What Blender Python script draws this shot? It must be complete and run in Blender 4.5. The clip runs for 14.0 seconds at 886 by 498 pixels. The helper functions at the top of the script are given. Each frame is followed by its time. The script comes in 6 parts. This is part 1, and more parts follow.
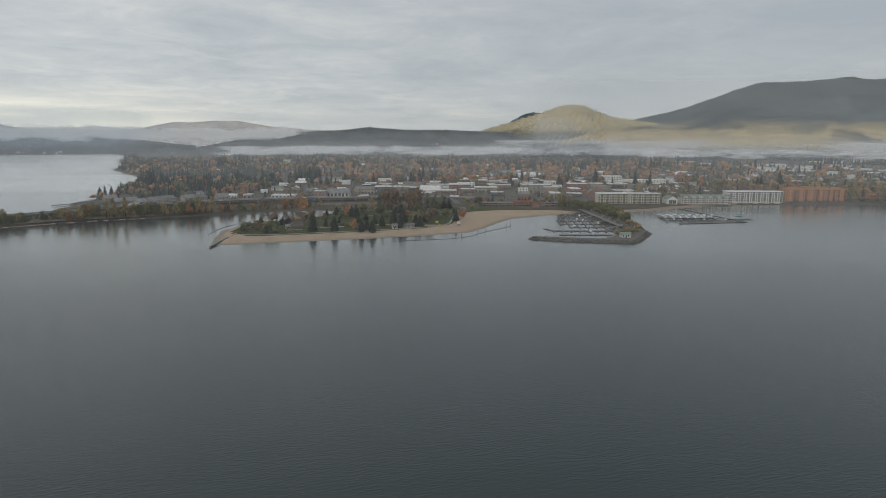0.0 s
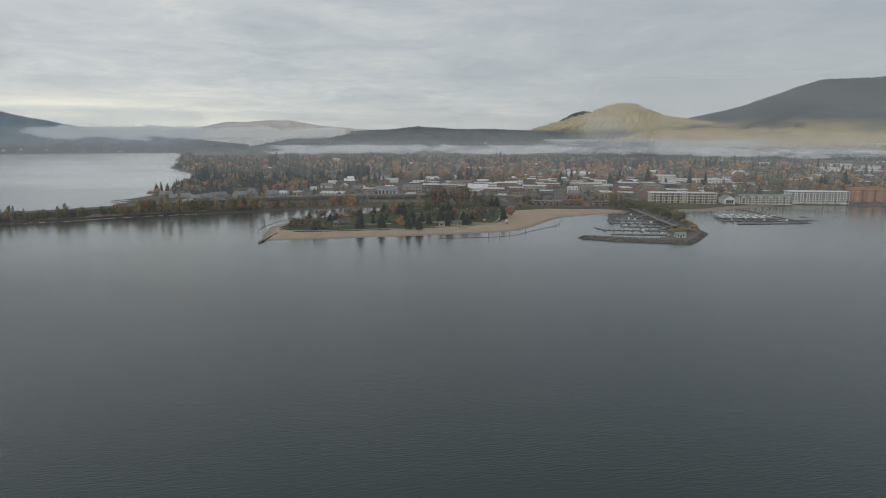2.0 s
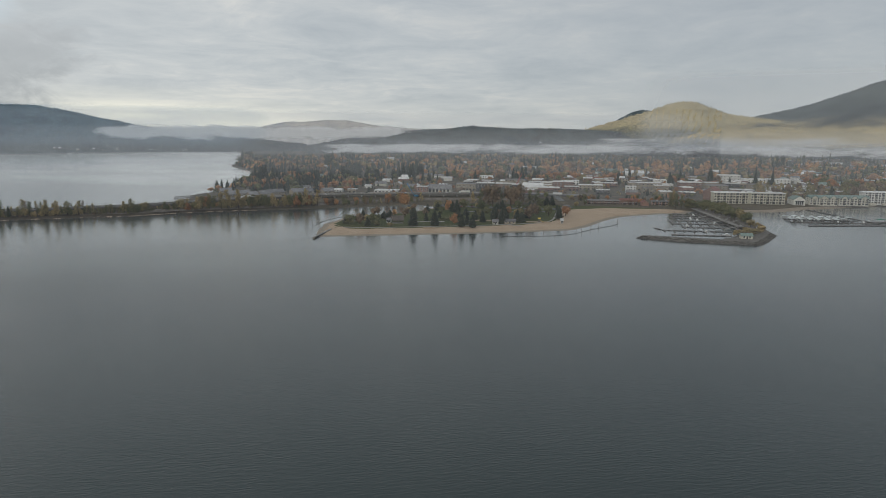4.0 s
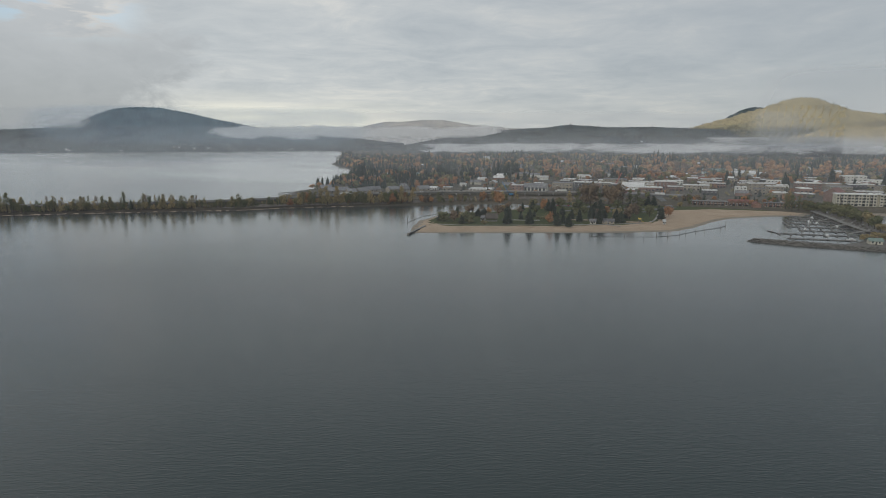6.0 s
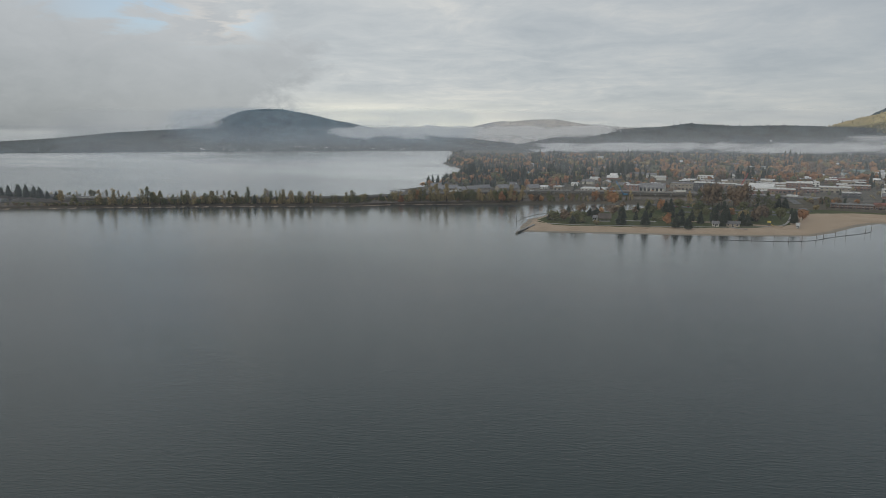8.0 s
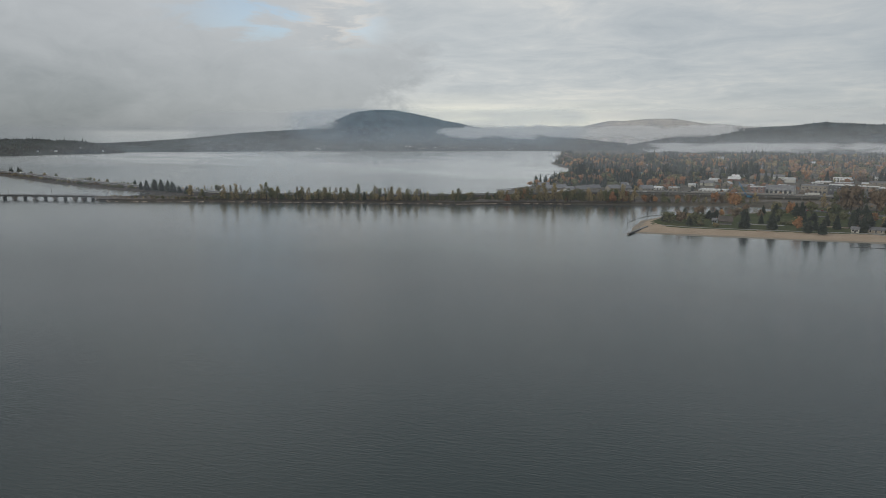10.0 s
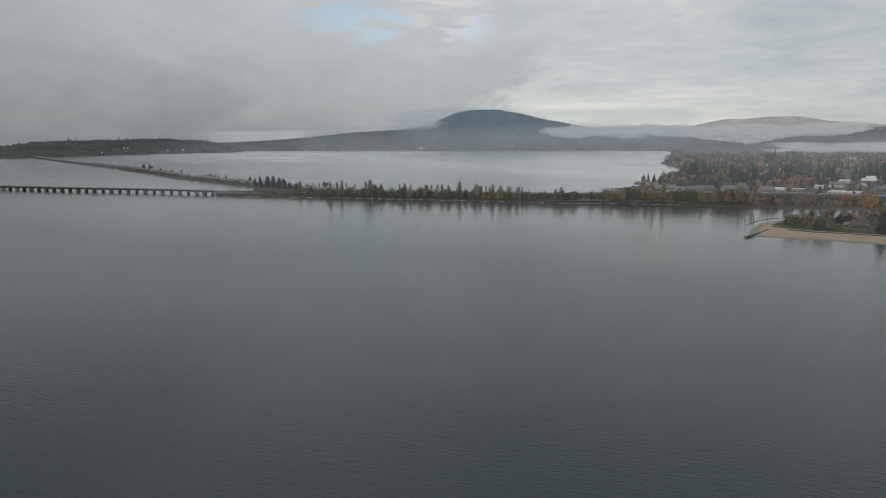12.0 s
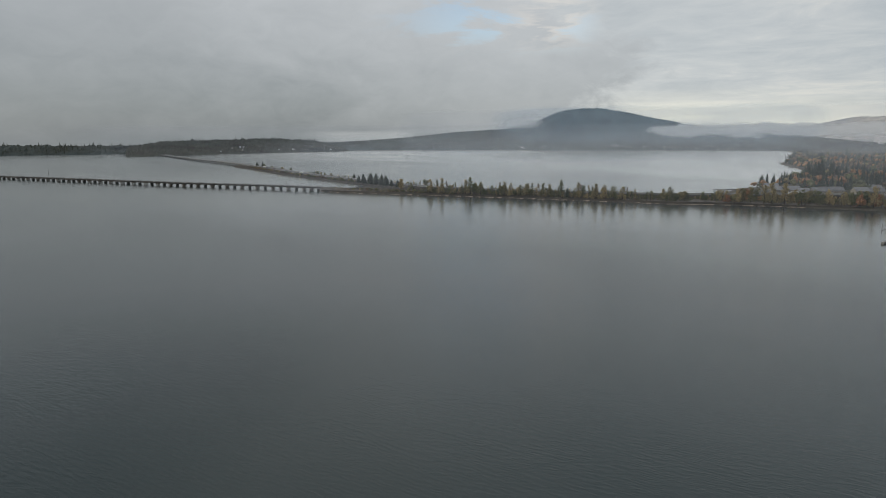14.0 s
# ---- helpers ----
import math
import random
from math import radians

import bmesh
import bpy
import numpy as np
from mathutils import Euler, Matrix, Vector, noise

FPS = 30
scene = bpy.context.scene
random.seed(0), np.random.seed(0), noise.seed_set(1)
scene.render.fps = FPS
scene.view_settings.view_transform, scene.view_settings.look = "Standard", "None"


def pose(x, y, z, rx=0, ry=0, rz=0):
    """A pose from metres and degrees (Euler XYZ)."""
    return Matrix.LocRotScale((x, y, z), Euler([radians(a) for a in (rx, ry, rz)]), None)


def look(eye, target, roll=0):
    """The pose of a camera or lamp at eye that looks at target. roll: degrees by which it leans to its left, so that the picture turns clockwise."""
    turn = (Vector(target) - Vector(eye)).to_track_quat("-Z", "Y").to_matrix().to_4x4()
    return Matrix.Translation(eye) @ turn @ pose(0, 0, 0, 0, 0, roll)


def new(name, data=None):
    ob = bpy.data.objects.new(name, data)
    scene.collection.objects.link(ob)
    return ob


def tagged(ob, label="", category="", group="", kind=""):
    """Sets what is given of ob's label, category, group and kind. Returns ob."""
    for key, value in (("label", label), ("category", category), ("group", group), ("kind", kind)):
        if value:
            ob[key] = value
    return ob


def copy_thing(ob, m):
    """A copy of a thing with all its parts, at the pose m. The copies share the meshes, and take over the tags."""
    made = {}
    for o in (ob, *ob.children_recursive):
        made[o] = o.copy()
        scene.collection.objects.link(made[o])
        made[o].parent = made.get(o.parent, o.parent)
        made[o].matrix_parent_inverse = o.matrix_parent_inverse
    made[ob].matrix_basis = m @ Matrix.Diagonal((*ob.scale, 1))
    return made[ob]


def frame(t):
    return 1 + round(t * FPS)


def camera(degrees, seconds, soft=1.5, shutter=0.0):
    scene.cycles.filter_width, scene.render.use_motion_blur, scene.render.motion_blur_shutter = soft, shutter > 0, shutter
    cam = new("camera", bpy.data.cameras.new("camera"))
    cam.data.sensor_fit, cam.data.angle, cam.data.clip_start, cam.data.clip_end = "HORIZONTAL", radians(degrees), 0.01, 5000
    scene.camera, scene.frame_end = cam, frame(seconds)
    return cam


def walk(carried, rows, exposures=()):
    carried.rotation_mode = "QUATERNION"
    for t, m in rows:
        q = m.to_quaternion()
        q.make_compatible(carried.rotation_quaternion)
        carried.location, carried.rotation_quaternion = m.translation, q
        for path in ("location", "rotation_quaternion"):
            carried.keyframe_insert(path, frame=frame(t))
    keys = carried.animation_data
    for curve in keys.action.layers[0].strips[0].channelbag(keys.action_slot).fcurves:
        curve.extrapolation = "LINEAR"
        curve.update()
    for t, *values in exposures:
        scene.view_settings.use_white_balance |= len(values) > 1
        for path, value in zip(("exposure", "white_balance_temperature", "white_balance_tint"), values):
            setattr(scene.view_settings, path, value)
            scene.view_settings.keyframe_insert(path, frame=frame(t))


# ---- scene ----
cam = camera(69.60, 14.0, soft=0.55)
# seconds, eye in metres, then yaw, pitch and roll in degrees
PATH = [
    (0, (-0.00, -0.00, 100.00), 0.000, -9.905, 0.256),
    (0.5, (-0.12, 1.79, 99.24), 1.036, -9.916, 0.266),
    (1, (-0.22, 3.59, 98.48), 2.094, -9.938, 0.247),
    (1.5, (-0.33, 5.42, 97.72), 3.142, -9.944, 0.235),
    (2, (-0.50, 7.23, 96.97), 4.264, -9.959, 0.235),
    (4.5, (-1.80, 15.96, 93.17), 10.653, -9.994, 0.177),
    (5, (-2.11, 17.55, 92.41), 12.424, -10.003, 0.110),
    (5.5, (-2.45, 19.04, 91.67), 14.462, -10.010, 0.065),
    (6, (-2.83, 20.51, 90.93), 17.607, -10.013, 0.062),
    (6.5, (-3.32, 22.02, 90.19), 20.655, -10.010, 0.028),
    (7, (-3.98, 23.51, 89.44), 22.822, -10.000, 0.015),
    (7.5, (-4.75, 24.98, 88.68), 24.995, -10.006, -0.019),
    (8, (-5.60, 26.43, 87.92), 27.408, -10.004, -0.059),
    (10.5, (-9.98, 33.58, 84.15), 39.268, -9.931, -0.137),
    (11, (-10.95, 34.86, 83.40), 41.536, -9.920, -0.188),
    (11.5, (-12.03, 36.01, 82.67), 43.803, -9.928, -0.176),
    (12, (-13.21, 37.04, 81.94), 46.049, -9.923, -0.186),
    (12.5, (-14.53, 38.03, 81.20), 48.321, -9.907, -0.210),
    (13, (-15.96, 39.00, 80.47), 50.576, -9.895, -0.210),
    (13.5, (-17.48, 39.94, 79.74), 52.796, -9.894, -0.247),
    (14, (-19.00, 40.88, 79.01), 54.962, -9.891, -0.252),
]
walk(cam, [(t, pose(*eye, 90 + pitch, 0, yaw) @ pose(0, 0, 0, 0, 0, roll)) for t, eye, yaw, pitch, roll in PATH],
     [(0, 0.0), (2, 0.0), (5, -0.03), (8, -0.06), (11, -0.05), (14, -0.03)])

# ---- light ----
world = bpy.data.worlds.new("overcast_sky")
scene.world = world
world.use_nodes = True
NT = world.node_tree
for n_ in list(NT.nodes):
    NT.nodes.remove(n_)
SUN_EL, SUN_AZ = 24.0, 205.0   # degrees; azimuth clockwise from +y


class Net:
    """A short way to write node networks."""

    def __init__(self, tree):
        self.tree = tree

    def node(self, kind, **values):
        n = self.tree.nodes.new(kind)
        for key, value in values.items():
            setattr(n, key, value)
        return n

    def put(self, socket, value):
        if isinstance(value, bpy.types.NodeSocket):
            self.tree.links.new(value, socket)
        elif value is not None:
            socket.default_value = value

    def math(self, op, a, b=None, c=None, clamp=False):
        n = self.node("ShaderNodeMath", operation=op, use_clamp=clamp)
        for k, v in enumerate((a, b, c)):
            self.put(n.inputs[k], v)
        return n.outputs[0]

    def ramp(self, fac, stops, mode="LINEAR"):
        n = self.node("ShaderNodeValToRGB")
        n.color_ramp.interpolation = mode
        el = n.color_ramp.elements
        while len(el) < len(stops):
            el.new(0.5)
        for e, (p, c) in zip(el, stops):
            e.position = p
            e.color = (*c, 1) if isinstance(c, tuple) else (c, c, c, 1)
        self.put(n.inputs[0], fac)
        return n.outputs[0]

    def smooth(self, x, lo, hi):
        n = self.node("ShaderNodeMapRange", interpolation_type="SMOOTHSTEP")
        self.put(n.inputs[0], x)
        n.inputs[1].default_value, n.inputs[2].default_value = lo, hi
        return n.outputs[0]

    def noise(self, vec, scale, detail=3.0, rough=0.55, distortion=0.0):
        n = self.node("ShaderNodeTexNoise")
        self.put(n.inputs["Vector"], vec)
        n.inputs["Scale"].default_value, n.inputs["Detail"].default_value = scale, detail
        n.inputs["Roughness"].default_value, n.inputs["Distortion"].default_value = rough, distortion
        return n.outputs[0]

    def xyz(self, x, y, z):
        n = self.node("ShaderNodeCombineXYZ")
        for k, v in enumerate((x, y, z)):
            self.put(n.inputs[k], v)
        return n.outputs[0]

    def split(self, vec):
        n = self.node("ShaderNodeSeparateXYZ")
        self.put(n.inputs[0], vec)
        return n.outputs

    def mix(self, fac, a, b, blend="MIX"):
        n = self.node("ShaderNodeMix", data_type="RGBA", blend_type=blend)
        for k, v in ((0, fac), (6, a), (7, b)):
            if isinstance(v, tuple):
                v = (*v[:3], 1)
            self.put(n.inputs[k], v)
        return n.outputs[2]


w = Net(NT)
way = w.node("ShaderNodeTexCoord").outputs["Generated"]
sx, sy, sz = w.split(way)
elev = w.math("MULTIPLY", w.math("ARCSINE", sz), 57.2958)
azim = w.math("MULTIPLY", w.math("ARCTAN2", sx, sy), 57.2958)
up = w.math("ADD", w.math("MAXIMUM", sz, 0.0), 0.10)
flat = w.xyz(w.math("DIVIDE", sx, up), w.math("DIVIDE", sy, up), 0.0)
streak = w.noise(flat, 1.1, 6.0, 0.6, 0.6)
puffs = w.noise(flat, 3.4, 7.0, 0.66, 0.7)
soft_big = w.noise(flat, 0.45, 3.0, 0.5, 0.3)
tone = w.math("ADD", w.math("MULTIPLY", streak, 0.55), w.math("ADD", w.math("MULTIPLY", puffs, 0.25), w.math("MULTIPLY", soft_big, 0.20)))
cloud = w.ramp(tone, [(0.38, (0.292, 0.314, 0.328)), (0.47, (0.338, 0.356, 0.364)), (0.54, (0.378, 0.390, 0.390)), (0.63, (0.455, 0.450, 0.428))])
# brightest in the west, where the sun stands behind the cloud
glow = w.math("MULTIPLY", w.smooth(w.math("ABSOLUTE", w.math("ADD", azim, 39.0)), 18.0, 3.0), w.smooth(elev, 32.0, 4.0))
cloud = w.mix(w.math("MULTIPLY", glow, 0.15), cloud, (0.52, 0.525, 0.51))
# a break in the clouds low over the hills
low = w.math("MULTIPLY", w.smooth(elev, 4.5, 0.8), w.math("ADD", 0.25, w.math("MULTIPLY", w.smooth(azim, -15.0, -30.0), w.smooth(azim, -44.0, -38.0))))
low = w.math("MULTIPLY", low, w.ramp(w.noise(w.xyz(w.math("MULTIPLY", azim, 0.12), w.math("MULTIPLY", elev, 1.4), 0.0), 1.0, 4.0), [(0.35, 0.35), (0.65, 1.0)]))
cloud = w.mix(w.math("MULTIPLY", low, 0.90), cloud, (0.62, 0.60, 0.51))
# heavy low stratus to the south: a tongue with a ragged end
edge = w.noise(w.xyz(w.math("MULTIPLY", azim, 0.10), w.math("MULTIPLY", elev, 0.20), 0.0), 1.0, 7.0, 0.6, 0.35)
wisp = w.noise(w.xyz(w.math("MULTIPLY", azim, 0.32), w.math("MULTIPLY", elev, 0.55), 4.0), 1.0, 6.0, 0.62, 0.8)
off_axis = w.math("SUBTRACT", elev, 6.0)
lean = w.math("ADD", azim, w.math("ADD", w.math("MULTIPLY", w.math("ABSOLUTE", off_axis), 1.5), w.math("MULTIPLY", off_axis, 0.4)))
ragged = w.math("ADD", w.math("MULTIPLY", w.math("SUBTRACT", edge, 0.5), 16.0), w.math("MULTIPLY", w.math("SUBTRACT", wisp, 0.5), 9.0))
cover = w.smooth(w.math("ADD", lean, ragged), -35.0, -40.0)
folds = w.math("ADD", w.math("MULTIPLY", edge, 0.20), w.math("MULTIPLY", wisp, 0.12))
heavy = w.ramp(w.math("ADD", w.math("MULTIPLY", elev, 0.027), folds), [(0.15, (0.150, 0.165, 0.172)), (0.24, (0.205, 0.219, 0.226)), (0.36, (0.285, 0.297, 0.303)), (0.48, (0.345, 0.356, 0.362)), (0.72, (0.21, 0.22, 0.225))])
east = w.smooth(azim, -32.0, 20.0)
cloud = w.mix(w.math("MULTIPLY", east, 0.60), cloud, (0.225, 0.243, 0.260))
heavy = w.mix(w.math("MULTIPLY", w.smooth(azim, -68.0, -50.0), 0.30), heavy, (0.42, 0.43, 0.434))
heavy = w.mix(w.math("MULTIPLY", w.smooth(azim, -66.0, -84.0), 0.35), heavy, (0.15, 0.162, 0.168))
# a thin bright slit under the stratus, over the far shore
slit = w.math("MULTIPLY", w.math("MULTIPLY", w.smooth(elev, 0.75, 0.35), w.smooth(azim, -68.5, -63.0)), w.smooth(azim, -55.5, -60.0))
heavy = w.mix(w.math("MULTIPLY", slit, 0.28), heavy, (0.52, 0.53, 0.51))
cloud = w.mix(cover, cloud, heavy)
# above the tongue the cloud thins: blue shows through, with lit rims
zone = w.math("MULTIPLY", w.math("MULTIPLY", w.smooth(azim, -63.0, -51.0), w.smooth(azim, -40.5, -45.5)), w.math("MULTIPLY", w.smooth(elev, 6.5, 9.5), w.smooth(elev, 22.0, 15.0)))
gap_n = w.noise(flat, 2.1, 5.0, 0.58, 0.4)
gap = w.math("MULTIPLY", w.smooth(gap_n, 0.47, 0.60), zone)
rim = w.math("MULTIPLY", w.math("MULTIPLY", w.smooth(gap_n, 0.40, 0.50), w.smooth(azim, -51.0, -45.5)), zone)
cloud = w.mix(w.math("MULTIPLY", rim, 0.55), cloud, (0.55, 0.51, 0.46))
sky = w.node("ShaderNodeTexSky", sky_type="NISHITA", sun_disc=False, sun_elevation=radians(SUN_EL), sun_rotation=radians(SUN_AZ))
blue = w.mix(1.0, sky.outputs[0], (0.12, 0.12, 0.12), "MULTIPLY")
cover_all = w.math("SUBTRACT", 0.96, w.math("MULTIPLY", gap, 0.58))
back = w.node("ShaderNodeBackground")
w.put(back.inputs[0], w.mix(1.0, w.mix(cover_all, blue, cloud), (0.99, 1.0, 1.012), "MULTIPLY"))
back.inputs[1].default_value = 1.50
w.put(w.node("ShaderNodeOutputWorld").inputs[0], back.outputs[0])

lamp = bpy.data.lights.new("sun", "SUN")
lamp.energy, lamp.angle, lamp.color = 1.0, radians(14), (1.0, 0.93, 0.82)
sun = new("sun", lamp)
saz, sel = radians(SUN_AZ), radians(SUN_EL)
sun.matrix_world = look((math.sin(saz) * math.cos(sel) * 900, math.cos(saz) * math.cos(sel) * 900, math.sin(sel) * 900), (0, 0, 0))

# ---- materials ----


def material(name, c1, c2, scale=0.5, rough=0.85, bump=0.15, scale2=None, spec=0.3, metal=0.0, spread=0.25, local=False):
    """A two-scale surface: colours c1 and c2 mottled, fine grain and relief; each object a little different."""
    m = bpy.data.materials.new(name)
    m.use_nodes = True
    k = Net(m.node_tree)
    b = m.node_tree.nodes["Principled BSDF"]
    pos = k.node("ShaderNodeTexCoord").outputs["Object"] if local else k.node("ShaderNodeNewGeometry").outputs["Position"]
    n1 = k.noise(pos, scale, 4.0, 0.6)
    n2 = k.noise(pos, scale2 or scale * 7, 3.0, 0.6)
    fac = k.math("ADD", k.math("MULTIPLY", n1, 0.65), k.math("MULTIPLY", n2, 0.35))
    base = k.ramp(fac, [(0.36, c1), (0.64, c2)])
    rnd = k.node("ShaderNodeObjectInfo").outputs["Random"]
    tint = k.math("ADD", 1.0 - spread / 2, k.math("MULTIPLY", rnd, spread))
    base = k.mix(1.0, base, k.xyz(tint, tint, tint), "MULTIPLY")
    k.put(b.inputs["Base Color"], base)
    b.inputs["Roughness"].default_value, b.inputs["Metallic"].default_value = rough, metal
    b.inputs["Specular IOR Level"].default_value = spec
    if bump:
        bn = k.node("ShaderNodeBump")
        bn.inputs["Strength"].default_value, bn.inputs["Distance"].default_value = bump, 0.3 / scale2 if scale2 else 0.05 / scale
        k.put(bn.inputs["Height"], fac)
        k.put(b.inputs["Normal"], bn.outputs[0])
    return m


def foliage(name, c1, c2, c3):
    """Leaves: tints that drift from tree to tree, and from clump to clump within a crown."""
    m = bpy.data.materials.new(name)
    m.use_nodes = True
    k = Net(m.node_tree)
    b = m.node_tree.nodes["Principled BSDF"]
    geo = k.node("ShaderNodeNewGeometry")
    drift = k.noise(geo.outputs["Position"], 0.045, 3.0, 0.7)
    rnd = k.node("ShaderNodeObjectInfo").outputs["Random"]
    fac = k.math("ADD", k.math("MULTIPLY", drift, 0.7), k.math("MULTIPLY", rnd, 0.35))
    base = k.ramp(fac, [(0.25, c1), (0.5, c2), (0.78, c3)])
    isl = geo.outputs["Random Per Island"]
    tint = k.math("ADD", 0.70, k.math("MULTIPLY", isl, 0.54))
    base = k.mix(1.0, base, k.xyz(tint, tint, tint), "MULTIPLY")
    k.put(b.inputs["Base Color"], base)
    b.inputs["Roughness"].default_value, b.inputs["Specular IOR Level"].default_value = 0.8, 0.15
    return m


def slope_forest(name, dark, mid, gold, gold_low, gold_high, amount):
    """A wooded mountainside: dark conifers, with golden larch and dry grass in broad patches; on bright hills the gold
    also holds painted sunlight.
    """
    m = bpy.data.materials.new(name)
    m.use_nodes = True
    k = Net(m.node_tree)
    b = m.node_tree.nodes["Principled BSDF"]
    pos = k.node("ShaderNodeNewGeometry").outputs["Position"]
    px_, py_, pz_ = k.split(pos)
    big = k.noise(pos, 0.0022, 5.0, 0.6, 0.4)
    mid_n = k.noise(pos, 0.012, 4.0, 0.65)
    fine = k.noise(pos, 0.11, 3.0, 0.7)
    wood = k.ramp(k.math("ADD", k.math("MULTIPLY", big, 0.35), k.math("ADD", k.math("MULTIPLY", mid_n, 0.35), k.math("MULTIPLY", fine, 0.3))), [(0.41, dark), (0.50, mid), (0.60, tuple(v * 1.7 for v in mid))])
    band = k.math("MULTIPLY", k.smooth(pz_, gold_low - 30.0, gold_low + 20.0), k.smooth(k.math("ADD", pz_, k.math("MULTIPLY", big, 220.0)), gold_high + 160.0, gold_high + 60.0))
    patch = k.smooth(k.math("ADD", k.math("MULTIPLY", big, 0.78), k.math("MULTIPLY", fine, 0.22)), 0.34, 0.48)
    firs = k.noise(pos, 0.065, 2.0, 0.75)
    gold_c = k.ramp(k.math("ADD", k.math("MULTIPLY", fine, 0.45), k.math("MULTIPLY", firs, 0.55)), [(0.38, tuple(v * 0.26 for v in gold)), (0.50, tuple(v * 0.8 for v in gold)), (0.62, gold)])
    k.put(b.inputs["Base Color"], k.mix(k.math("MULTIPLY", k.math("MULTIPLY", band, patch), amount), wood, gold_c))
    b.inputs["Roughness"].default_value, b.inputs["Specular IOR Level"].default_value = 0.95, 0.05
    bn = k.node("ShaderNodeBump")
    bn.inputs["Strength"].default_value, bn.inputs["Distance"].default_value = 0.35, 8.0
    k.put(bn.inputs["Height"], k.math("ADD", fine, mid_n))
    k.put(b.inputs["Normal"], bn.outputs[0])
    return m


def mist(name, density, along, upward, lo, hi, seed=0.0, colour=(0.93, 0.95, 0.97), foot=0.4, head=0.5, detail=7.0):
    """Thin fog: white droplets that scatter light, thicker where the noise is high; v of the map runs from the foot to the top."""
    m = bpy.data.materials.new(name)
    m.use_nodes = True
    k = Net(m.node_tree)
    for n in list(m.node_tree.nodes):
        m.node_tree.nodes.remove(n)
    u, v, _ = k.split(k.node("ShaderNodeUVMap").outputs[0])
    n = k.noise(k.xyz(k.math("DIVIDE", u, along), k.math("MULTIPLY", v, upward), seed), 1.0, detail, 0.62, 0.6)
    ends = k.node("ShaderNodeAttribute", attribute_name="ends").outputs["Fac"]
    hull = k.math("MULTIPLY", k.math("MULTIPLY", k.smooth(v, 0.0, foot), k.smooth(v, 1.0, head)), k.smooth(ends, 0.0, 1.0))
    body = k.smooth(k.math("SUBTRACT", n, k.math("MULTIPLY", k.math("SUBTRACT", 1.0, hull), 0.55)), lo, hi)
    fac = k.math("MULTIPLY", k.math("MULTIPLY", body, k.smooth(hull, 0.0, 0.35)), density, clamp=True)
    front, rear, thin = k.node("ShaderNodeBsdfDiffuse"), k.node("ShaderNodeBsdfTranslucent"), k.node("ShaderNodeBsdfTransparent")
    front.inputs[0].default_value = rear.inputs[0].default_value = (*colour, 1)
    both, out = k.node("ShaderNodeMixShader"), k.node("ShaderNodeMixShader")
    both.inputs[0].default_value = 0.4
    k.put(both.inputs[1], front.outputs[0])
    k.put(both.inputs[2], rear.outputs[0])
    k.put(out.inputs[0], fac)
    k.put(out.inputs[1], thin.outputs[0])
    k.put(out.inputs[2], both.outputs[0])
    k.put(k.node("ShaderNodeOutputMaterial").inputs[0], out.outputs[0])
    return m


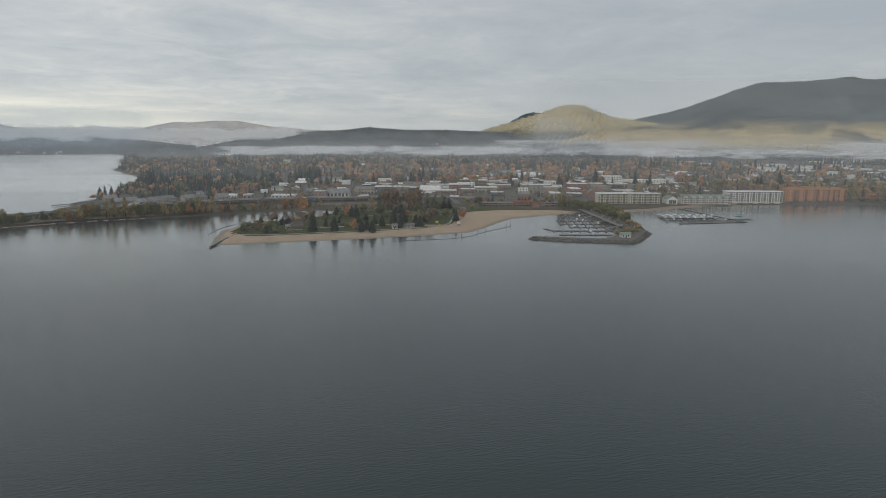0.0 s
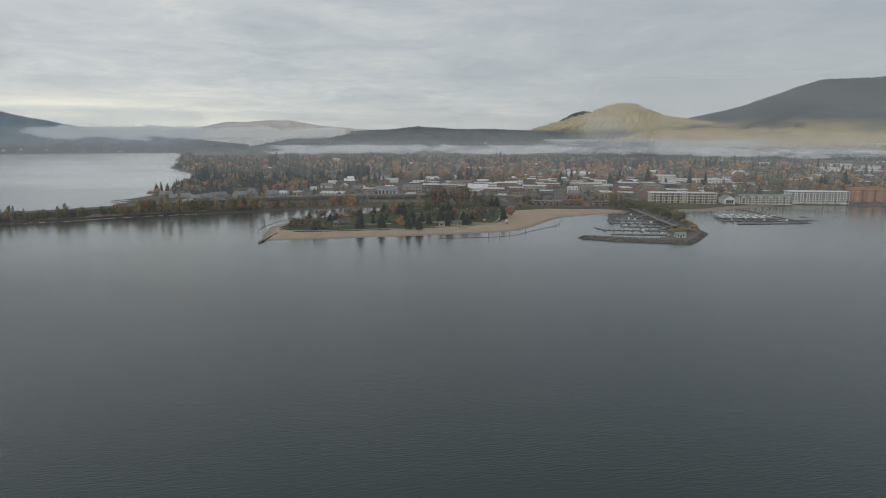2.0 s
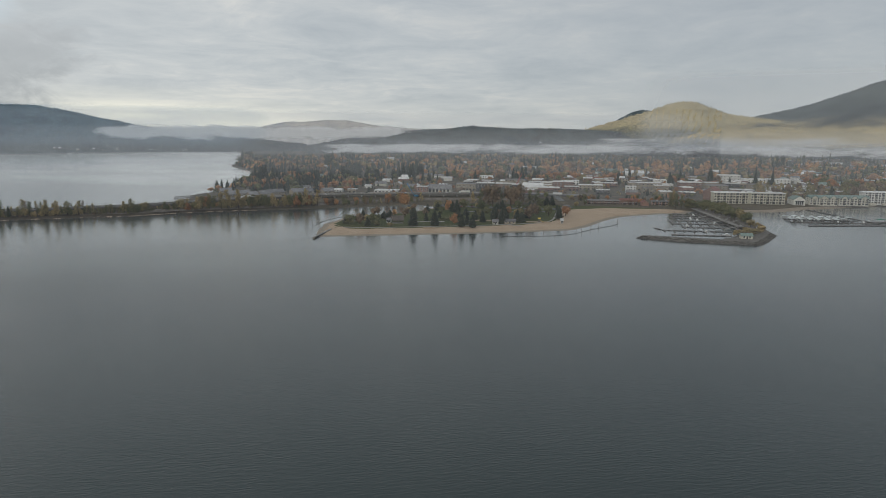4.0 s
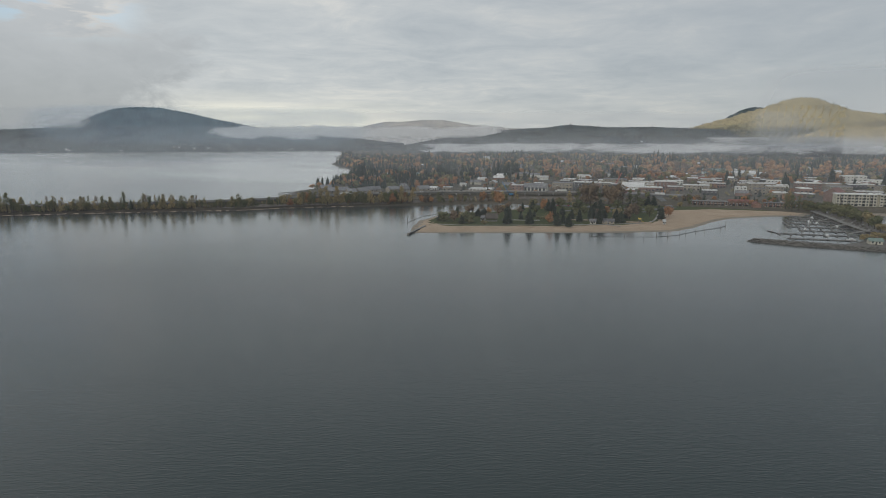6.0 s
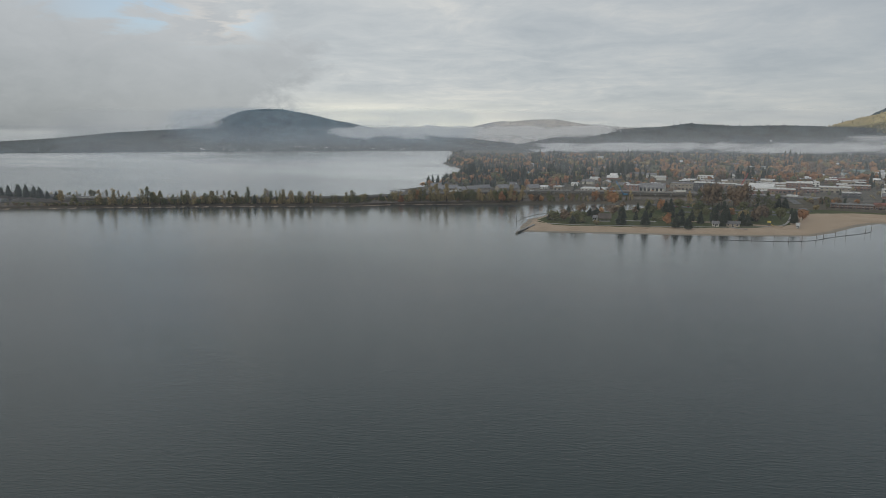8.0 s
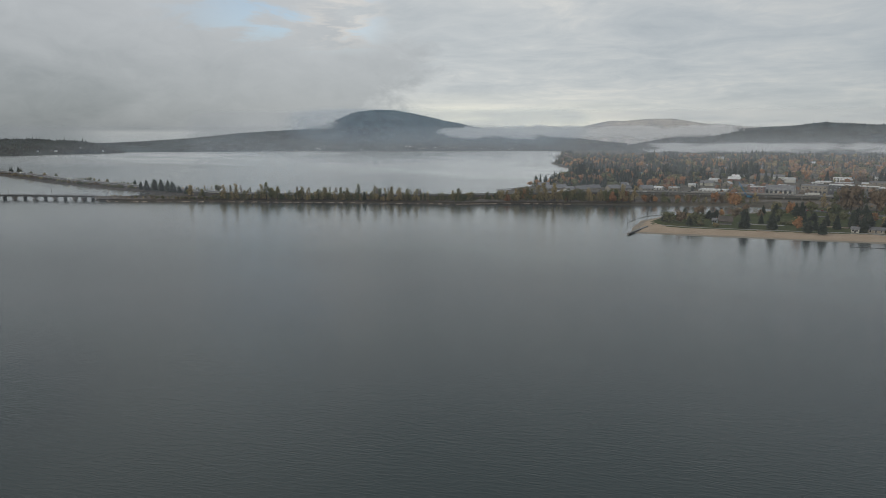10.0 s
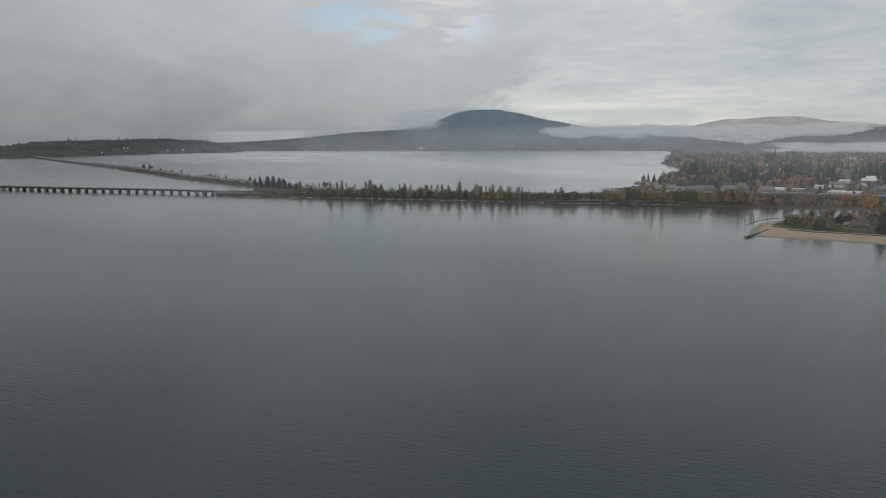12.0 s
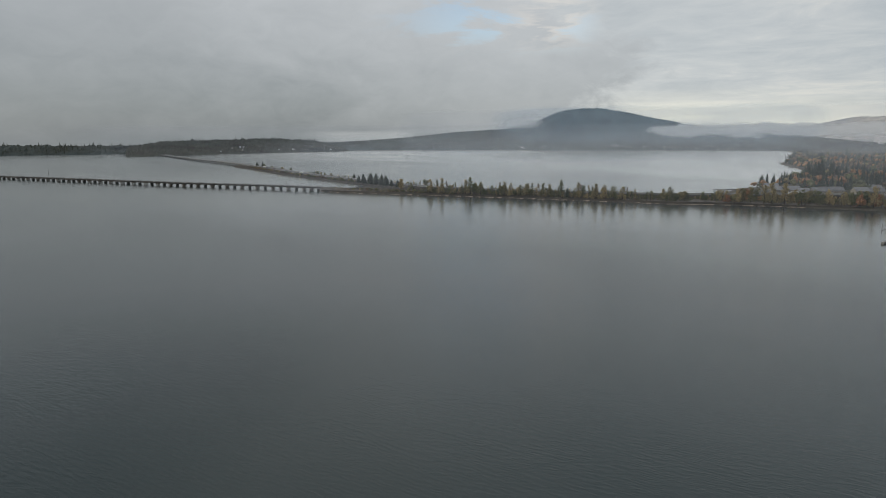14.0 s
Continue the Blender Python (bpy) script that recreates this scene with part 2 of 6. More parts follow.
def lake_water():
    m = bpy.data.materials.new("lake_water")
    m.use_nodes = True
    k = Net(m.node_tree)
    b = m.node_tree.nodes["Principled BSDF"]
    pos = k.node("ShaderNodeNewGeometry").outputs["Position"]
    x, y, z = k.split(pos)
    wind = k.noise(k.xyz(k.math("MULTIPLY", x, 0.0016), k.math("MULTIPLY", y, 0.0055), 0.0), 1.0, 5.0, 0.6, 0.6)
    a, c = math.cos(radians(20)), math.sin(radians(20))
    along = k.math("ADD", k.math("MULTIPLY", x, a), k.math("MULTIPLY", y, c))
    across = k.math("SUBTRACT", k.math("MULTIPLY", y, a), k.math("MULTIPLY", x, c))
    r1 = k.noise(k.xyz(k.math("MULTIPLY", along, 0.25), k.math("MULTIPLY", across, 1.0), 0.0), 1.0, 4.0, 0.6, 0.3)
    r2 = k.noise(k.xyz(k.math("MULTIPLY", along, 0.9), k.math("MULTIPLY", across, 2.2), 3.0), 1.0, 2.0, 0.5)
    height = k.math("ADD", r1, k.math("MULTIPLY", r2, 0.25))
    bn = k.node("ShaderNodeBump")
    bn.inputs["Distance"].default_value = 0.28
    # the open lake behind the causeway lies smoother to the eye, in a light even breeze
    openness = k.smooth(k.math("SUBTRACT", k.math("ADD", y, k.math("MULTIPLY", wind, 80.0)), k.math("MAXIMUM", 610.0, k.math("ADD", 995.0, k.math("MULTIPLY", x, 0.483)))), 50.0, 220.0)
    openness = k.math("MULTIPLY", openness, k.smooth(y, 640.0, 1500.0))
    # sheltered water in the lee of the causeway and the town shore
    lee = k.smooth(k.math("SUBTRACT", k.math("ADD", y, k.math("MULTIPLY", wind, 160.0)), k.math("MAXIMUM", 610.0, k.math("MINIMUM", 850.0, k.math("ADD", 995.0, k.math("MULTIPLY", x, 0.483))))), -470.0, -60.0)
    lee = k.math("MULTIPLY", lee, k.smooth(x, -1900.0, -1000.0))
    rippled = k.mix(lee, k.ramp(wind, [(0.35, 0.40), (0.65, 0.76)]), (0.17, 0.17, 0.17))
    k.put(bn.inputs["Strength"], k.mix(openness, rippled, (0.02, 0.02, 0.02)))
    k.put(bn.inputs["Height"], height)
    k.put(b.inputs["Normal"], bn.outputs[0])
    k.put(b.inputs["Base Color"], k.ramp(wind, [(0.35, (0.020, 0.036, 0.038)), (0.65, (0.027, 0.043, 0.045))]))
    calm = k.mix(lee, k.ramp(wind, [(0.38, 0.08), (0.62, 0.14)]), (0.15, 0.15, 0.15))
    windy = k.ramp(wind, [(0.36, 0.15), (0.64, 0.26)])
    k.put(b.inputs["Roughness"], k.mix(openness, calm, windy))
    b.inputs["IOR"].default_value = 1.333
    # many small wavelets mirror the sky at flat angles
    fres = k.node("ShaderNodeFresnel")
    fres.inputs["IOR"].default_value = 1.333
    sheen = k.node("ShaderNodeBsdfAnisotropic", distribution="MULTI_GGX")
    sheen.inputs["Color"].default_value = (0.97, 0.96, 0.93, 1)
    k.put(sheen.inputs["Roughness"], k.mix(openness, (0.19, 0.19, 0.19), (0.24, 0.24, 0.24)))
    join = k.node("ShaderNodeMixShader")
    k.put(join.inputs[0], k.math("MULTIPLY", fres.outputs[0], k.math("ADD", k.math("ADD", 0.24, k.math("MULTIPLY", lee, 0.32)), k.math("MULTIPLY", openness, k.ramp(wind, [(0.36, 0.90), (0.62, 0.55)])))))
    k.put(join.inputs[1], b.outputs[0])
    k.put(join.inputs[2], sheen.outputs[0])
    k.put(m.node_tree.nodes["Material Output"].inputs[0], join.outputs[0])
    return m


WATER = lake_water()
SAND = material("beach_sand", (0.36, 0.275, 0.195), (0.46, 0.36, 0.265), 0.05, 0.95, 0.1, 0.6, 0.1)
WET = material("wet_shore", (0.20, 0.165, 0.125), (0.30, 0.25, 0.19), 0.06, 0.7, 0.1, 0.8)
LAWN = material("lawn_grass", (0.055, 0.075, 0.028), (0.10, 0.105, 0.045), 0.03, 0.95, 0.2, 0.9, 0.1)
EARTH = material("town_ground", (0.07, 0.065, 0.05), (0.14, 0.12, 0.09), 0.02, 0.95, 0.2, 0.3, 0.1)
BANK = material("embankment_scrub", (0.055, 0.048, 0.040), (0.115, 0.098, 0.078), 0.06, 0.95, 0.3, 0.7, 0.1)
ROCK = material("riprap_rock", (0.07, 0.066, 0.06), (0.17, 0.158, 0.14), 0.4, 0.9, 0.4, 2.0, 0.2, spread=0.6)
ASPHALT = material("worn_asphalt", (0.10, 0.10, 0.10), (0.16, 0.16, 0.155), 0.1, 0.9, 0.1, 1.2, 0.2)
CONCRETE = material("weathered_concrete", (0.24, 0.235, 0.22), (0.36, 0.35, 0.33), 0.15, 0.85, 0.15, 1.2, 0.3)
STEEL = material("dark_bridge_steel", (0.05, 0.05, 0.052), (0.10, 0.095, 0.09), 0.4, 0.7, 0.1, 2.0, 0.4)
TIMBER = material("weathered_timber", (0.10, 0.085, 0.07), (0.20, 0.175, 0.15), 0.5, 0.85, 0.2, 3.0, 0.2)
BARK = material("tree_bark", (0.05, 0.04, 0.03), (0.12, 0.10, 0.08), 1.2, 0.95, 0.3, 6.0, 0.1, local=True)
NEEDLE = foliage("conifer_needles", (0.028, 0.037, 0.027), (0.042, 0.052, 0.036), (0.062, 0.070, 0.046))
GREEN = foliage("autumn_green_leaves", (0.085, 0.10, 0.052), (0.14, 0.142, 0.072), (0.205, 0.182, 0.092))
YELLOW = foliage("yellow_leaves", (0.215, 0.185, 0.10), (0.29, 0.235, 0.12), (0.36, 0.275, 0.14))
ORANGE = foliage("orange_leaves", (0.235, 0.12, 0.07), (0.35, 0.185, 0.092), (0.44, 0.265, 0.125))
RUST = foliage("rust_brown_leaves", (0.13, 0.102, 0.074), (0.185, 0.138, 0.094), (0.24, 0.165, 0.105))

# ---- geometry helpers ----
RNG = np.random.default_rng(7)


def tri_mesh(name, verts, tris, mat):
    """A mesh from arrays of points and triangles."""
    me = bpy.data.meshes.new(name)
    v, t = np.asarray(verts, np.float32), np.asarray(tris, np.int32)
    me.vertices.add(len(v))
    me.vertices.foreach_set("co", v.ravel())
    me.loops.add(t.size)
    me.loops.foreach_set("vertex_index", t.ravel())
    me.polygons.add(len(t))
    me.polygons.foreach_set("loop_start", np.arange(0, t.size, 3, dtype=np.int32))
    me.update(calc_edges=True)
    me.materials.append(mat)
    return me


def grid_tris(rows, cols):
    i = np.arange(rows * cols).reshape(rows, cols)
    a, b, c, d = i[:-1, :-1].ravel(), i[:-1, 1:].ravel(), i[1:, 1:].ravel(), i[1:, :-1].ravel()
    return np.concatenate([np.stack([a, b, c], 1), np.stack([a, c, d], 1)])


def inside(poly, x, y):
    """Signed distance to a polygon, positive within."""
    p = np.asarray(poly, float)
    q = np.roll(p, -1, 0)
    dist, odd = np.full(x.shape, 1e9), np.zeros(x.shape, bool)
    for (x0, y0), (x1, y1) in zip(p, q):
        dx, dy = x1 - x0, y1 - y0
        t = np.clip(((x - x0) * dx + (y - y0) * dy) / (dx * dx + dy * dy + 1e-9), 0, 1)
        dist = np.minimum(dist, np.hypot(x - x0 - t * dx, y - y0 - t * dy))
        if y0 != y1:
            odd ^= ((y0 > y) != (y1 > y)) & (x < dx * (y - y0) / dy + x0)
    return np.where(odd, dist, -dist)


def lumps(x, y, size, seed=0.0):
    """Smooth bumps of about that size, from -1 to 1."""
    a, b = x / size, y / size
    return (np.sin(a * 1.9 + seed) * np.cos(b * 2.3 - seed) + 0.6 * np.sin(a * 4.1 + b * 3.3 + seed * 2) + 0.4 * np.cos(a * 7.7 - b * 6.1 + seed)) / 2


def terrain(name, poly, slope, top, mat, patches, rough=0.2, low=-1.5, wobble=2.0):
    """Land: it rises from the waterline along poly to its top. patches: x0, x1, y0, y1, step."""
    vs, ts, base = [], [], 0
    for x0, x1, y0, y1, step in patches:
        gx, gy = np.meshgrid(np.arange(x0, x1 + step, step), np.arange(y0, y1 + step, step))
        d = inside(poly, gx, gy) + lumps(gx, gy, 22.0) * wobble
        z = np.clip(d * slope, low, top) + np.where(d > 0, np.clip(d / 20, 0, 1) * rough * lumps(gx, gy, 35.0, 2.0), 0)
        t = grid_tris(*gx.shape)
        keep = z.ravel()[t].max(1) > low + 0.01
        vs.append(np.stack([gx.ravel(), gy.ravel(), z.ravel()], 1))
        ts.append(t[keep] + base)
        base += gx.size
    me = tri_mesh(name, np.concatenate(vs), np.concatenate(ts), mat)
    me.polygons.foreach_set("use_smooth", np.ones(len(me.polygons), bool))
    return new(name, me)


def part(name, bm, mat, parent=None, label=""):
    me = bpy.data.meshes.new(name)
    bm.to_mesh(me)
    bm.free()
    me.materials.append(mat)
    ob = new(name, me)
    ob.parent = parent
    if label:
        ob["label"] = label
    return ob


def share(name, me, parent, m=None, label=""):
    """A part that uses a mesh made before."""
    ob = new(name, me)
    ob.parent = parent
    if m is not None:
        ob.matrix_basis = m
    if label:
        ob["label"] = label
    return ob


def box(bm, sx, sy, sz, m=None, bevel=0.0):
    """A box on its base centre, sizes in metres."""
    made = bmesh.ops.create_cube(bm, size=1.0, matrix=(m or Matrix()) @ Matrix.Translation((0, 0, sz / 2)) @ Matrix.Diagonal((sx, sy, sz, 1)))
    if bevel:
        edges = list({e for v in made["verts"] for e in v.link_edges})
        bmesh.ops.bevel(bm, geom=edges, offset=bevel, segments=1, affect="EDGES")
    return bm


def boxes(*items, bevel=0.0):
    bm = bmesh.new()
    for sx, sy, sz, x, y, z in items:
        box(bm, sx, sy, sz, pose(x, y, z), bevel)
    return bm


def rod(bm, r, h, m=None, r2=None, sides=8):
    bmesh.ops.create_cone(bm, cap_ends=True, segments=sides, radius1=r, radius2=r if r2 is None else r2, depth=h, matrix=(m or Matrix()) @ Matrix.Translation((0, 0, h / 2)))
    return bm


def empty(name, m=None):
    ob = new(name)
    ob.empty_display_size = 1.0
    if m is not None:
        ob.matrix_basis = m
    return ob


def ribbon(pts, section):
    """A bmesh that sweeps a cross-section (across, up) along a line of points."""
    bm, rings = bmesh.new(), []
    P = [Vector(p) for p in pts]
    for i, p in enumerate(P):
        d = (P[min(i + 1, len(P) - 1)] - P[max(i - 1, 0)])
        side = Vector((d.y, -d.x, 0)).normalized()
        rings.append([bm.verts.new(p + side * a + Vector((0, 0, b))) for a, b in section])
    n = len(section)
    for r0, r1 in zip(rings, rings[1:]):
        for j in range(n):
            bm.faces.new((r0[j], r0[(j + 1) % n], r1[(j + 1) % n], r1[j]))
    bm.faces.new(rings[0])
    bm.faces.new(rings[-1][::-1])
    bmesh.ops.recalc_face_normals(bm, faces=bm.faces)
    return bm


def along(pts, step, start=0.0):
    """Points every step metres along a line, with the heading."""
    out, left = [], start
    for a, b in zip(pts, pts[1:]):
        a, b = Vector(a), Vector(b)
        length = (b - a).length
        while left < length:
            p = a.lerp(b, left / length)
            out.append((p, math.degrees(math.atan2(b.y - a.y, b.x - a.x))))
            left += step
        left -= length
    return out


# ---- water and land ----
water_me = tri_mesh("water", [(-9000, -6000, 0), (9000, -6000, 0), (9000, 9000, 0), (-9000, 9000, 0)], [(0, 1, 2), (0, 2, 3)], WATER)
tagged(new("water", water_me), "calm grey-green lake with fine ripples", "lake", kind="structure")

BEACH_EDGE = [(-214, 584), (-204, 589), (-179, 596), (-154, 604), (-124, 615), (-76, 630), (-20, 651), (28, 676), (48, 711), (65, 755), (86, 794), (114, 818),
              (142, 837), (172, 848), (200, 900), (150, 930), (0, 930), (-120, 910), (-150, 850), (-165, 805), (-185, 775), (-215, 757), (-234, 738), (-233, 700), (-238, 672), (-230, 640), (-224, 612)]
LAWN_EDGE = [(-213, 640), (-200, 627), (-177, 629), (-130, 645), (-80, 663), (-21, 690), (8, 713), (19, 743), (20, 796), (27, 842), (74, 870), (128, 873), (190, 880), (190, 925), (0, 925),
             (-115, 905), (-142, 850), (-157, 803), (-180, 770), (-210, 751), (-226, 735), (-226, 700), (-228, 675)]
TOWN_EDGE = [(3600, 990), (1400, 1010), (689, 990), (623, 979), (538, 984), (453, 988), (401, 970), (333, 935), (292, 900), (250, 890), (215, 885), (165, 870), (60, 890), (-100, 890), (-150, 870), (-177, 887),
             (-205, 872), (-251, 844), (-294, 817), (-341, 792), (-397, 762), (-446, 730), (-484, 700), (-520, 752), (-530, 850), (-536, 925), (-560, 950), (-556, 1000), (-582, 1138), (-651, 1358),
             (-740, 1560), (-831, 1701), (-985, 1910), (-1040, 2045), (-990, 2090), (-1080, 2180), (-1250, 2482), (-1600, 3250), (-1800, 3600), (-2100, 4100), (-2100, 4860), (3600, 4860)]
CAUSEWAY_EDGE = [(-294, 819), (-341, 793), (-397, 763), (-446, 731), (-484, 694), (-593, 635), (-726, 554), (-796, 506), (-872, 456), (-918, 441), (-938, 456), (-925, 505), (-959, 557),
                 (-940, 600), (-900, 605), (-765, 640), (-540, 790), (-500, 850)]
SPIT_ROAD_EDGE = [(-900, 550), (-959, 557), (-1069, 549), (-1358, 555), (-1583, 583), (-1775, 590), (-1890, 610), (-1915, 640), (-1890, 668), (-1780, 662), (-1590, 655), (-1360, 625), (-1070, 612), (-900, 610)]

tagged(terrain("beach", BEACH_EDGE, 0.075, 1.7, SAND, [(-260, 230, 560, 950, 4)], 0.12, wobble=1.0), "wide pale sand beach round the park", "beach", kind="structure")
tagged(terrain("wet_sand", BEACH_EDGE, 0.095, 0.50, WET, [(-260, 230, 560, 950, 4)], 0.0, wobble=1.0), "dark wet sand along the waterline", "beach", kind="structure")
tagged(terrain("lawn", LAWN_EDGE, 0.30, 2.0, LAWN, [(-250, 220, 600, 950, 5)], 0.15, low=1.2, wobble=0.8), "mown green park lawn behind the beach", "lawn", kind="structure")
tagged(terrain("ground", TOWN_EDGE, 0.24, 3.0, EARTH, [(-1300, 1900, 780, 2400, 10), (-2300, 3600, 2400, 4880, 40)], 0.4), "town ground of grass, dirt and streets", "ground", kind="structure")
tagged(terrain("causeway", CAUSEWAY_EDGE, 0.30, 3.4, BANK, [(-960, -270, 420, 870, 5)], 0.5, wobble=1.2), "scrubby causeway embankment along the lake", "embankment", kind="structure")
tagged(terrain("gravel_shore", CAUSEWAY_EDGE, 0.36, 0.75, SAND, [(-960, -270, 420, 870, 5)], 0.0, wobble=1.2), "thin pale gravel line along the causeway", "shore", kind="structure")
tagged(terrain("spit", SPIT_ROAD_EDGE, 0.22, 3.2, BANK, [(-1940, -890, 530, 690, 6)], 0.4, wobble=1.5), "long low road spit reaching into the lake", "embankment", kind="structure")

MUD_EDGE = [(216, 893), (224, 880), (252, 876), (294, 885), (330, 914), (372, 940), (408, 962), (455, 980), (455, 992), (400, 985), (330, 952), (288, 918), (250, 905)]
tagged(terrain("mud_beach", MUD_EDGE, 0.10, 1.5, WET, [(205, 470, 865, 1000, 4)], 0.15, wobble=1.2), "narrow brown mud beach below the apartments", "beach", kind="structure")

# ---- hills ----
SLOPES = {}


def hill(name, crest, r_foot, r_crest, mat, label, eye=100.0, rough=1.0, tree=4.0, steps=0.09, rows=34, power=1.25):
    """A range of hills seen across the plain. crest: bearing and rise above the eye's level, in degrees; it has a near slope and falls away behind."""
    az = np.arange(crest[0][0], crest[-1][0] + steps, steps)
    el = np.interp(az, [c[0] for c in crest], [c[1] for c in crest])
    soft = np.ones(9) / 9
    el = np.convolve(np.pad(el, 4, mode="edge"), soft, "valid")
    s = np.linspace(0, 1.25, rows)
    A, S = np.meshgrid(np.radians(az), s)
    foot = np.interp(az, [crest[0][0], crest[-1][0]], r_foot) if isinstance(r_foot, tuple) else r_foot
    rr = foot + (r_crest - foot) * S
    top = eye + r_crest * np.tan(np.radians(el))
    up_ = np.where(S <= 1, np.clip(S, 0, 1) ** power, 1 - (S - 1) * 1.2)
    x, y = rr * np.sin(A), rr * np.cos(A)
    folds = lumps(x, y, 260.0, 1.0) * 0.06 + lumps(x, y, 90.0, 3.0) * 0.03
    z = -3 + (top + 3) * up_ * (1 + rough * folds * np.clip(S * (1.02 - np.clip(S, 0, 1)) * 4, 0, 1))
    z = z + RNG.normal(0, 1, z.shape) * tree * np.clip(S * 6, 0, 1) + np.abs(RNG.normal(0, 1, z.shape)) * tree * (np.abs(S - 1) < 0.02)
    SLOPES[name] = np.stack([x, y, z], -1)[(s > 0.04) & (s <= 1.0)]
    me = tri_mesh(name, np.stack([x.ravel(), y.ravel(), z.ravel()], 1), grid_tris(*A.shape), mat)
    return tagged(new(name, me), label, "hill", kind="structure")


# sunlight on the lower slopes is painted in as bright gold
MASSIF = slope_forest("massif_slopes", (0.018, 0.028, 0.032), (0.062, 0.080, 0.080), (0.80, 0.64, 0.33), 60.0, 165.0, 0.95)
# upper knoll painted sunlit gold, its shaded foot kept darker
KNOLL = slope_forest("sunlit_gold_knoll", (0.05, 0.055, 0.035), (0.17, 0.155, 0.085), (0.68, 0.56, 0.30), 150.0, 500.0, 0.85)
RIDGE = slope_forest("dark_ridge", (0.012, 0.020, 0.024), (0.052, 0.072, 0.078), (0.20, 0.165, 0.10), 0.0, 130.0, 0.25)
NEARWOOD = slope_forest("peninsula_woods", (0.012, 0.018, 0.018), (0.045, 0.055, 0.048), (0.20, 0.13, 0.07), 0.0, 60.0, 0.25)
# distance haze, bluish shade and sunlit tops are painted into these pale colours
HAZED_FARHILL = slope_forest("hazed_far_hill", (0.43, 0.45, 0.48), (0.55, 0.54, 0.53), (0.68, 0.62, 0.55), 100.0, 500.0, 0.4)
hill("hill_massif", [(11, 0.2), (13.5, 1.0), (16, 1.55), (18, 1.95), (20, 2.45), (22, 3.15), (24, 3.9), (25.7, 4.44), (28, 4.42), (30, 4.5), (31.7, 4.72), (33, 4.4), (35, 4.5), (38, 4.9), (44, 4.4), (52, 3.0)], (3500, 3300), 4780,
     MASSIF, "large wooded mountain, sunlight painted into its golden lower slopes", tree=1.4)
hill("hill_knoll", [(2, 0.2), (4, 0.85), (6, 1.4), (7.5, 1.9), (8.6, 2.2), (9.5, 2.55), (10.5, 2.85), (11.3, 2.9), (12.3, 2.72), (13.3, 2.3), (14.5, 1.85), (16, 1.6), (19, 1.2), (23, 0.7), (30, 0.2)], 3700, 4500, KNOLL, "rounded golden hill with sunlight painted into its colour", tree=2.5)
hill("hill_behind", [(5, 0.8), (6, 1.6), (7, 2.2), (7.9, 2.4), (8.8, 2.2), (10, 1.6)], 4600, 4800, RIDGE, "grey wooded hill behind the golden one", tree=2.5, rows=14)
hill("hill_foreland", [(10, 0.15), (14, 0.75), (16, 1.0), (17, 1.1), (18.5, 0.85), (21, 0.6), (26, 0.45), (34, 0.7), (40, 1.2), (46, 1.0)], 3300, 4150, MASSIF, "low wooded foothills with houses and meadows painted sunlit gold", tree=2.5)
hill("hill_ridge", [(-21, -0.9), (-18.6, -0.45), (-15.4, 0.13), (-13, 0.4), (-11, 0.54), (-9, 0.62), (-7.5, 0.78), (-6.7, 0.92), (-5, 0.8), (-3.2, 0.66), (0, 0.7), (2, 0.62), (5, 0.5), (9, 0.2), (13, -0.4)], 3450, 4250, RIDGE, "long dark wooded ridge behind the town", tree=1.5)
hill("hill_far", [(-27, 0.4), (-25, 0.7), (-23.5, 1.05), (-22.5, 1.25), (-21.3, 1.2), (-19.5, 1.38), (-17.6, 1.4), (-16.2, 1.15), (-15, 0.95), (-12, 0.7), (-8, 0.5)], 4600, 4850, HAZED_FARHILL, "far hills with haze and sunlight painted into their pale colour", tree=0.4, rows=12)
hill("hill_lakeside", [(-74, -0.5), (-64, -0.36), (-61.6, -0.25), (-58, 0.0), (-54.1, 0.42), (-51.5, 0.6), (-49.2, 0.72), (-47, 1.1), (-45.6, 1.8), (-44.4, 2.25), (-43, 2.4), (-41, 2.4), (-39, 2.05), (-37.3, 1.65), (-35.6, 1.3), (-34.5, 1.05), (-33, 0.75), (-30, 0.3), (-26, 0.1), (-21, -0.4)], (4250, 3980), 4780,
     RIDGE, "dark wooded mountain across the lake", eye=82.0, tree=1.2)
hill("hill_peninsula", [(-80.5, -0.62), (-79.5, -0.45), (-78, -0.2), (-75, -0.12), (-72, -0.05), (-70, 0.0), (-68, -0.06), (-66, -0.18), (-64.6, -0.45), (-63.4, -0.8), (-62.9, -1.1)], (3200, 4050), 4220, NEARWOOD, "low dark wooded peninsula on the far shore", eye=80.0, tree=4.0, rows=18, power=0.6)
hill("hill_southshore", [(-110, -0.3), (-96, -0.3), (-92, -0.35), (-88, -0.42), (-84, -0.5), (-81, -0.5), (-78, -0.6), (-76, -0.8)], 3920, 4300, RIDGE, "low wooded south shore under cloud", eye=80.0, tree=4.0, rows=14, power=0.6)

# ---- fog ----


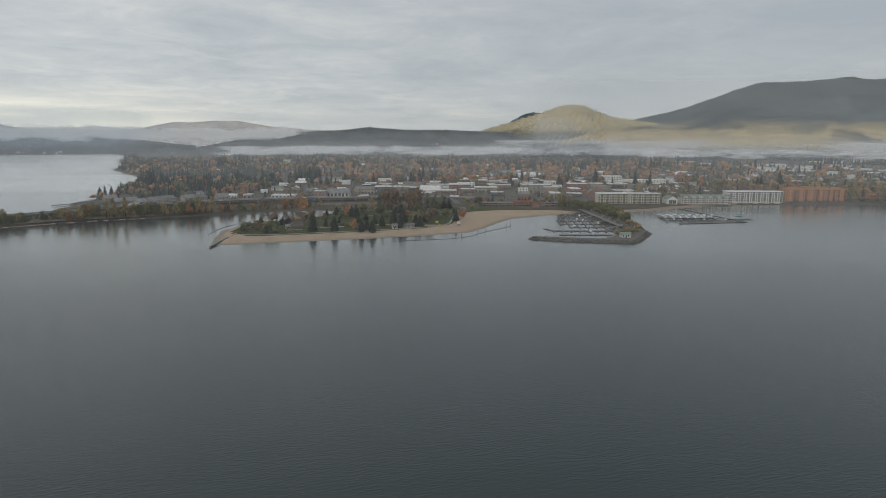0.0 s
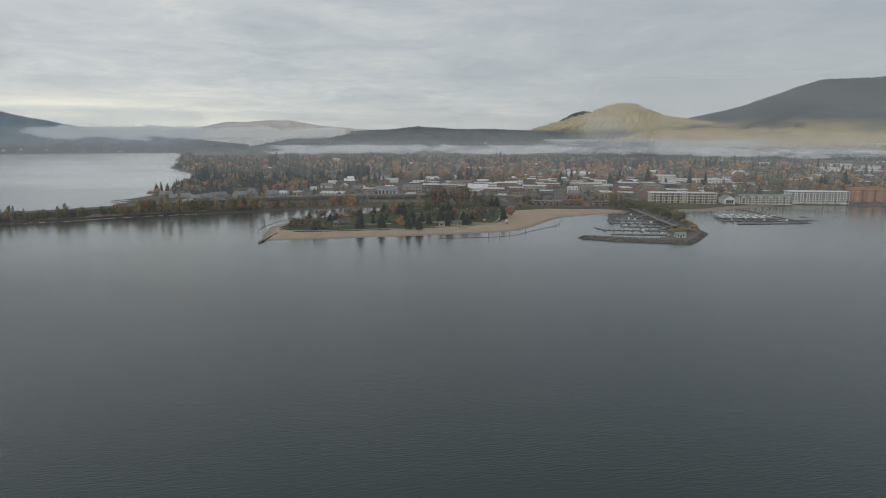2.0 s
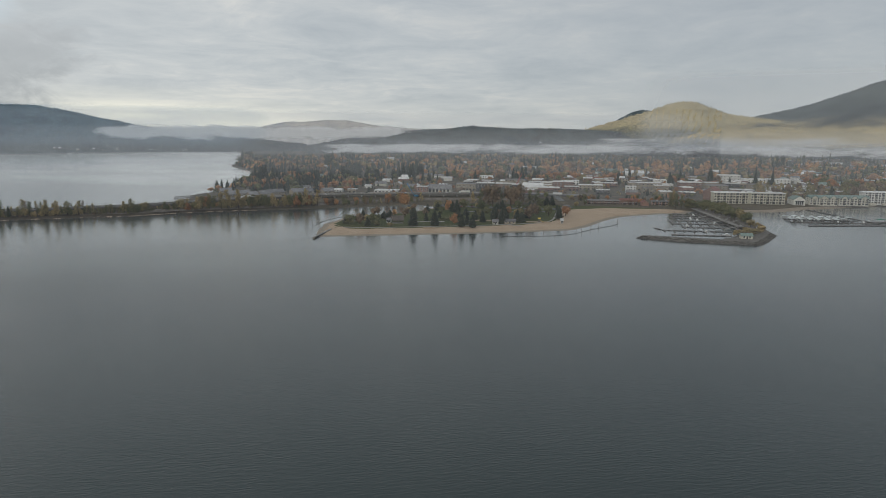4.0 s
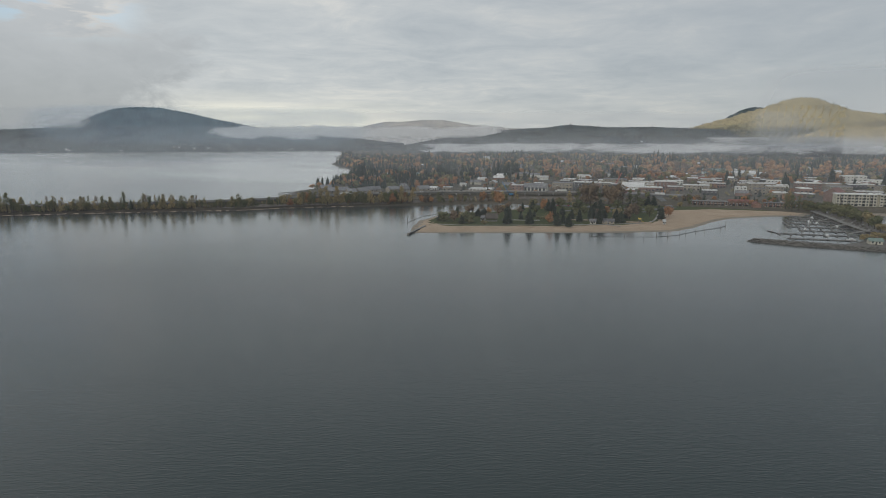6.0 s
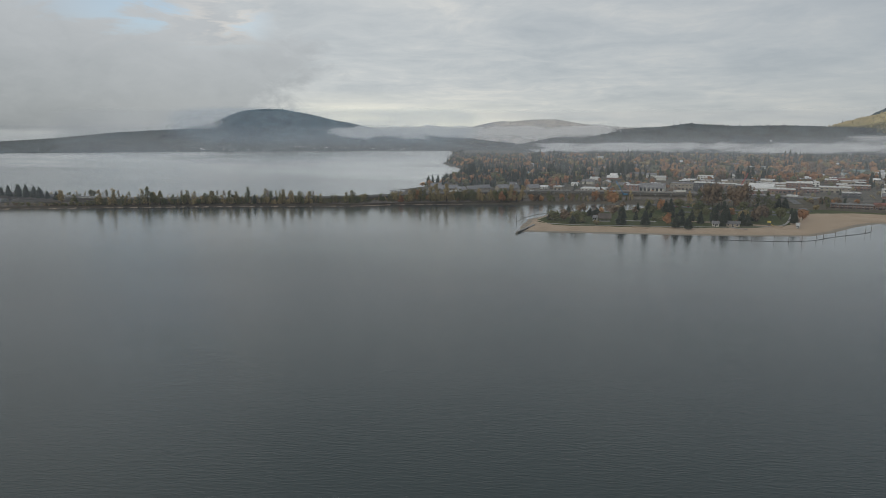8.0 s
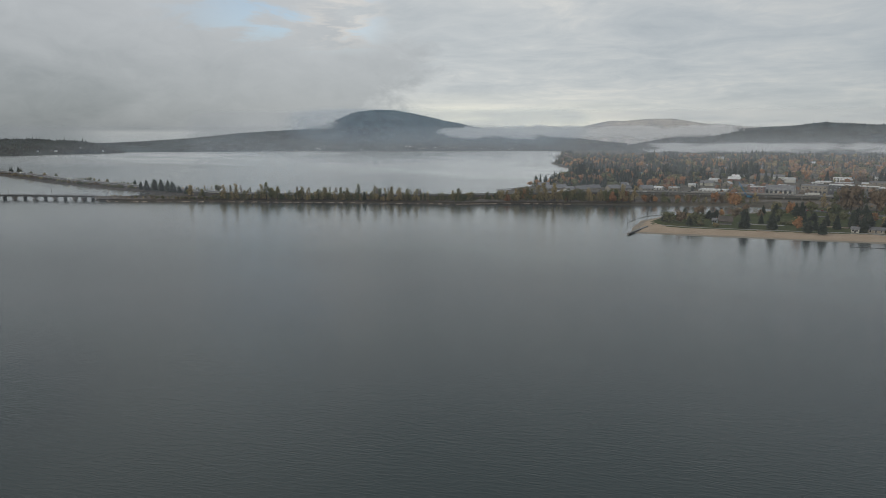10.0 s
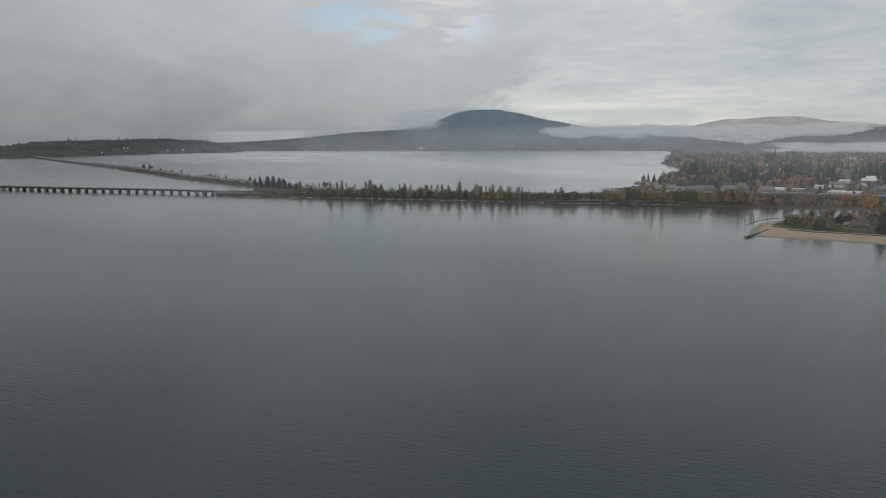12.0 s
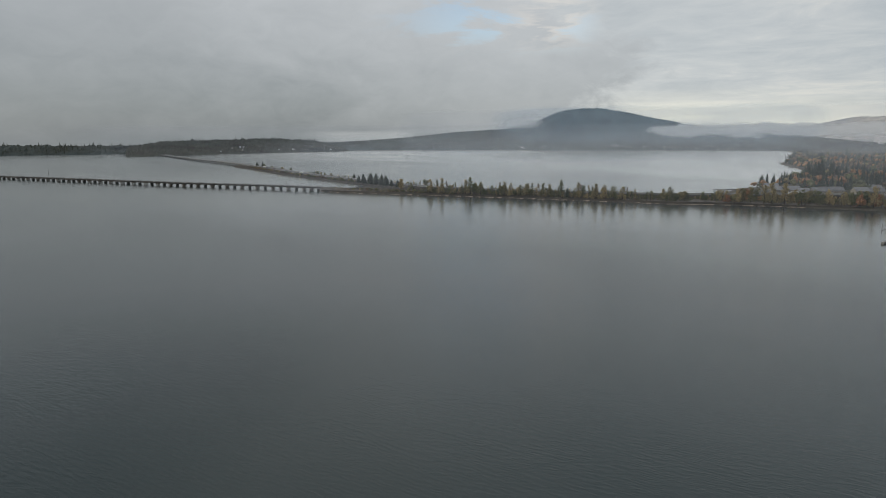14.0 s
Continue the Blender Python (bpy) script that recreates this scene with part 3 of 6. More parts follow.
def fog(name, mat, az0, az1, r, z0, z1, label, lean=0.5, fade=4.0, wave=30.0):
    """A bank of fog: a tall thin billow along an arc, leaning back as it rises."""
    az = np.arange(az0, az1 + 0.5, 0.5)
    v = np.linspace(0, 1, 9)
    A, V = np.meshgrid(np.radians(az), v)
    R = r + lumps(A * r, V * 0, 420.0, 5.0) * wave + (z1 - z0) * V * lean
    z = z0 + (z1 - z0) * V
    x, y = R * np.sin(A), R * np.cos(A)
    tris = grid_tris(*A.shape)
    me = tri_mesh(name, np.stack([x.ravel(), y.ravel(), z.ravel()], 1), tris, mat)
    uv = me.uv_layers.new(name="UVMap")
    flat_uv = np.stack([(A * r).ravel(), V.ravel()], 1)[tris.ravel()]
    uv.data.foreach_set("uv", flat_uv.astype(np.float32).ravel())
    deg = np.degrees(A).ravel()
    ends = np.clip((deg - az0) / fade, 0, 1) * np.clip((az1 - deg) / fade, 0, 1)
    at = me.attributes.new("ends", "FLOAT", "POINT")
    at.data.foreach_set("value", ends.astype(np.float32))
    me.polygons.foreach_set("use_smooth", np.ones(len(me.polygons), bool))
    return tagged(new(name, me), label, "fog", kind="stuff")


VALLEY = mist("valley_fog", 0.92, 380.0, 1.5, 0.24, 0.54, 1.0, (0.95, 0.96, 0.97))
VALLEY_THIN = mist("valley_fog_thin", 0.85, 420.0, 3.4, 0.32, 0.60, 9.0, (0.93, 0.94, 0.95))
VALLEY_TORN = mist("valley_fog_torn", 0.86, 300.0, 2.0, 0.33, 0.62, 3.0, (0.94, 0.95, 0.96))
BANKFOG = mist("cloud_bank", 0.96, 210.0, 2.0, 0.10, 0.40, 4.0, (0.98, 0.98, 0.98), 0.55, 0.55)
STRATUS = mist("low_stratus", 0.7, 300.0, 2.6, 0.12, 0.66, 14.0, (0.98, 0.98, 0.98), 0.30, 0.45)
fog("valley_mist", VALLEY, -24, 16, 3120, -12, 88, "white valley fog lying behind the town", 2.0, fade=7.0)
fog("valley_mist", VALLEY_TORN, 7, 52, 3120, -14, 96, "torn white fog drifting over the plain", 2.0, fade=7.0)
fog("valley_mist", VALLEY_THIN, 0, 52, 3330, -20, 150, "thin torn fog over the fields", 1.5, fade=6.0)
fog("cloud_bank", BANKFOG, -41, -8, 3950, 38, 186, "low white cloud bank along the far shore", 2.6, fade=7.0)
fog("low_cloud", STRATUS, -52, -43.4, 4060, 100, 290, "grey low stratus hiding the mountain", 1.8, fade=4.0, wave=0.0)
# added see-through sheets: their pale blue tint stands in for haze, lifting darks
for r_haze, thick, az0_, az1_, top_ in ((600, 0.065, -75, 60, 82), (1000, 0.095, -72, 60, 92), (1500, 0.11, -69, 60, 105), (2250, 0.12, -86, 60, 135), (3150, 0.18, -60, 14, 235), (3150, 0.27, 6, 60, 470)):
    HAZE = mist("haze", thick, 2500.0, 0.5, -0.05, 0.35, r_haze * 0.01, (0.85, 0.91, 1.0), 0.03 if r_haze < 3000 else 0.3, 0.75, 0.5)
    fog("haze", HAZE, az0_, az1_, r_haze, -8, top_, "thin blue-tinted sheet standing in for haze over town and lake", 1.1, fade=9.0 if r_haze < 3000 else 6.0)
# one more added sheet, tinted stronger blue so the mountain looks hazed
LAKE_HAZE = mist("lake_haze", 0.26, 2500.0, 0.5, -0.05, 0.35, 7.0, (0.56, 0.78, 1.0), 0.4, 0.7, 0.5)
fog("haze", LAKE_HAZE, -52, -22, 3600, 5, 275, "blue-tinted sheet standing in for haze before the lakeside mountain", 1.2, fade=7.0)

# ---- roads, railway and bridges ----
HIGHWAY = [(60, 1032, 4.2), (-10, 1022, 6.8), (-58, 1012, 8), (-162, 988, 8.2), (-220, 976, 8.2), (-284, 955, 8), (-333, 927, 8), (-400, 880, 7.6), (-455, 822, 7), (-520, 752, 6.4), (-610, 692, 6), (-700, 640, 5.6), (-785, 600, 5.2),
           (-900, 580, 5), (-1069, 580, 5), (-1358, 588, 5), (-1583, 618, 5), (-1775, 628, 5), (-1890, 640, 5.6), (-2145, 649, 6), (-2435, 655, 6), (-3000, 690, 6), (-3500, 728, 6), (-3840, 752, 5.5)]
RAIL = [(-30, 962, 5.6), (-160, 930, 5.8), (-220, 900, 5.9), (-262, 868, 6), (-300, 836, 6), (-345, 808, 6), (-395, 778, 6), (-446, 745, 6), (-495, 706, 6), (-605, 650, 6), (-735, 571, 6), (-805, 522, 6), (-872, 474, 6), (-917, 447, 6)]
RAIL_BRIDGE = [(-917, 447, 6), (-987, 411, 6), (-1082, 352, 6), (-1186, 287, 6), (-1317, 216, 6), (-1465, 136, 6), (-1609, 52, 6), (-1780, -48, 6), (-1980, -165, 6)]


def smooth_line(pts, n=6):
    """A rounder line through the same points."""
    P = [Vector(p) for p in pts]
    out = []
    for i in range(len(P) - 1):
        a, b, c, d = P[max(i - 1, 0)], P[i], P[i + 1], P[min(i + 2, len(P) - 1)]
        for k in range(n):
            t = k / n
            out.append(0.5 * ((2 * b) + (c - a) * t + (2 * a - 5 * b + 4 * c - d) * t * t + (3 * b - a - 3 * c + d) * t ** 3))
    return out + [P[-1]]


hw = smooth_line(HIGHWAY)
road = part("road", ribbon(hw, [(-9, 0), (9, 0), (9, -1.6), (-9, -1.6)]), ASPHALT)
tagged(road, "grey two-lane lakeside highway on a low viaduct", "road", kind="structure")
for side in (-8.8, 8.8):
    part("parapet", ribbon(hw, [(side - 0.25, 0.9), (side + 0.25, 0.9), (side + 0.25, 0.004), (side - 0.25, 0.004)]), CONCRETE, road, "pale concrete parapet")
PAINT = material("road_paint", (0.55, 0.55, 0.5), (0.7, 0.7, 0.66), 0.5, 0.8, 0.0)
part("lane_line", ribbon(hw, [(-0.2, 0.012), (0.2, 0.012), (0.2, 0.004), (-0.2, 0.004)]), PAINT, road, "worn white lane line")
# embankment under the highway where it runs on land
land = [p for p in hw if p.x > -1900 and not (-345 < p.x < 20)]
for run in ([p for p in land if p.x > 0], [p for p in land if p.x < -340]):
    tagged(part("embankment", ribbon(run, [(-8.5, -1.6), (8.5, -1.6), (14, -5.6), (-14, -5.6)]), BANK), "grassy road embankment", "embankment", kind="structure")
bm = bmesh.new()
box(bm, 1.4, 1.4, 5.4, pose(0, -5.5, 0), 0.15)
box(bm, 1.4, 1.4, 5.4, pose(0, 5.5, 0), 0.15)
box(bm, 1.8, 15.5, 1.1, pose(0, 0, 5.4), 0.1)
pier_o = part("pier", bm, CONCRETE, road)
pier_me = pier_o.data
line_via = [p for p in hw if -350 < p.x < 0]
spots = along(line_via, 21.0, 4.0)
pier_o.matrix_basis = pose(spots[0][0].x, spots[0][0].y, spots[0][0].z - 8.1, 0, 0, spots[0][1])
for p, turn in spots[1:]:
    share("pier", pier_me, road, pose(p.x, p.y, p.z - 8.1, 0, 0, turn))
for p, turn in along([p for p in hw if p.x < -1890], 24.0, 6.0):
    share("pier", pier_me, road, pose(p.x, p.y, p.z - 8.1, 0, 0, turn))

DARKPIER = material("stained_pier_concrete", (0.055, 0.055, 0.052), (0.10, 0.098, 0.092), 0.3, 0.85, 0.1, 1.5)
BALLAST = material("rail_ballast", (0.11, 0.10, 0.09), (0.20, 0.18, 0.16), 0.2, 0.95, 0.2, 1.5, 0.1)
RAILSTEEL = material("rail_steel", (0.07, 0.06, 0.052), (0.12, 0.10, 0.085), 1.0, 0.5, 0.0, None, 0.5, 0.7)
rl = smooth_line(RAIL)
railway = part("railway", ribbon(rl, [(-3.2, 0), (3.2, 0), (7.5, -3.4), (-7.5, -3.4)]), BALLAST)
tagged(railway, "railway on a dark gravel embankment beside the lake", "railway", kind="structure")
for gauge in (-0.75, 0.75):
    part("rail", ribbon(rl, [(gauge - 0.08, 0.3), (gauge + 0.08, 0.3), (gauge + 0.08, 0.004), (gauge - 0.08, 0.004)]), RAILSTEEL, railway)


def rail_bridge():
    thing = empty("railway_bridge", pose(-917, 447, 0))
    tagged(thing, "long low dark railway bridge on many piers over the lake", "bridge")
    off = Vector((-917, 447, 0))
    pts = [Vector(p) - off for p in smooth_line(RAIL_BRIDGE, 4)]
    part("deck", ribbon(pts, [(-2.8, 0), (2.8, 0), (2.8, -0.7), (-2.8, -0.7)]), STEEL, thing)
    for side in (-1.6, 1.6):
        part("girder", ribbon(pts, [(side - 0.35, -0.7), (side + 0.35, -0.7), (side + 0.35, -2.1), (side - 0.35, -2.1)]), STEEL, thing)
    for gauge in (-0.75, 0.75):
        part("rail", ribbon(pts, [(gauge - 0.08, 0.28), (gauge + 0.08, 0.28), (gauge + 0.08, 0.004), (gauge - 0.08, 0.004)]), RAILSTEEL, thing)
    for side in (-2.9, 2.9):
        part("handrail", ribbon(pts, [(side - 0.05, 1.05), (side + 0.05, 1.05), (side + 0.05, 0.85), (side - 0.05, 0.85)]), STEEL, thing)
    slim = bmesh.new()
    box(slim, 1.7, 5.6, 3.4, pose(0, 0, -1), 0.3)
    box(slim, 2.1, 6.2, 0.9, pose(0, 0, 2.4), 0.15)
    stout = bmesh.new()
    for dx in (-2.1, -0.7, 0.7, 2.1):
        for dy in (-2.2, 0, 2.2):
            rod(stout, 0.32, 4.2, pose(dx, dy, -1.2), sides=6)
    box(stout, 5.6, 6.0, 0.9, pose(0, 0, 2.7), 0.1)
    meshes = []
    for k, b_ in enumerate((slim, stout)):
        o = part("pier", b_, DARKPIER if k == 0 else TIMBER, thing)
        meshes.append(o.data)
        o.matrix_basis = pose(-12 * (k + 0.5), -6.5 * (k + 0.5), 0, 0, 0, 208)
    for i, (p, turn) in enumerate(along(pts, 15.3, 20.0)):
        share("pier", meshes[i % 2], thing, pose(p.x, p.y, 0.3, 0, 0, turn))
    pole = bmesh.new()
    rod(pole, 0.16, 6.5, r2=0.1, sides=6)
    box(pole, 0.9, 0.25, 0.25, pose(0, 0, 6.2))
    o = part("signal_pole", pole, STEEL, thing)
    o.matrix_basis = pose(pts[7].x, pts[7].y, pts[7].z)
    for k in (8, 13, 14):
        share("signal_pole", o.data, thing, pose(pts[k].x, pts[k].y, pts[k].z))
    # a work scaffold hangs below the deck at two places
    for k in (8, 13):
        sc = bmesh.new()
        for dx in np.arange(-16, 17, 4):
            rod(sc, 0.14, 4.0, pose(dx, -3.4, -2.6, 0, 25 if int(dx) % 8 else -25), sides=5)
        box(sc, 38, 1.2, 0.4, pose(0, -3.4, -1.4))
        o = part("scaffold", sc, RAILSTEEL, thing, "rusty work scaffold under the deck")
        o.matrix_basis = pose(pts[k].x, pts[k].y, pts[k].z, 0, 0, 208)
    return thing


rail_bridge()

# lake markers: timber piles standing in open water
for x, y, h in ((-1778, 147, 9), (-1154, 421, 8), (-1120, 470, 6)):
    bm = rod(bmesh.new(), 0.5, h + 2, pose(0, 0, -2), 0.35)
    thing = part("marker_pile", bm, TIMBER)
    thing.matrix_basis = pose(x, y, 0)
    tagged(thing, "lone dark timber marker pile standing in the lake", "pile", "lake markers")

# ---- trees ----


def kite(base, tip, width, side):
    """Two triangles that make one branch blade."""
    mid = base * 0.45 + tip * 0.55
    return [base, mid - side * width / 2, tip, mid + side * width / 2]


def conifer_shape(seed, layers, blades):
    """A unit fir: drooping branch blades in whorls round a slim core; height 1, width 1."""
    g = np.random.default_rng(seed)
    vs, ts = [], []
    for i in range(layers):
        t = i / (layers - 1)
        z = 0.09 + 0.88 * t
        r = 0.5 * (1 - t) ** 0.62 * min(1, 0.55 + 2.2 * t) + 0.015
        for j in range(blades if t < 0.7 else max(4, blades - 3)):
            a = 2 * math.pi * (j + g.uniform(-0.35, 0.35)) / blades + i * 0.7
            q = r * g.uniform(0.62, 1.18)
            out, side = np.array([math.cos(a), math.sin(a), 0]), np.array([-math.sin(a), math.cos(a), 0])
            base, tip = out * q * 0.08 + [0, 0, z + 0.045], out * q + [0, 0, z - 0.05 - 0.02 * g.random()]
            k = len(vs)
            vs += kite(base, tip, q * g.uniform(0.55, 0.85), side)
            ts += [(k, k + 1, k + 2), (k, k + 2, k + 3)]
    k, n = len(vs), 6
    vs += [np.array([0.32 * math.cos(2 * math.pi * j / n), 0.32 * math.sin(2 * math.pi * j / n), 0.08]) for j in range(n)] + [np.array([0, 0, 0.96])]
    ts += [(k + j, k + (j + 1) % n, k + n) for j in range(n)]
    return np.array(vs), np.array(ts)


def leafy_shape(seed, lobes, leaves, size, tall=False):
    """A unit broadleaf crown: leaf clumps on the skin of several lobes, with gaps between; height 1, width 1."""
    g = np.random.default_rng(seed)
    vs, ts = [], []
    for i in range(lobes):
        if tall:
            t = (i + 0.5) / lobes
            a, q = g.uniform(0, 6.28), 0.36 * g.random() * (1.1 - 0.5 * t)
            c = np.array([math.cos(a) * q, math.sin(a) * q, 0.16 + 0.76 * t])
            rad = np.array([0.17, 0.17, 0.12]) * g.uniform(0.6, 1.3) * (1.15 - 0.55 * t)
        else:
            a, q = g.uniform(0, 6.28), 0.30 * math.sqrt(g.random())
            c = np.array([math.cos(a) * q, math.sin(a) * q, g.uniform(0.28, 0.76) - 0.2 * q])
            rad = np.array([0.24, 0.24, 0.19]) * g.uniform(0.75, 1.2)
        k = len(vs)
        vs += [c + rad * (0.38 if tall else 0.8) * np.array(d) for d in ((1, 0, 0), (0, 1, 0), (-1, 0, 0), (0, -1, 0), (0, 0, 1), (0, 0, -1))]
        ts += [(k + p, k + q_, k + 4) for p, q_ in ((0, 1), (1, 2), (2, 3), (3, 0))] + [(k + q_, k + p, k + 5) for p, q_ in ((0, 1), (1, 2), (2, 3), (3, 0))]
        for _ in range(leaves):
            d = g.normal(0, 1, 3)
            d[2] += 0.35
            d /= np.linalg.norm(d)
            p = c + rad * d * g.uniform(0.8, 1.2)
            n = d + g.normal(0, 0.55, 3)
            n /= np.linalg.norm(n)
            u = np.cross(n, [0.31, 0.2, 0.93])
            u /= np.linalg.norm(u) + 1e-9
            v = np.cross(n, u)
            s = size * g.uniform(0.6, 1.35)
            k = len(vs)
            vs += [p + (u * math.cos(b) + v * math.sin(b) * 0.8) * s * g.uniform(0.7, 1.2) for b in (0.2, 1.8, 3.3, 4.9)]
            ts += [(k, k + 1, k + 2), (k, k + 2, k + 3)]
    v = np.array(vs)
    v[:, 2] = np.clip(v[:, 2], 0.06, None)
    v[:, 2] *= 1.0 / v[:, 2].max()
    return v, np.array(ts)


def round_shape(seed, lobes, leaves, size):
    """A unit crown seen from far off: uneven rounded lobes heaped up, with loose leaf clumps on their skin."""
    g = np.random.default_rng(seed)
    bm = bmesh.new()
    bmesh.ops.create_icosphere(bm, subdivisions=1, radius=1.0)
    bm.verts.index_update()
    ball = np.array([list(q.co) for q in bm.verts])
    faces = np.array([[q.index for q in f_.verts] for f_ in bm.faces])
    bm.free()
    vs, ts, base = [], [], 0
    for i in range(lobes):
        a, q = g.uniform(0, 6.28), 0.33 * math.sqrt(g.random())
        c = np.array([math.cos(a) * q, math.sin(a) * q, g.uniform(0.30, 0.80) - 0.45 * q])
        rad = np.array([0.22, 0.22, 0.19]) * g.uniform(0.7, 1.25)
        vs.append(c + ball * rad * g.uniform(0.6, 1.0, (len(ball), 1)))
        ts.append(faces + base)
        base += len(ball)
        for _ in range(leaves):
            d = g.normal(0, 1, 3) + [0, 0, 0.25]
            d /= np.linalg.norm(d)
            u = np.cross(d, [0.31, 0.2, 0.93])
            u /= np.linalg.norm(u) + 1e-9
            v = np.cross(d, u) + g.uniform(-0.9, 0.9) * d
            p, r_ = c + rad * d * g.uniform(0.8, 1.2), size * g.uniform(0.6, 1.3)
            vs.append(np.array([p + (u * math.cos(b) + v * math.sin(b)) * r_ for b in (0.2, 1.8, 3.3, 4.9)]))
            ts.append(np.array([(base, base + 1, base + 2), (base, base + 2, base + 3)]))
            base += 4
    v = np.concatenate(vs)
    v[:, 2] = np.clip(v[:, 2], 0.05, None)
    v[:, 2] *= 1.0 / v[:, 2].max()
    return v, np.concatenate(ts)


def trunk_mesh(name, tall, reach):
    """A tapered trunk with limbs that reach into the crown, unit height."""
    bm = bmesh.new()
    rod(bm, 0.032, tall, r2=0.008, sides=7)
    for j in range(reach):
        rod(bm, 0.013, 0.32, pose(0, 0, 0.2 + 0.11 * j, 0, 38 + 4 * j, 137 * j), 0.003, 5)
    me = bpy.data.meshes.new(name)
    bm.to_mesh(me)
    bm.free()
    me.materials.append(BARK)
    return me


FIR_NEAR = [conifer_shape(10 + i, 13, 9) for i in range(4)]
LEAF_NEAR = [leafy_shape(20 + i, 11, 36, 0.06) for i in range(5)]
TALL_NEAR = [leafy_shape(30 + i, 17, 26, 0.036, True) for i in range(6)]
FIR_FAR = [conifer_shape(40 + i, 8, 6) for i in range(6)]
LEAF_FAR = [round_shape(50 + i, 6, 7, 0.085) for i in range(8)]
TRUNK_FIR, TRUNK_LEAF = trunk_mesh("trunk", 0.92, 0), trunk_mesh("trunk", 0.62, 5)
SPECIES = {
    "fir": ("conifer_tree", FIR_NEAR, NEEDLE, TRUNK_FIR, "dark green conifer"),
    "green": ("leafy_tree", LEAF_NEAR, GREEN, TRUNK_LEAF, "olive green broadleaf tree turning yellow"),
    "yellow": ("leafy_tree", LEAF_NEAR, YELLOW, TRUNK_LEAF, "yellow autumn broadleaf tree"),
    "orange": ("leafy_tree", LEAF_NEAR, ORANGE, TRUNK_LEAF, "bright orange autumn maple tree"),
    "rust": ("leafy_tree", LEAF_NEAR, RUST, TRUNK_LEAF, "rust-brown half bare autumn tree"),
    "poplar": ("cottonwood_tree", TALL_NEAR, YELLOW, TRUNK_LEAF, "tall yellowing cottonwood tree"),
    "poplar_green": ("cottonwood_tree", TALL_NEAR, GREEN, TRUNK_LEAF, "tall olive-green cottonwood tree"),
    "poplar_rust": ("cottonwood_tree", TALL_NEAR, RUST, TRUNK_LEAF, "tall brownish half bare cottonwood tree"),
}
CROWNS = {k: [tri_mesh("crown", v, t, s[2]) for v, t in s[1]] for k, s in SPECIES.items()}

def plant(kind, x, y, h, width, where, z=2.0):
    """One tree, built anew from shared meshes."""
    name, shapes, mat, trunk, label = SPECIES[kind]
    k = int(RNG.integers(len(shapes)))
    thing = empty(name, pose(x, y, z - 0.1, 0, 0, float(RNG.uniform(0, 360))) @ Matrix.Diagonal((width, width * float(RNG.uniform(0.9, 1.1)), h, 1)))
    share("trunk", trunk, thing)
    share("crown", CROWNS[kind][k], thing)
    return tagged(thing, label + " " + where, "tree", "trees " + where)


LAWN_AT = "on the park lawn"
for x, y, h, wd in [(-182, 648, 10.7, 6.8), (-182, 716, 9.8, 7.9), (-173, 708, 11.6, 11.2), (-137, 663, 17.6, 11.2), (-115, 669, 16.9, 10.4), (-176, 708, 8.6, 6.5), (-159, 767, 7.3, 9.6), (-86, 664, 14.6, 9.1), (-74, 659, 14.1, 9.0),
                    (-83, 688, 10.9, 7.0), (-68, 704, 14.0, 8.4), (-56, 720, 18.1, 10.7), (-47, 697, 17.2, 9.9), (-44, 709, 18.1, 10.5), (-51, 771, 19.4, 12.8), (-26, 710, 12.8, 9.7), (-31, 716, 14.4, 9.3)]:
    plant("fir", x, y, h, wd * 1.45, LAWN_AT)
for x, y, h, wd in [(15, 747, 15.9, 9.6), (-108, 788, 17.6, 11), (-114, 793, 14.7, 9.5), (-93, 761, 9.1, 9.1), (-135, 806, 12.1, 9.7), (-21, 749, 11.5, 8.9), (8, 895, 14.3, 12), (1, 888, 13.1, 11), (-60, 800, 12, 9), (-205, 712, 11, 9), (-212, 668, 9, 7)]:
    plant("fir", x, y, h, wd * 1.45, LAWN_AT)
for x, y, h, wd in [(-205, 661, 11.3, 14.3), (-178, 664, 12.4, 17.3), (-174, 656, 5.6, 8.0), (-186, 675, 9.5, 12.4), (-82, 829, 12.3, 17.2), (-106, 707, 4.6, 8.5), (-113, 710, 4.2, 6.4), (3, 771, 15.0, 11.4), (-104, 828, 13.6, 14.8), (-138, 827, 11.2, 12.4), (-7, 888, 10.5, 13.1), (-125, 712, 4.5, 6)]:
    plant("green", x, y, h, wd, LAWN_AT)
for x, y, h, wd in [(-158, 648, 5.3, 8.7), (-31, 726, 14.5, 10.7), (-170, 795, 5.8, 7.2), (40, 890, 7, 8), (-195, 690, 8, 9)]:
    plant("yellow", x, y, h, wd, LAWN_AT)
for x, y, h, wd in [(-196, 667, 12.6, 11.5), (-164, 795, 9.6, 9.6), (-18, 742, 17.4, 14.5), (-14, 772, 15.0, 13.7)]:
    plant("rust", x, y, h, wd, LAWN_AT)
for x, y, h, wd in [(-189, 857, 16.1, 15.6), (-178, 749, 7.5, 7.7), (-96, 681, 12.8, 9.8), (23, 779, 12.8, 10.6), (-121, 807, 13.7, 10.6)]:
    plant("orange", x, y, h, wd, LAWN_AT)
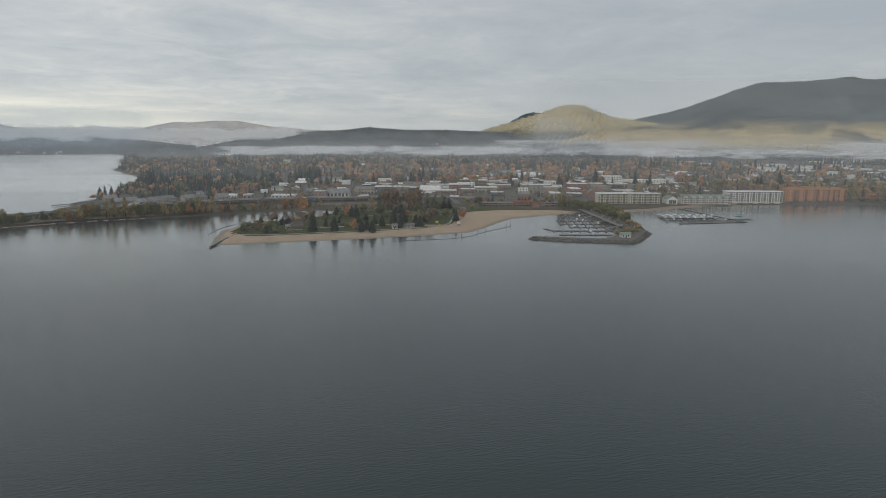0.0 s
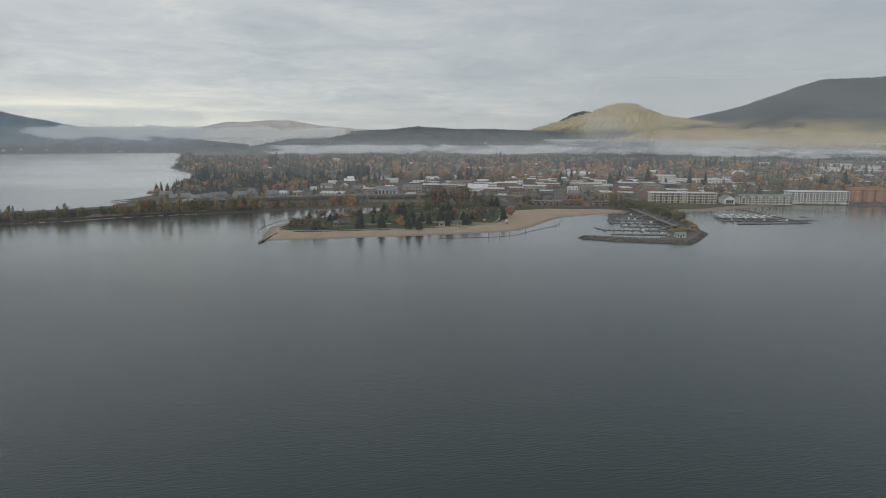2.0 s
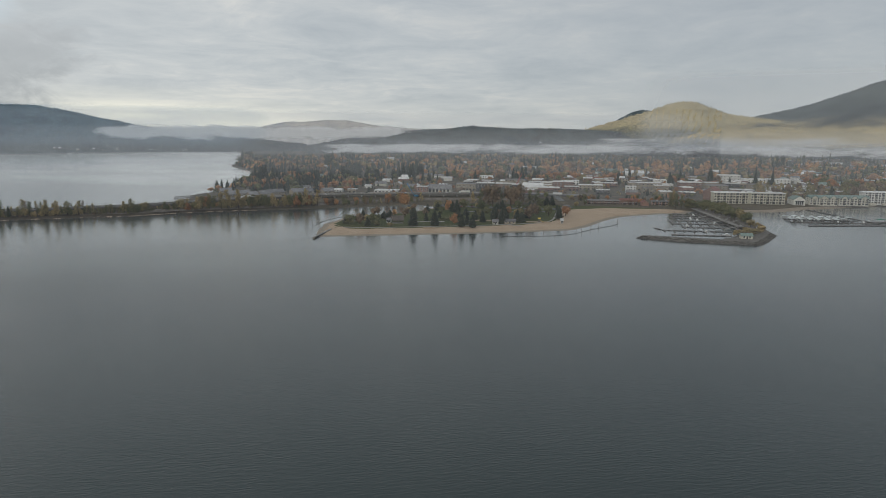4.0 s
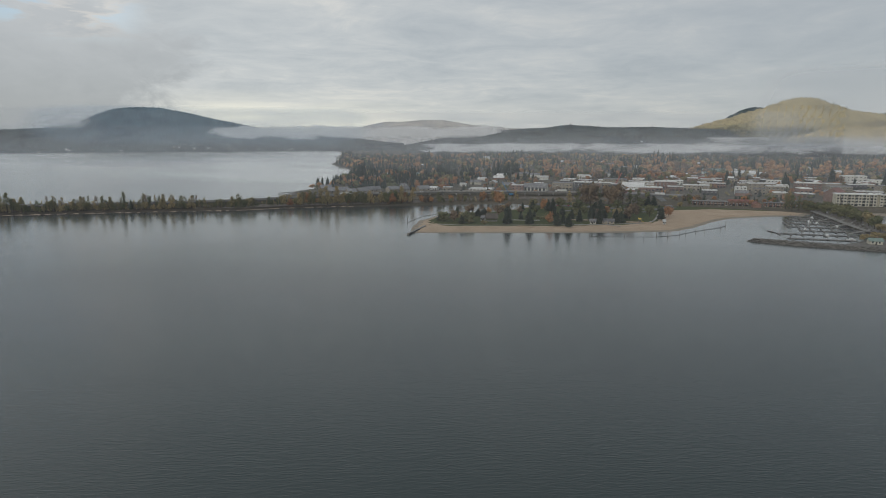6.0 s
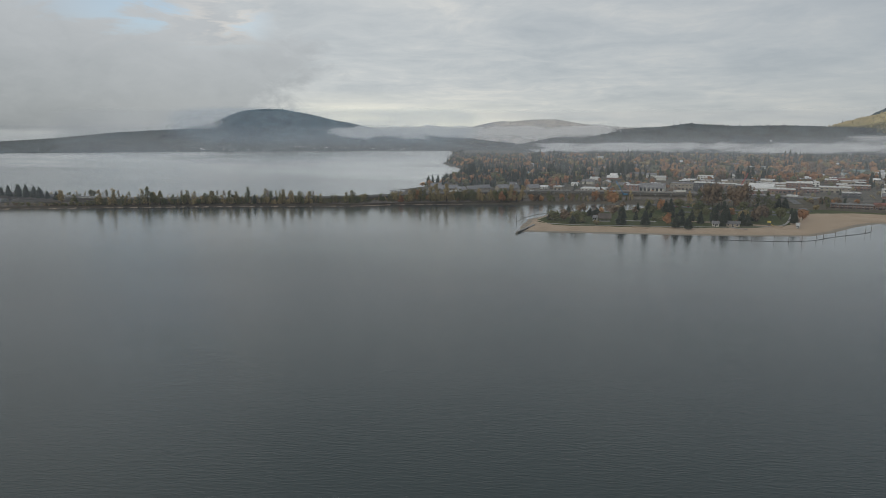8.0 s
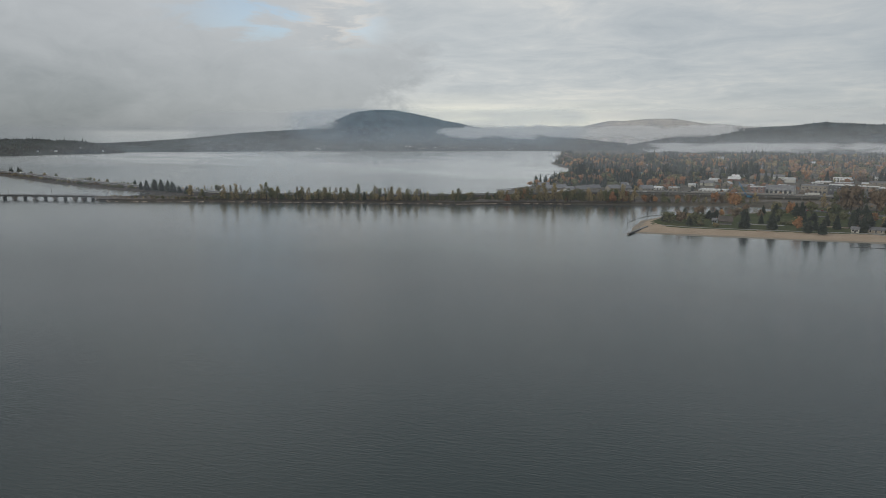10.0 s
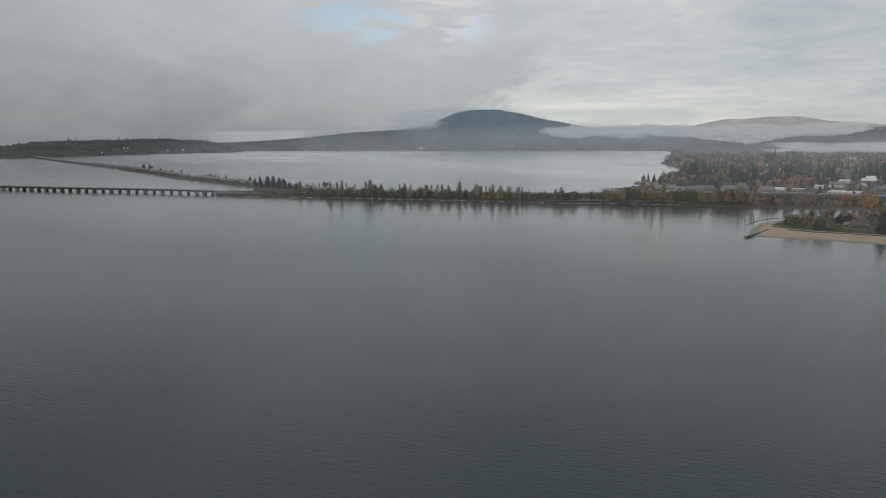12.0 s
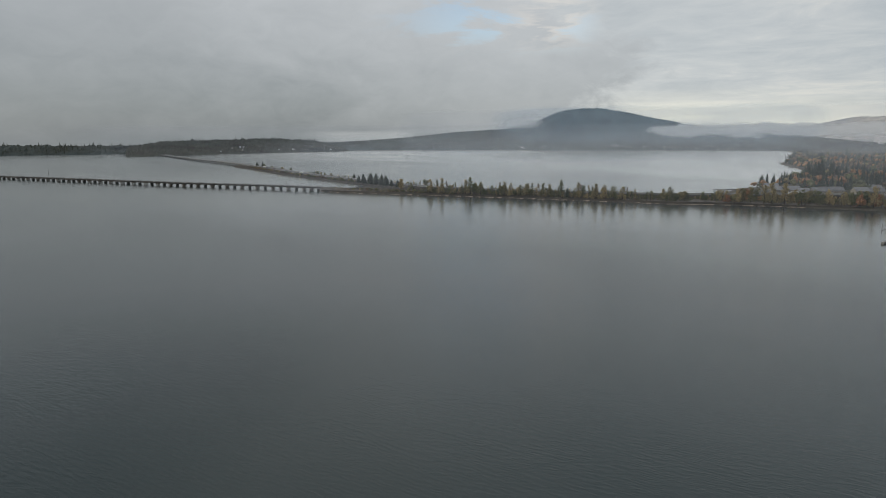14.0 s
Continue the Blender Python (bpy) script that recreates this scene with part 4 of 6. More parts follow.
for kind, x, y, h, wd in [("rust", -71, 873, 31, 24), ("rust", -77, 885, 27, 21), ("poplar_green", -62, 888, 26, 17), ("rust", -40, 875, 31, 25), ("rust", -48, 886, 27, 22), ("poplar_rust", -31, 887, 28, 17), ("poplar_green", -88, 880, 22, 14),
                          ("poplar_green", -22, 900, 22, 16), ("poplar_green", -12, 912, 20, 15), ("poplar", -100, 890, 18, 13), ("poplar_green", 168, 884, 21, 15), ("poplar_green", 163, 895, 21.5, 13.4), ("poplar_green", 175, 884, 20, 11),
                          ("poplar", 168, 902, 24, 12), ("green", 185, 890, 14, 14), ("poplar_green", 52, 905, 16, 12)]:
    plant(kind, x, y, h, wd, "behind the beach")
for kind, x, y, h, wd in [("green", 193, 884, 10.7, 14), ("green", 200, 866, 11.7, 14), ("green", 207, 845, 12.8, 14), ("green", 209, 822, 13.2, 14), ("green", 212, 800, 13, 13), ("green", 213, 780, 13, 13), ("yellow", 214, 760, 13, 12),
                          ("green", 213, 738, 13, 11), ("yellow", 211, 715, 8, 8), ("yellow", 180, 650, 6, 8), ("yellow", 193, 668, 5.5, 8), ("yellow", 196, 655, 6.4, 8), ("yellow", 207, 672, 7.6, 9), ("yellow", 217, 713, 5.5, 6.6),
                          ("green", 209, 897, 10.9, 13), ("green", 217, 858, 11, 12), ("green", 220, 828, 11, 12), ("yellow", 217, 696, 4.5, 5), ("green", 225, 880, 10, 11)]:
    plant(kind, x, y, h * 1.1, wd * 1.25, "on the marina breakwater", 2.4)

for kind, x, y, h, wd in [("fir", -130, 700, 11, 9), ("fir", -150, 735, 12, 10), ("rust", -142, 760, 9, 9), ("fir", -60, 745, 13, 10), ("green", -70, 780, 10, 11), ("fir", -100, 740, 12, 10), ("green", -125, 775, 9, 10), ("fir", -78, 720, 13, 10), ("rust", -50, 735, 12, 11), ("green", -10, 800, 11, 12),
                          ("orange", -45, 790, 9, 9), ("fir", -145, 790, 11, 9), ("fir", -20, 830, 13, 10), ("green", -35, 845, 12, 12), ("fir", -130, 850, 12, 10), ("rust", -110, 860, 12, 11)]:
    plant(kind, x, y, h, wd, "in the middle of the park")
grove = [(-210, 700), (-200, 735), (-150, 715), (-140, 740), (-120, 735), (-100, 720), (-90, 775), (-75, 750), (-65, 690), (-40, 760), (-25, 785), (-5, 740), (5, 800), (-60, 820), (-115, 780), (-155, 780), (-90, 845), (-15, 860), (-120, 690), (-165, 735), (-35, 720), (-62, 765), (10, 830)]
for i, (x, y) in enumerate(grove[1::3]):
    kind = ("rust", "fir", "green", "green", "fir", "yellow", "rust", "fir")[i % 8]
    h = float(RNG.uniform(7, 13))
    plant(kind, x + float(RNG.uniform(-5, 5)), y + float(RNG.uniform(-5, 5)), h, h * float(RNG.uniform(0.7, 1.0)), "in the middle of the park")
for p, turn in along([(-176, 893, 0), (-205, 880, 0), (-251, 853, 0), (-294, 828, 0)], 5.5):
    kind = ("orange", "poplar", "rust", "green", "orange", "poplar_green")[int(RNG.integers(6))]
    h = float(RNG.uniform(6, 12)) if RNG.random() < 0.75 else 15.0
    plant(kind, p.x + float(RNG.uniform(-2, 2)), p.y + float(RNG.uniform(-2, 8)), h, h * float(RNG.uniform(0.6, 0.9)), "between inlet and viaduct", 2.2)

# the causeway: cottonwoods along the shore, smaller growth behind the road
CW = "on the lakeside causeway"
for kind, x, y, h, wd in [("poplar", -300, 822, 22, 15), ("poplar", -312, 812, 24, 15), ("orange", -322, 806, 15, 12), ("poplar", -349, 794, 19, 15), ("poplar_green", -373, 782, 18, 14), ("poplar", -387, 772, 25, 18), ("poplar", -398, 766, 25, 16), ("poplar", -405, 762, 22, 14),
                          ("poplar_green", -418, 757, 20, 13), ("poplar", -430, 749, 17, 12), ("poplar", -440, 742, 15, 10), ("poplar_green", -452, 733, 11, 9)]:
    plant(kind, x, y, h, wd, CW, 3.0)
for kind, x, y, h, wd in [("poplar_green", -490, 706, 18, 12), ("poplar", -495, 699, 15, 11), ("poplar_green", -507, 691, 12.8, 11), ("poplar", -537, 675, 17, 12), ("poplar_green", -545, 668, 17, 14), ("poplar", -556, 664, 18, 10), ("poplar", -565, 658, 19, 12), ("poplar_green", -579, 651, 16, 12),
                          ("poplar", -585, 648, 20, 13), ("fir", -596, 640, 14, 8), ("poplar_green", -604, 637, 23, 11), ("poplar", -616, 629, 17, 13), ("poplar_green", -623, 624, 18, 11), ("poplar", -642, 613, 17, 15), ("poplar_green", -649, 608, 15, 14)]:
    plant(kind, x, y, h, wd, CW, 3.0)
for kind, x, y, h, wd in [("poplar", -661, 601, 18, 9), ("poplar", -668, 597, 19, 9), ("green", -672, 594, 14, 10), ("poplar_green", -697, 579, 18, 13), ("poplar_green", -710, 571, 24, 16), ("poplar", -716, 568, 21, 12), ("poplar", -745, 549, 22, 13), ("poplar", -760, 540, 20, 12),
                          ("fir", -1006, 556, 17, 9), ("fir", -996, 560, 20, 10), ("fir", -984, 555, 15, 9), ("fir", -972, 562, 22, 11), ("fir", -965, 556, 24, 12), ("fir", -957, 563, 23, 12), ("fir", -948, 557, 24, 12), ("fir", -940, 564, 22, 11), ("fir", -930, 558, 21, 11), ("fir", -921, 562, 19, 10), ("fir", -914, 556, 22, 11), ("fir", -902, 560, 14, 9), ("fir", -876, 556, 15, 9), ("poplar", -850, 545, 14, 12), ("poplar", -838, 540, 17, 14), ("fir", -822, 548, 12, 8), ("green", -862, 552, 9, 11), ("poplar_green", -805, 536, 13, 11), ("fir", -775, 570, 13, 9)]:
    plant(kind, x, y, h * (0.85 if kind == "fir" else 1), wd * (1.4 if kind == "fir" else 1), CW, 3.0)
front = [(-300, 818, 0), (-341, 795, 0), (-397, 765, 0), (-446, 733, 0), (-484, 699, 0), (-593, 638, 0), (-726, 556, 0), (-796, 509, 0), (-872, 462, 0)]
for i, (p, turn) in enumerate(along(front, 2.9, 2.0)):
    near_town = p.x > -450
    kind = ("poplar", "poplar_green", "yellow", "poplar", "green", "orange" if near_town else "poplar_green", "poplar_green")[int(RNG.integers(7))]
    h = float(RNG.uniform(9, 19) if near_town else RNG.uniform(6, 14) if p.x > -770 else RNG.uniform(2.5, 6))
    o = float(RNG.uniform(4, 9))
    plant(kind, p.x - 0.5 * o, p.y + 0.85 * o, h, h * float(RNG.uniform(0.5, 0.9)), "along the causeway shore", 1.8 if o < 6 else 2.6)
back = [(-575, 737, 0), (-625, 704, 0), (-715, 653, 0), (-800, 612, 0), (-900, 600, 0), (-1070, 602, 0), (-1358, 612, 0)]
for i, (p, turn) in enumerate(along(back, 6.5, 3.0)):
    kind = ("poplar", "poplar_green", "green", "poplar_green", "yellow", "poplar_rust")[int(RNG.integers(6))]
    h = float(RNG.uniform(6, 13) if p.x > -900 else RNG.uniform(3, 7))
    plant(kind, p.x + float(RNG.uniform(-3, 3)), p.y + float(RNG.uniform(-3, 3)), h, h * float(RNG.uniform(0.4, 0.65)), "behind the highway", 2.8)
for kind, x, y, h, wd in [("fir", -1745, 648, 17, 10), ("fir", -1760, 640, 14, 9), ("fir", -1800, 650, 13, 7), ("green", -1725, 645, 10, 10), ("fir", -1120, 606, 12, 7), ("green", -1300, 612, 8, 8), ("green", -1650, 640, 7, 8), ("yellow", -1580, 640, 6, 7), ("green", -1500, 632, 7, 8)]:
    plant(kind, x, y, h, wd, "on the road spit", 2.8)
for p, turn in along([(-980, 566, 0), (-1069, 560, 0), (-1358, 566, 0), (-1583, 594, 0), (-1740, 606, 0)], 9.0):
    h = float(RNG.uniform(2.5, 7))
    plant(("green", "rust", "yellow")[int(RNG.integers(3))], p.x, p.y + float(RNG.uniform(-3, 6)), h, h * 1.2, "on the road spit", 1.8)


def thicket(name, spots, shapes, mat, label):
    """Very many trees joined into one mesh. spots: x, y, z, height, width."""
    vs, ts, base = [], [], 0
    for x, y, z, h, wd in spots:
        v, t = shapes[int(RNG.integers(len(shapes)))]
        a = RNG.uniform(0, 6.28)
        c, s = math.cos(a), math.sin(a)
        q = np.empty_like(v)
        q[:, 0], q[:, 1] = (v[:, 0] * c - v[:, 1] * s) * wd + x, (v[:, 0] * s + v[:, 1] * c) * wd + y
        q[:, 2] = v[:, 2] * h + z
        vs.append(q)
        ts.append(t + base)
        base += len(v)
    if vs:
        tagged(new(name, tri_mesh(name, np.concatenate(vs), np.concatenate(ts), mat)), label, "trees", kind="stuff")

# ---- buildings ----
CREAM = material("cream_stucco", (0.46, 0.44, 0.37), (0.56, 0.54, 0.46), 0.1, 0.85, 0.05, 0.8, spread=0.1)
WHITE = material("white_siding", (0.52, 0.52, 0.49), (0.66, 0.66, 0.62), 0.1, 0.8, 0.05, 0.8, spread=0.2)
TAN = material("tan_siding", (0.23, 0.20, 0.155), (0.33, 0.29, 0.225), 0.1, 0.85, 0.05, 0.8, spread=0.3)
BRICK = material("red_brick", (0.17, 0.105, 0.085), (0.26, 0.165, 0.135), 0.2, 0.9, 0.1, 1.5, spread=0.4)
DARKWALL = material("dark_cladding", (0.04, 0.04, 0.045), (0.09, 0.09, 0.09), 0.2, 0.7, 0.05, 1.5, spread=0.4)
SHEATH = material("orange_sheathing", (0.37, 0.18, 0.088), (0.47, 0.245, 0.125), 0.12, 0.85, 0.05, 0.8, spread=0.1)
MEMBRANE = material("white_roof_membrane", (0.50, 0.51, 0.51), (0.74, 0.74, 0.73), 0.06, 0.7, 0.05, 0.5, spread=0.4)
GREYROOF = material("grey_shingles", (0.15, 0.15, 0.155), (0.25, 0.25, 0.25), 0.15, 0.9, 0.1, 1.5, spread=0.4)
TEALROOF = material("weathered_green_roof", (0.15, 0.21, 0.19), (0.23, 0.30, 0.27), 0.1, 0.6, 0.05, 0.8, spread=0.2)
REDROOF = material("dull_red_roof", (0.17, 0.075, 0.06), (0.25, 0.11, 0.09), 0.1, 0.8, 0.05, 0.8, spread=0.2)
GLASS = material("dark_window_glass", (0.03, 0.035, 0.04), (0.06, 0.065, 0.07), 0.4, 0.12, 0.0, None, 0.6, spread=0.6)
TRIM = material("white_trim", (0.62, 0.62, 0.60), (0.74, 0.74, 0.72), 0.5, 0.7, 0.0)
# near-black colour that stands in for the shade inside open bays
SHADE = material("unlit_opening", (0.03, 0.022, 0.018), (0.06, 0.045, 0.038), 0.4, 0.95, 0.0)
BUILT = []


def plain_mesh(name, bm, mat):
    me = bpy.data.meshes.new(name)
    bm.to_mesh(me)
    bm.free()
    me.materials.append(mat)
    return me


def window_mesh(wd, ht):
    """A window unit that faces -y: a sill, a frame and its pane a little behind."""
    return plain_mesh("window", boxes((wd, 0.10, ht, 0, 0, 0)), GLASS), plain_mesh("window_frame", boxes((0.12, 0.18, ht + 0.24, -wd / 2 - 0.06, 0, -0.12), (0.12, 0.18, ht + 0.24, wd / 2 + 0.06, 0, -0.12),
                                                                                        (wd, 0.18, 0.12, 0, 0, ht), (wd + 0.3, 0.3, 0.12, 0, -0.06, -0.124)), TRIM)


WIN_M, WIN_S = window_mesh(2.1, 1.9), window_mesh(1.3, 1.5)
DOOR_ME = plain_mesh("door", boxes((1.3, 0.12, 2.3, 0, 0, 0), (0.1, 0.2, 0.1, 0.45, -0.06, 1.1), bevel=0.02), DARKWALL)
SHOP_ME = plain_mesh("shopfront", boxes((3.4, 0.12, 2.4, 0, 0, 0), (0.1, 0.2, 2.4, 0, -0.02, 0), (3.4, 0.2, 0.12, 0, -0.02, 1.8)), GLASS)
UNIT_ME = plain_mesh("roof_unit", boxes((2.2, 1.8, 1.3, 0, 0, 0), (1.2, 1.2, 0.25, 0, 0, 1.3), bevel=0.06), CONCRETE)
RAILING_ME = plain_mesh("railing", boxes(*[(0.06, 0.06, 1.0, -1.5 + 0.25 * k, 0, 0) for k in range(13)], (3.06, 0.08, 0.08, 0, 0, 1.0)), TRIM)


def add_window(parent, pair, m):
    pane = share("window", pair[0], parent, m)
    share("window_frame", pair[1], pane)
    return pane


def gable_prism(bm, wd, dp, rise, eave=0.6, z=0.0, thick=0.35):
    """A two-pitched roof with the ridge along x."""
    prof = [(-dp / 2 - eave, z), (0, z + rise), (dp / 2 + eave, z), (dp / 2 + eave, z - thick), (0, z + rise - thick), (-dp / 2 - eave, z - thick)]
    a = [bm.verts.new((-wd / 2 - eave, y, h)) for y, h in prof]
    b = [bm.verts.new((wd / 2 + eave, y, h)) for y, h in prof]
    for i in range(6):
        j = (i + 1) % 6
        bm.faces.new((a[i], b[i], b[j], a[j]))
    for q in (a, b):
        bm.faces.new((q[0], q[1], q[4], q[5]))
        bm.faces.new((q[1], q[2], q[3], q[4]))
    bmesh.ops.recalc_face_normals(bm, faces=bm.faces)
    return bm


def gable_wall(bm, wd, dp, h, rise):
    """Walls with pointed ends under a ridge along x."""
    prof = [(-dp / 2, -0.8), (-dp / 2, h), (0, h + rise), (dp / 2, h), (dp / 2, -0.8)]
    a = [bm.verts.new((-wd / 2, y, z)) for y, z in prof]
    b = [bm.verts.new((wd / 2, y, z)) for y, z in prof]
    for i in range(5):
        j = (i + 1) % 5
        bm.faces.new((a[i], b[i], b[j], a[j]))
    bm.faces.new(a)
    bm.faces.new(b[::-1])
    bmesh.ops.recalc_face_normals(bm, faces=bm.faces)
    return bm


def flat_building(name, x, y, wd, h, wall, roof, label, turn=0.0, depth=None, z=3.0):
    """A downtown block: walls, a parapet round a sunken flat roof, rows of windows, shopfronts and a roof unit."""
    dp = depth or max(12.0, min(24.0, wd * 0.7))
    thing = empty(name, pose(x, y + dp / 2, z, 0, 0, turn))
    tagged(thing, label, "building", "downtown buildings")
    part("wall", boxes((wd, dp, h + 0.6, 0, 0, -0.8)), wall, thing)
    part("roof", boxes((wd - 0.9, dp - 0.9, 0.3, 0, 0, h - 0.196)), roof, thing)
    part("parapet", boxes((wd + 0.3, 0.45, 0.9, 0, -dp / 2, h - 0.2), (wd + 0.3, 0.45, 0.9, 0, dp / 2, h - 0.2), (0.45, dp - 0.46, 0.9, -wd / 2, 0, h - 0.2), (0.45, dp - 0.46, 0.9, wd / 2, 0, h - 0.2)), roof if RNG.random() < 0.6 else TRIM, thing)
    share("roof_unit", UNIT_ME, thing, pose(wd * float(RNG.uniform(-0.3, 0.3)), dp * 0.1, h + 0.1, 0, 0, 0))
    floors = max(1, int(round(h / 4.2))) if y < 1500 else 1
    count = max(2, min(6, int(wd / 5.0))) if y < 1500 else 2
    for i in range(floors):
        for j in range(count):
            px_ = (j + 0.5) / count * wd - wd / 2
            if i == 0:
                share("shopfront", SHOP_ME, thing, pose(px_, -dp / 2 - 0.03, 0.2))
            else:
                add_window(thing, WIN_M, pose(px_, -dp / 2 - 0.02, i * h / floors + 0.9))
    BUILT.append((x, y + dp / 2, wd / 2 + 3, dp / 2 + 3, 11.0))
    return thing


def gable_house(name, x, y, wd, h, wall, roof, label, turn=0.0, z=3.0, group="houses among the trees", depth=None):
    """A house: pointed end walls, an overhanging roof, a chimney, windows and a door."""
    dp = depth or max(7.0, wd * 0.62)
    rise = dp * 0.32
    body = max(2.6, h - rise)
    thing = empty(name, pose(x, y + dp / 2, z, 0, 0, turn))
    tagged(thing, label, "house", group)
    part("wall", gable_wall(bmesh.new(), wd, dp, body, rise - 0.1), wall, thing)
    r_ = part("roof", gable_prism(bmesh.new(), wd, dp, rise, 0.6, body + 0.3), roof, thing)
    part("chimney", boxes((0.9, 0.9, rise + 1.0, wd * 0.22, dp * 0.12, body), (1.1, 1.1, 0.2, wd * 0.22, dp * 0.12, body + rise + 1.0)), BRICK, r_)
    count = max(2, min(4, int(wd / 4)))
    for i in range(1 if body < 5 or y > 1300 else 2):
        for j in range(count):
            add_window(thing, WIN_S, pose((j + 0.5) / count * wd - wd / 2, -dp / 2 - 0.02, 1.0 + i * 2.9))
    share("door", DOOR_ME, thing, pose(wd * 0.02, -dp / 2 - 0.03, 0))
    BUILT.append((x, y + dp / 2, wd / 2 + 3, dp / 2 + 3, 14.0))
    return thing


def apartment_block(name, x0, x1, y, h, storeys, bays, wall, roof, label, turn=0.0, z=3.0, depth=17.0, kind="flat", open_bays=False):
    """A lakefront apartment block: storeys of windows, balconies in every second bay, stair towers and its roof."""
    wd = x1 - x0
    thing = empty(name, pose((x0 + x1) / 2, y + depth / 2, z, 0, 0, turn))
    tagged(thing, label, "apartment building", "lakefront buildings")
    part("wall", boxes((wd, depth, h + 1, 0, 0, -1)), wall, thing)
    step, bay = h / storeys, wd / bays
    if kind == "flat":
        part("roof", boxes((wd + 1.6, depth + 1.6, 0.55, 0, 0, h + 0.004), (wd - 3, depth - 3, 0.35, 0, 0, h + 0.558), bevel=0.05), roof, thing)
        for k in range(3):
            share("roof_unit", UNIT_ME, thing, pose(wd * (-0.3 + 0.3 * k), 1.5, h + 0.9))
    else:
        part("roof", gable_prism(bmesh.new(), wd, depth, depth * 0.24, 0.9, h + 0.36), roof, thing)
        for k in range(3):
            d_ = part("dormer", gable_wall(bmesh.new(), 5.0, 6.0, h * 0.12, 2.0), wall, thing)
            d_.matrix_basis = pose(wd * (-0.33 + 0.33 * k), -depth / 2 + 0.6, h - 0.1, 0, 0, 90)
            part("dormer_roof", gable_prism(bmesh.new(), 5.2, 6.4, 2.1, 0.5, h * 0.12 + 0.3), roof, d_)
    slab = plain_mesh("balcony", boxes((3.2, 1.6, 0.25, 0, -0.8, 0), (0.18, 0.18, step - 0.26, -1.5, -1.5, 0.254), (0.18, 0.18, step - 0.26, 1.5, -1.5, 0.254)), wall)
    # flat panels, not cut in: glass doors, or painted shade on open bays
    dark = plain_mesh("flat_opening", boxes((min(3.6, bay * 0.86), 0.12, step * 0.8, 0, 0, 0)), SHADE if open_bays else GLASS)
    for i in range(storeys):
        for j in range(bays):
            px_, pz_ = (j + 0.5) * bay - wd / 2, i * step
            if j % 2 == 1:
                share("balcony_door", dark, thing, pose(px_, -depth / 2 - 0.04, pz_ + 0.35))
                if i:
                    b_ = share("balcony", slab, thing, pose(px_, -depth / 2 - 0.02, pz_ + 0.05))
                    share("railing", RAILING_ME, b_, pose(0, -1.55, 0.26))
            else:
                add_window(thing, WIN_M if bay > 3 else WIN_S, pose(px_, -depth / 2 - 0.02, pz_ + step * 0.33))
    for side in (-1, 1):
        for i in range(storeys):
            add_window(thing, WIN_S, pose(side * (wd / 2 + 0.02), 0, i * step + step * 0.33, 0, 0, 90 * side))
    BUILT.append(((x0 + x1) / 2, y + depth / 2, wd / 2 + 4, depth / 2 + 4, 90.0))
    return thing


apartment_block("apartment_building", 233, 279, 960, 15.0, 4, 11, CREAM, MEMBRANE, "cream four-storey lakefront apartment building with balconies", 0.5)
apartment_block("apartment_building", 282, 327, 960, 15.0, 4, 11, CREAM, MEMBRANE, "cream four-storey lakefront apartment building with balconies", 0.5)
part("link", boxes((3.4, 10, 13.5, 280.5, 969, 2.2)), CREAM)
tagged(bpy.data.objects["link"], "recessed cream stair link between the apartment buildings", "stair tower")
bpy.data.objects["link"].name = "stair_tower"
apartment_block("townhouse_row", 361, 397, 966, 9.4, 3, 8, CREAM, TEALROOF, "cream lakefront townhouses with weathered green roofs", kind="gable", depth=15)
apartment_block("townhouse_row", 399, 437, 967, 9.4, 3, 8, CREAM, TEALROOF, "cream lakefront townhouses with weathered green roofs", kind="gable", depth=15)
apartment_block("apartment_building", 442, 529, 992, 16.2, 5, 20, WHITE, MEMBRANE, "white five-storey lakefront apartment building beside the water", 0.0)
apartment_block("apartment_building", 541, 640, 1010, 18.5, 5, 22, SHEATH, SHEATH, "orange-sheathed apartment building still under construction", 2.0, open_bays=True)
red = [o for o in bpy.data.objects if "under construction" in o.get("label", "")][0]
for k, (wd_, ht_) in enumerate(((16, 2.2), (12, 3.0), (18, 2.4), (10, 1.8))):
    o = part("roof_block", boxes((wd_, 13, ht_, 0, 0, 0), (wd_ + 0.8, 13.8, 0.3, 0, 0, ht_ + 0.004), bevel=0.05), SHEATH, red)
    o.matrix_basis = pose(-38 + 25 * k, 0, 19.45)
for k in range(6):
    o = part("bay", boxes((5.2, 1.6, 18.0, 0, 0, 0), bevel=0.05), SHEATH, red)
    o.matrix_basis = pose(-42 + 16.5 * k, -9.2, -0.3)
# garden walls of the white block
for k in range(5):
    gw = part("terrace_wall", boxes((8, 4, 3.2, 0, 0, -0.9), (8.4, 4.4, 0.3, 0, 0, 2.304), bevel=0.05), CREAM)
    gw.matrix_basis = pose(451 + 16.5 * k, 987, 2.4)
    tagged(gw, "pale terrace wall in front of the white apartments", "wall", "terrace walls")
cb = bmesh.new()
for k in range(40):
    box(cb, float(RNG.uniform(2.2, 3.4)), 2.2, float(RNG.uniform(1.5, 2.8)), pose(545 + 2.5 * k, 996 + 0.07 * k * 2.5 + float(RNG.uniform(-0.6, 0.6)), 1.8, 0, 0, float(RNG.uniform(-8, 8))), 0.2)
tagged(part("retaining_wall", cb, ROCK), "stacked stone retaining wall along the shore", "wall")
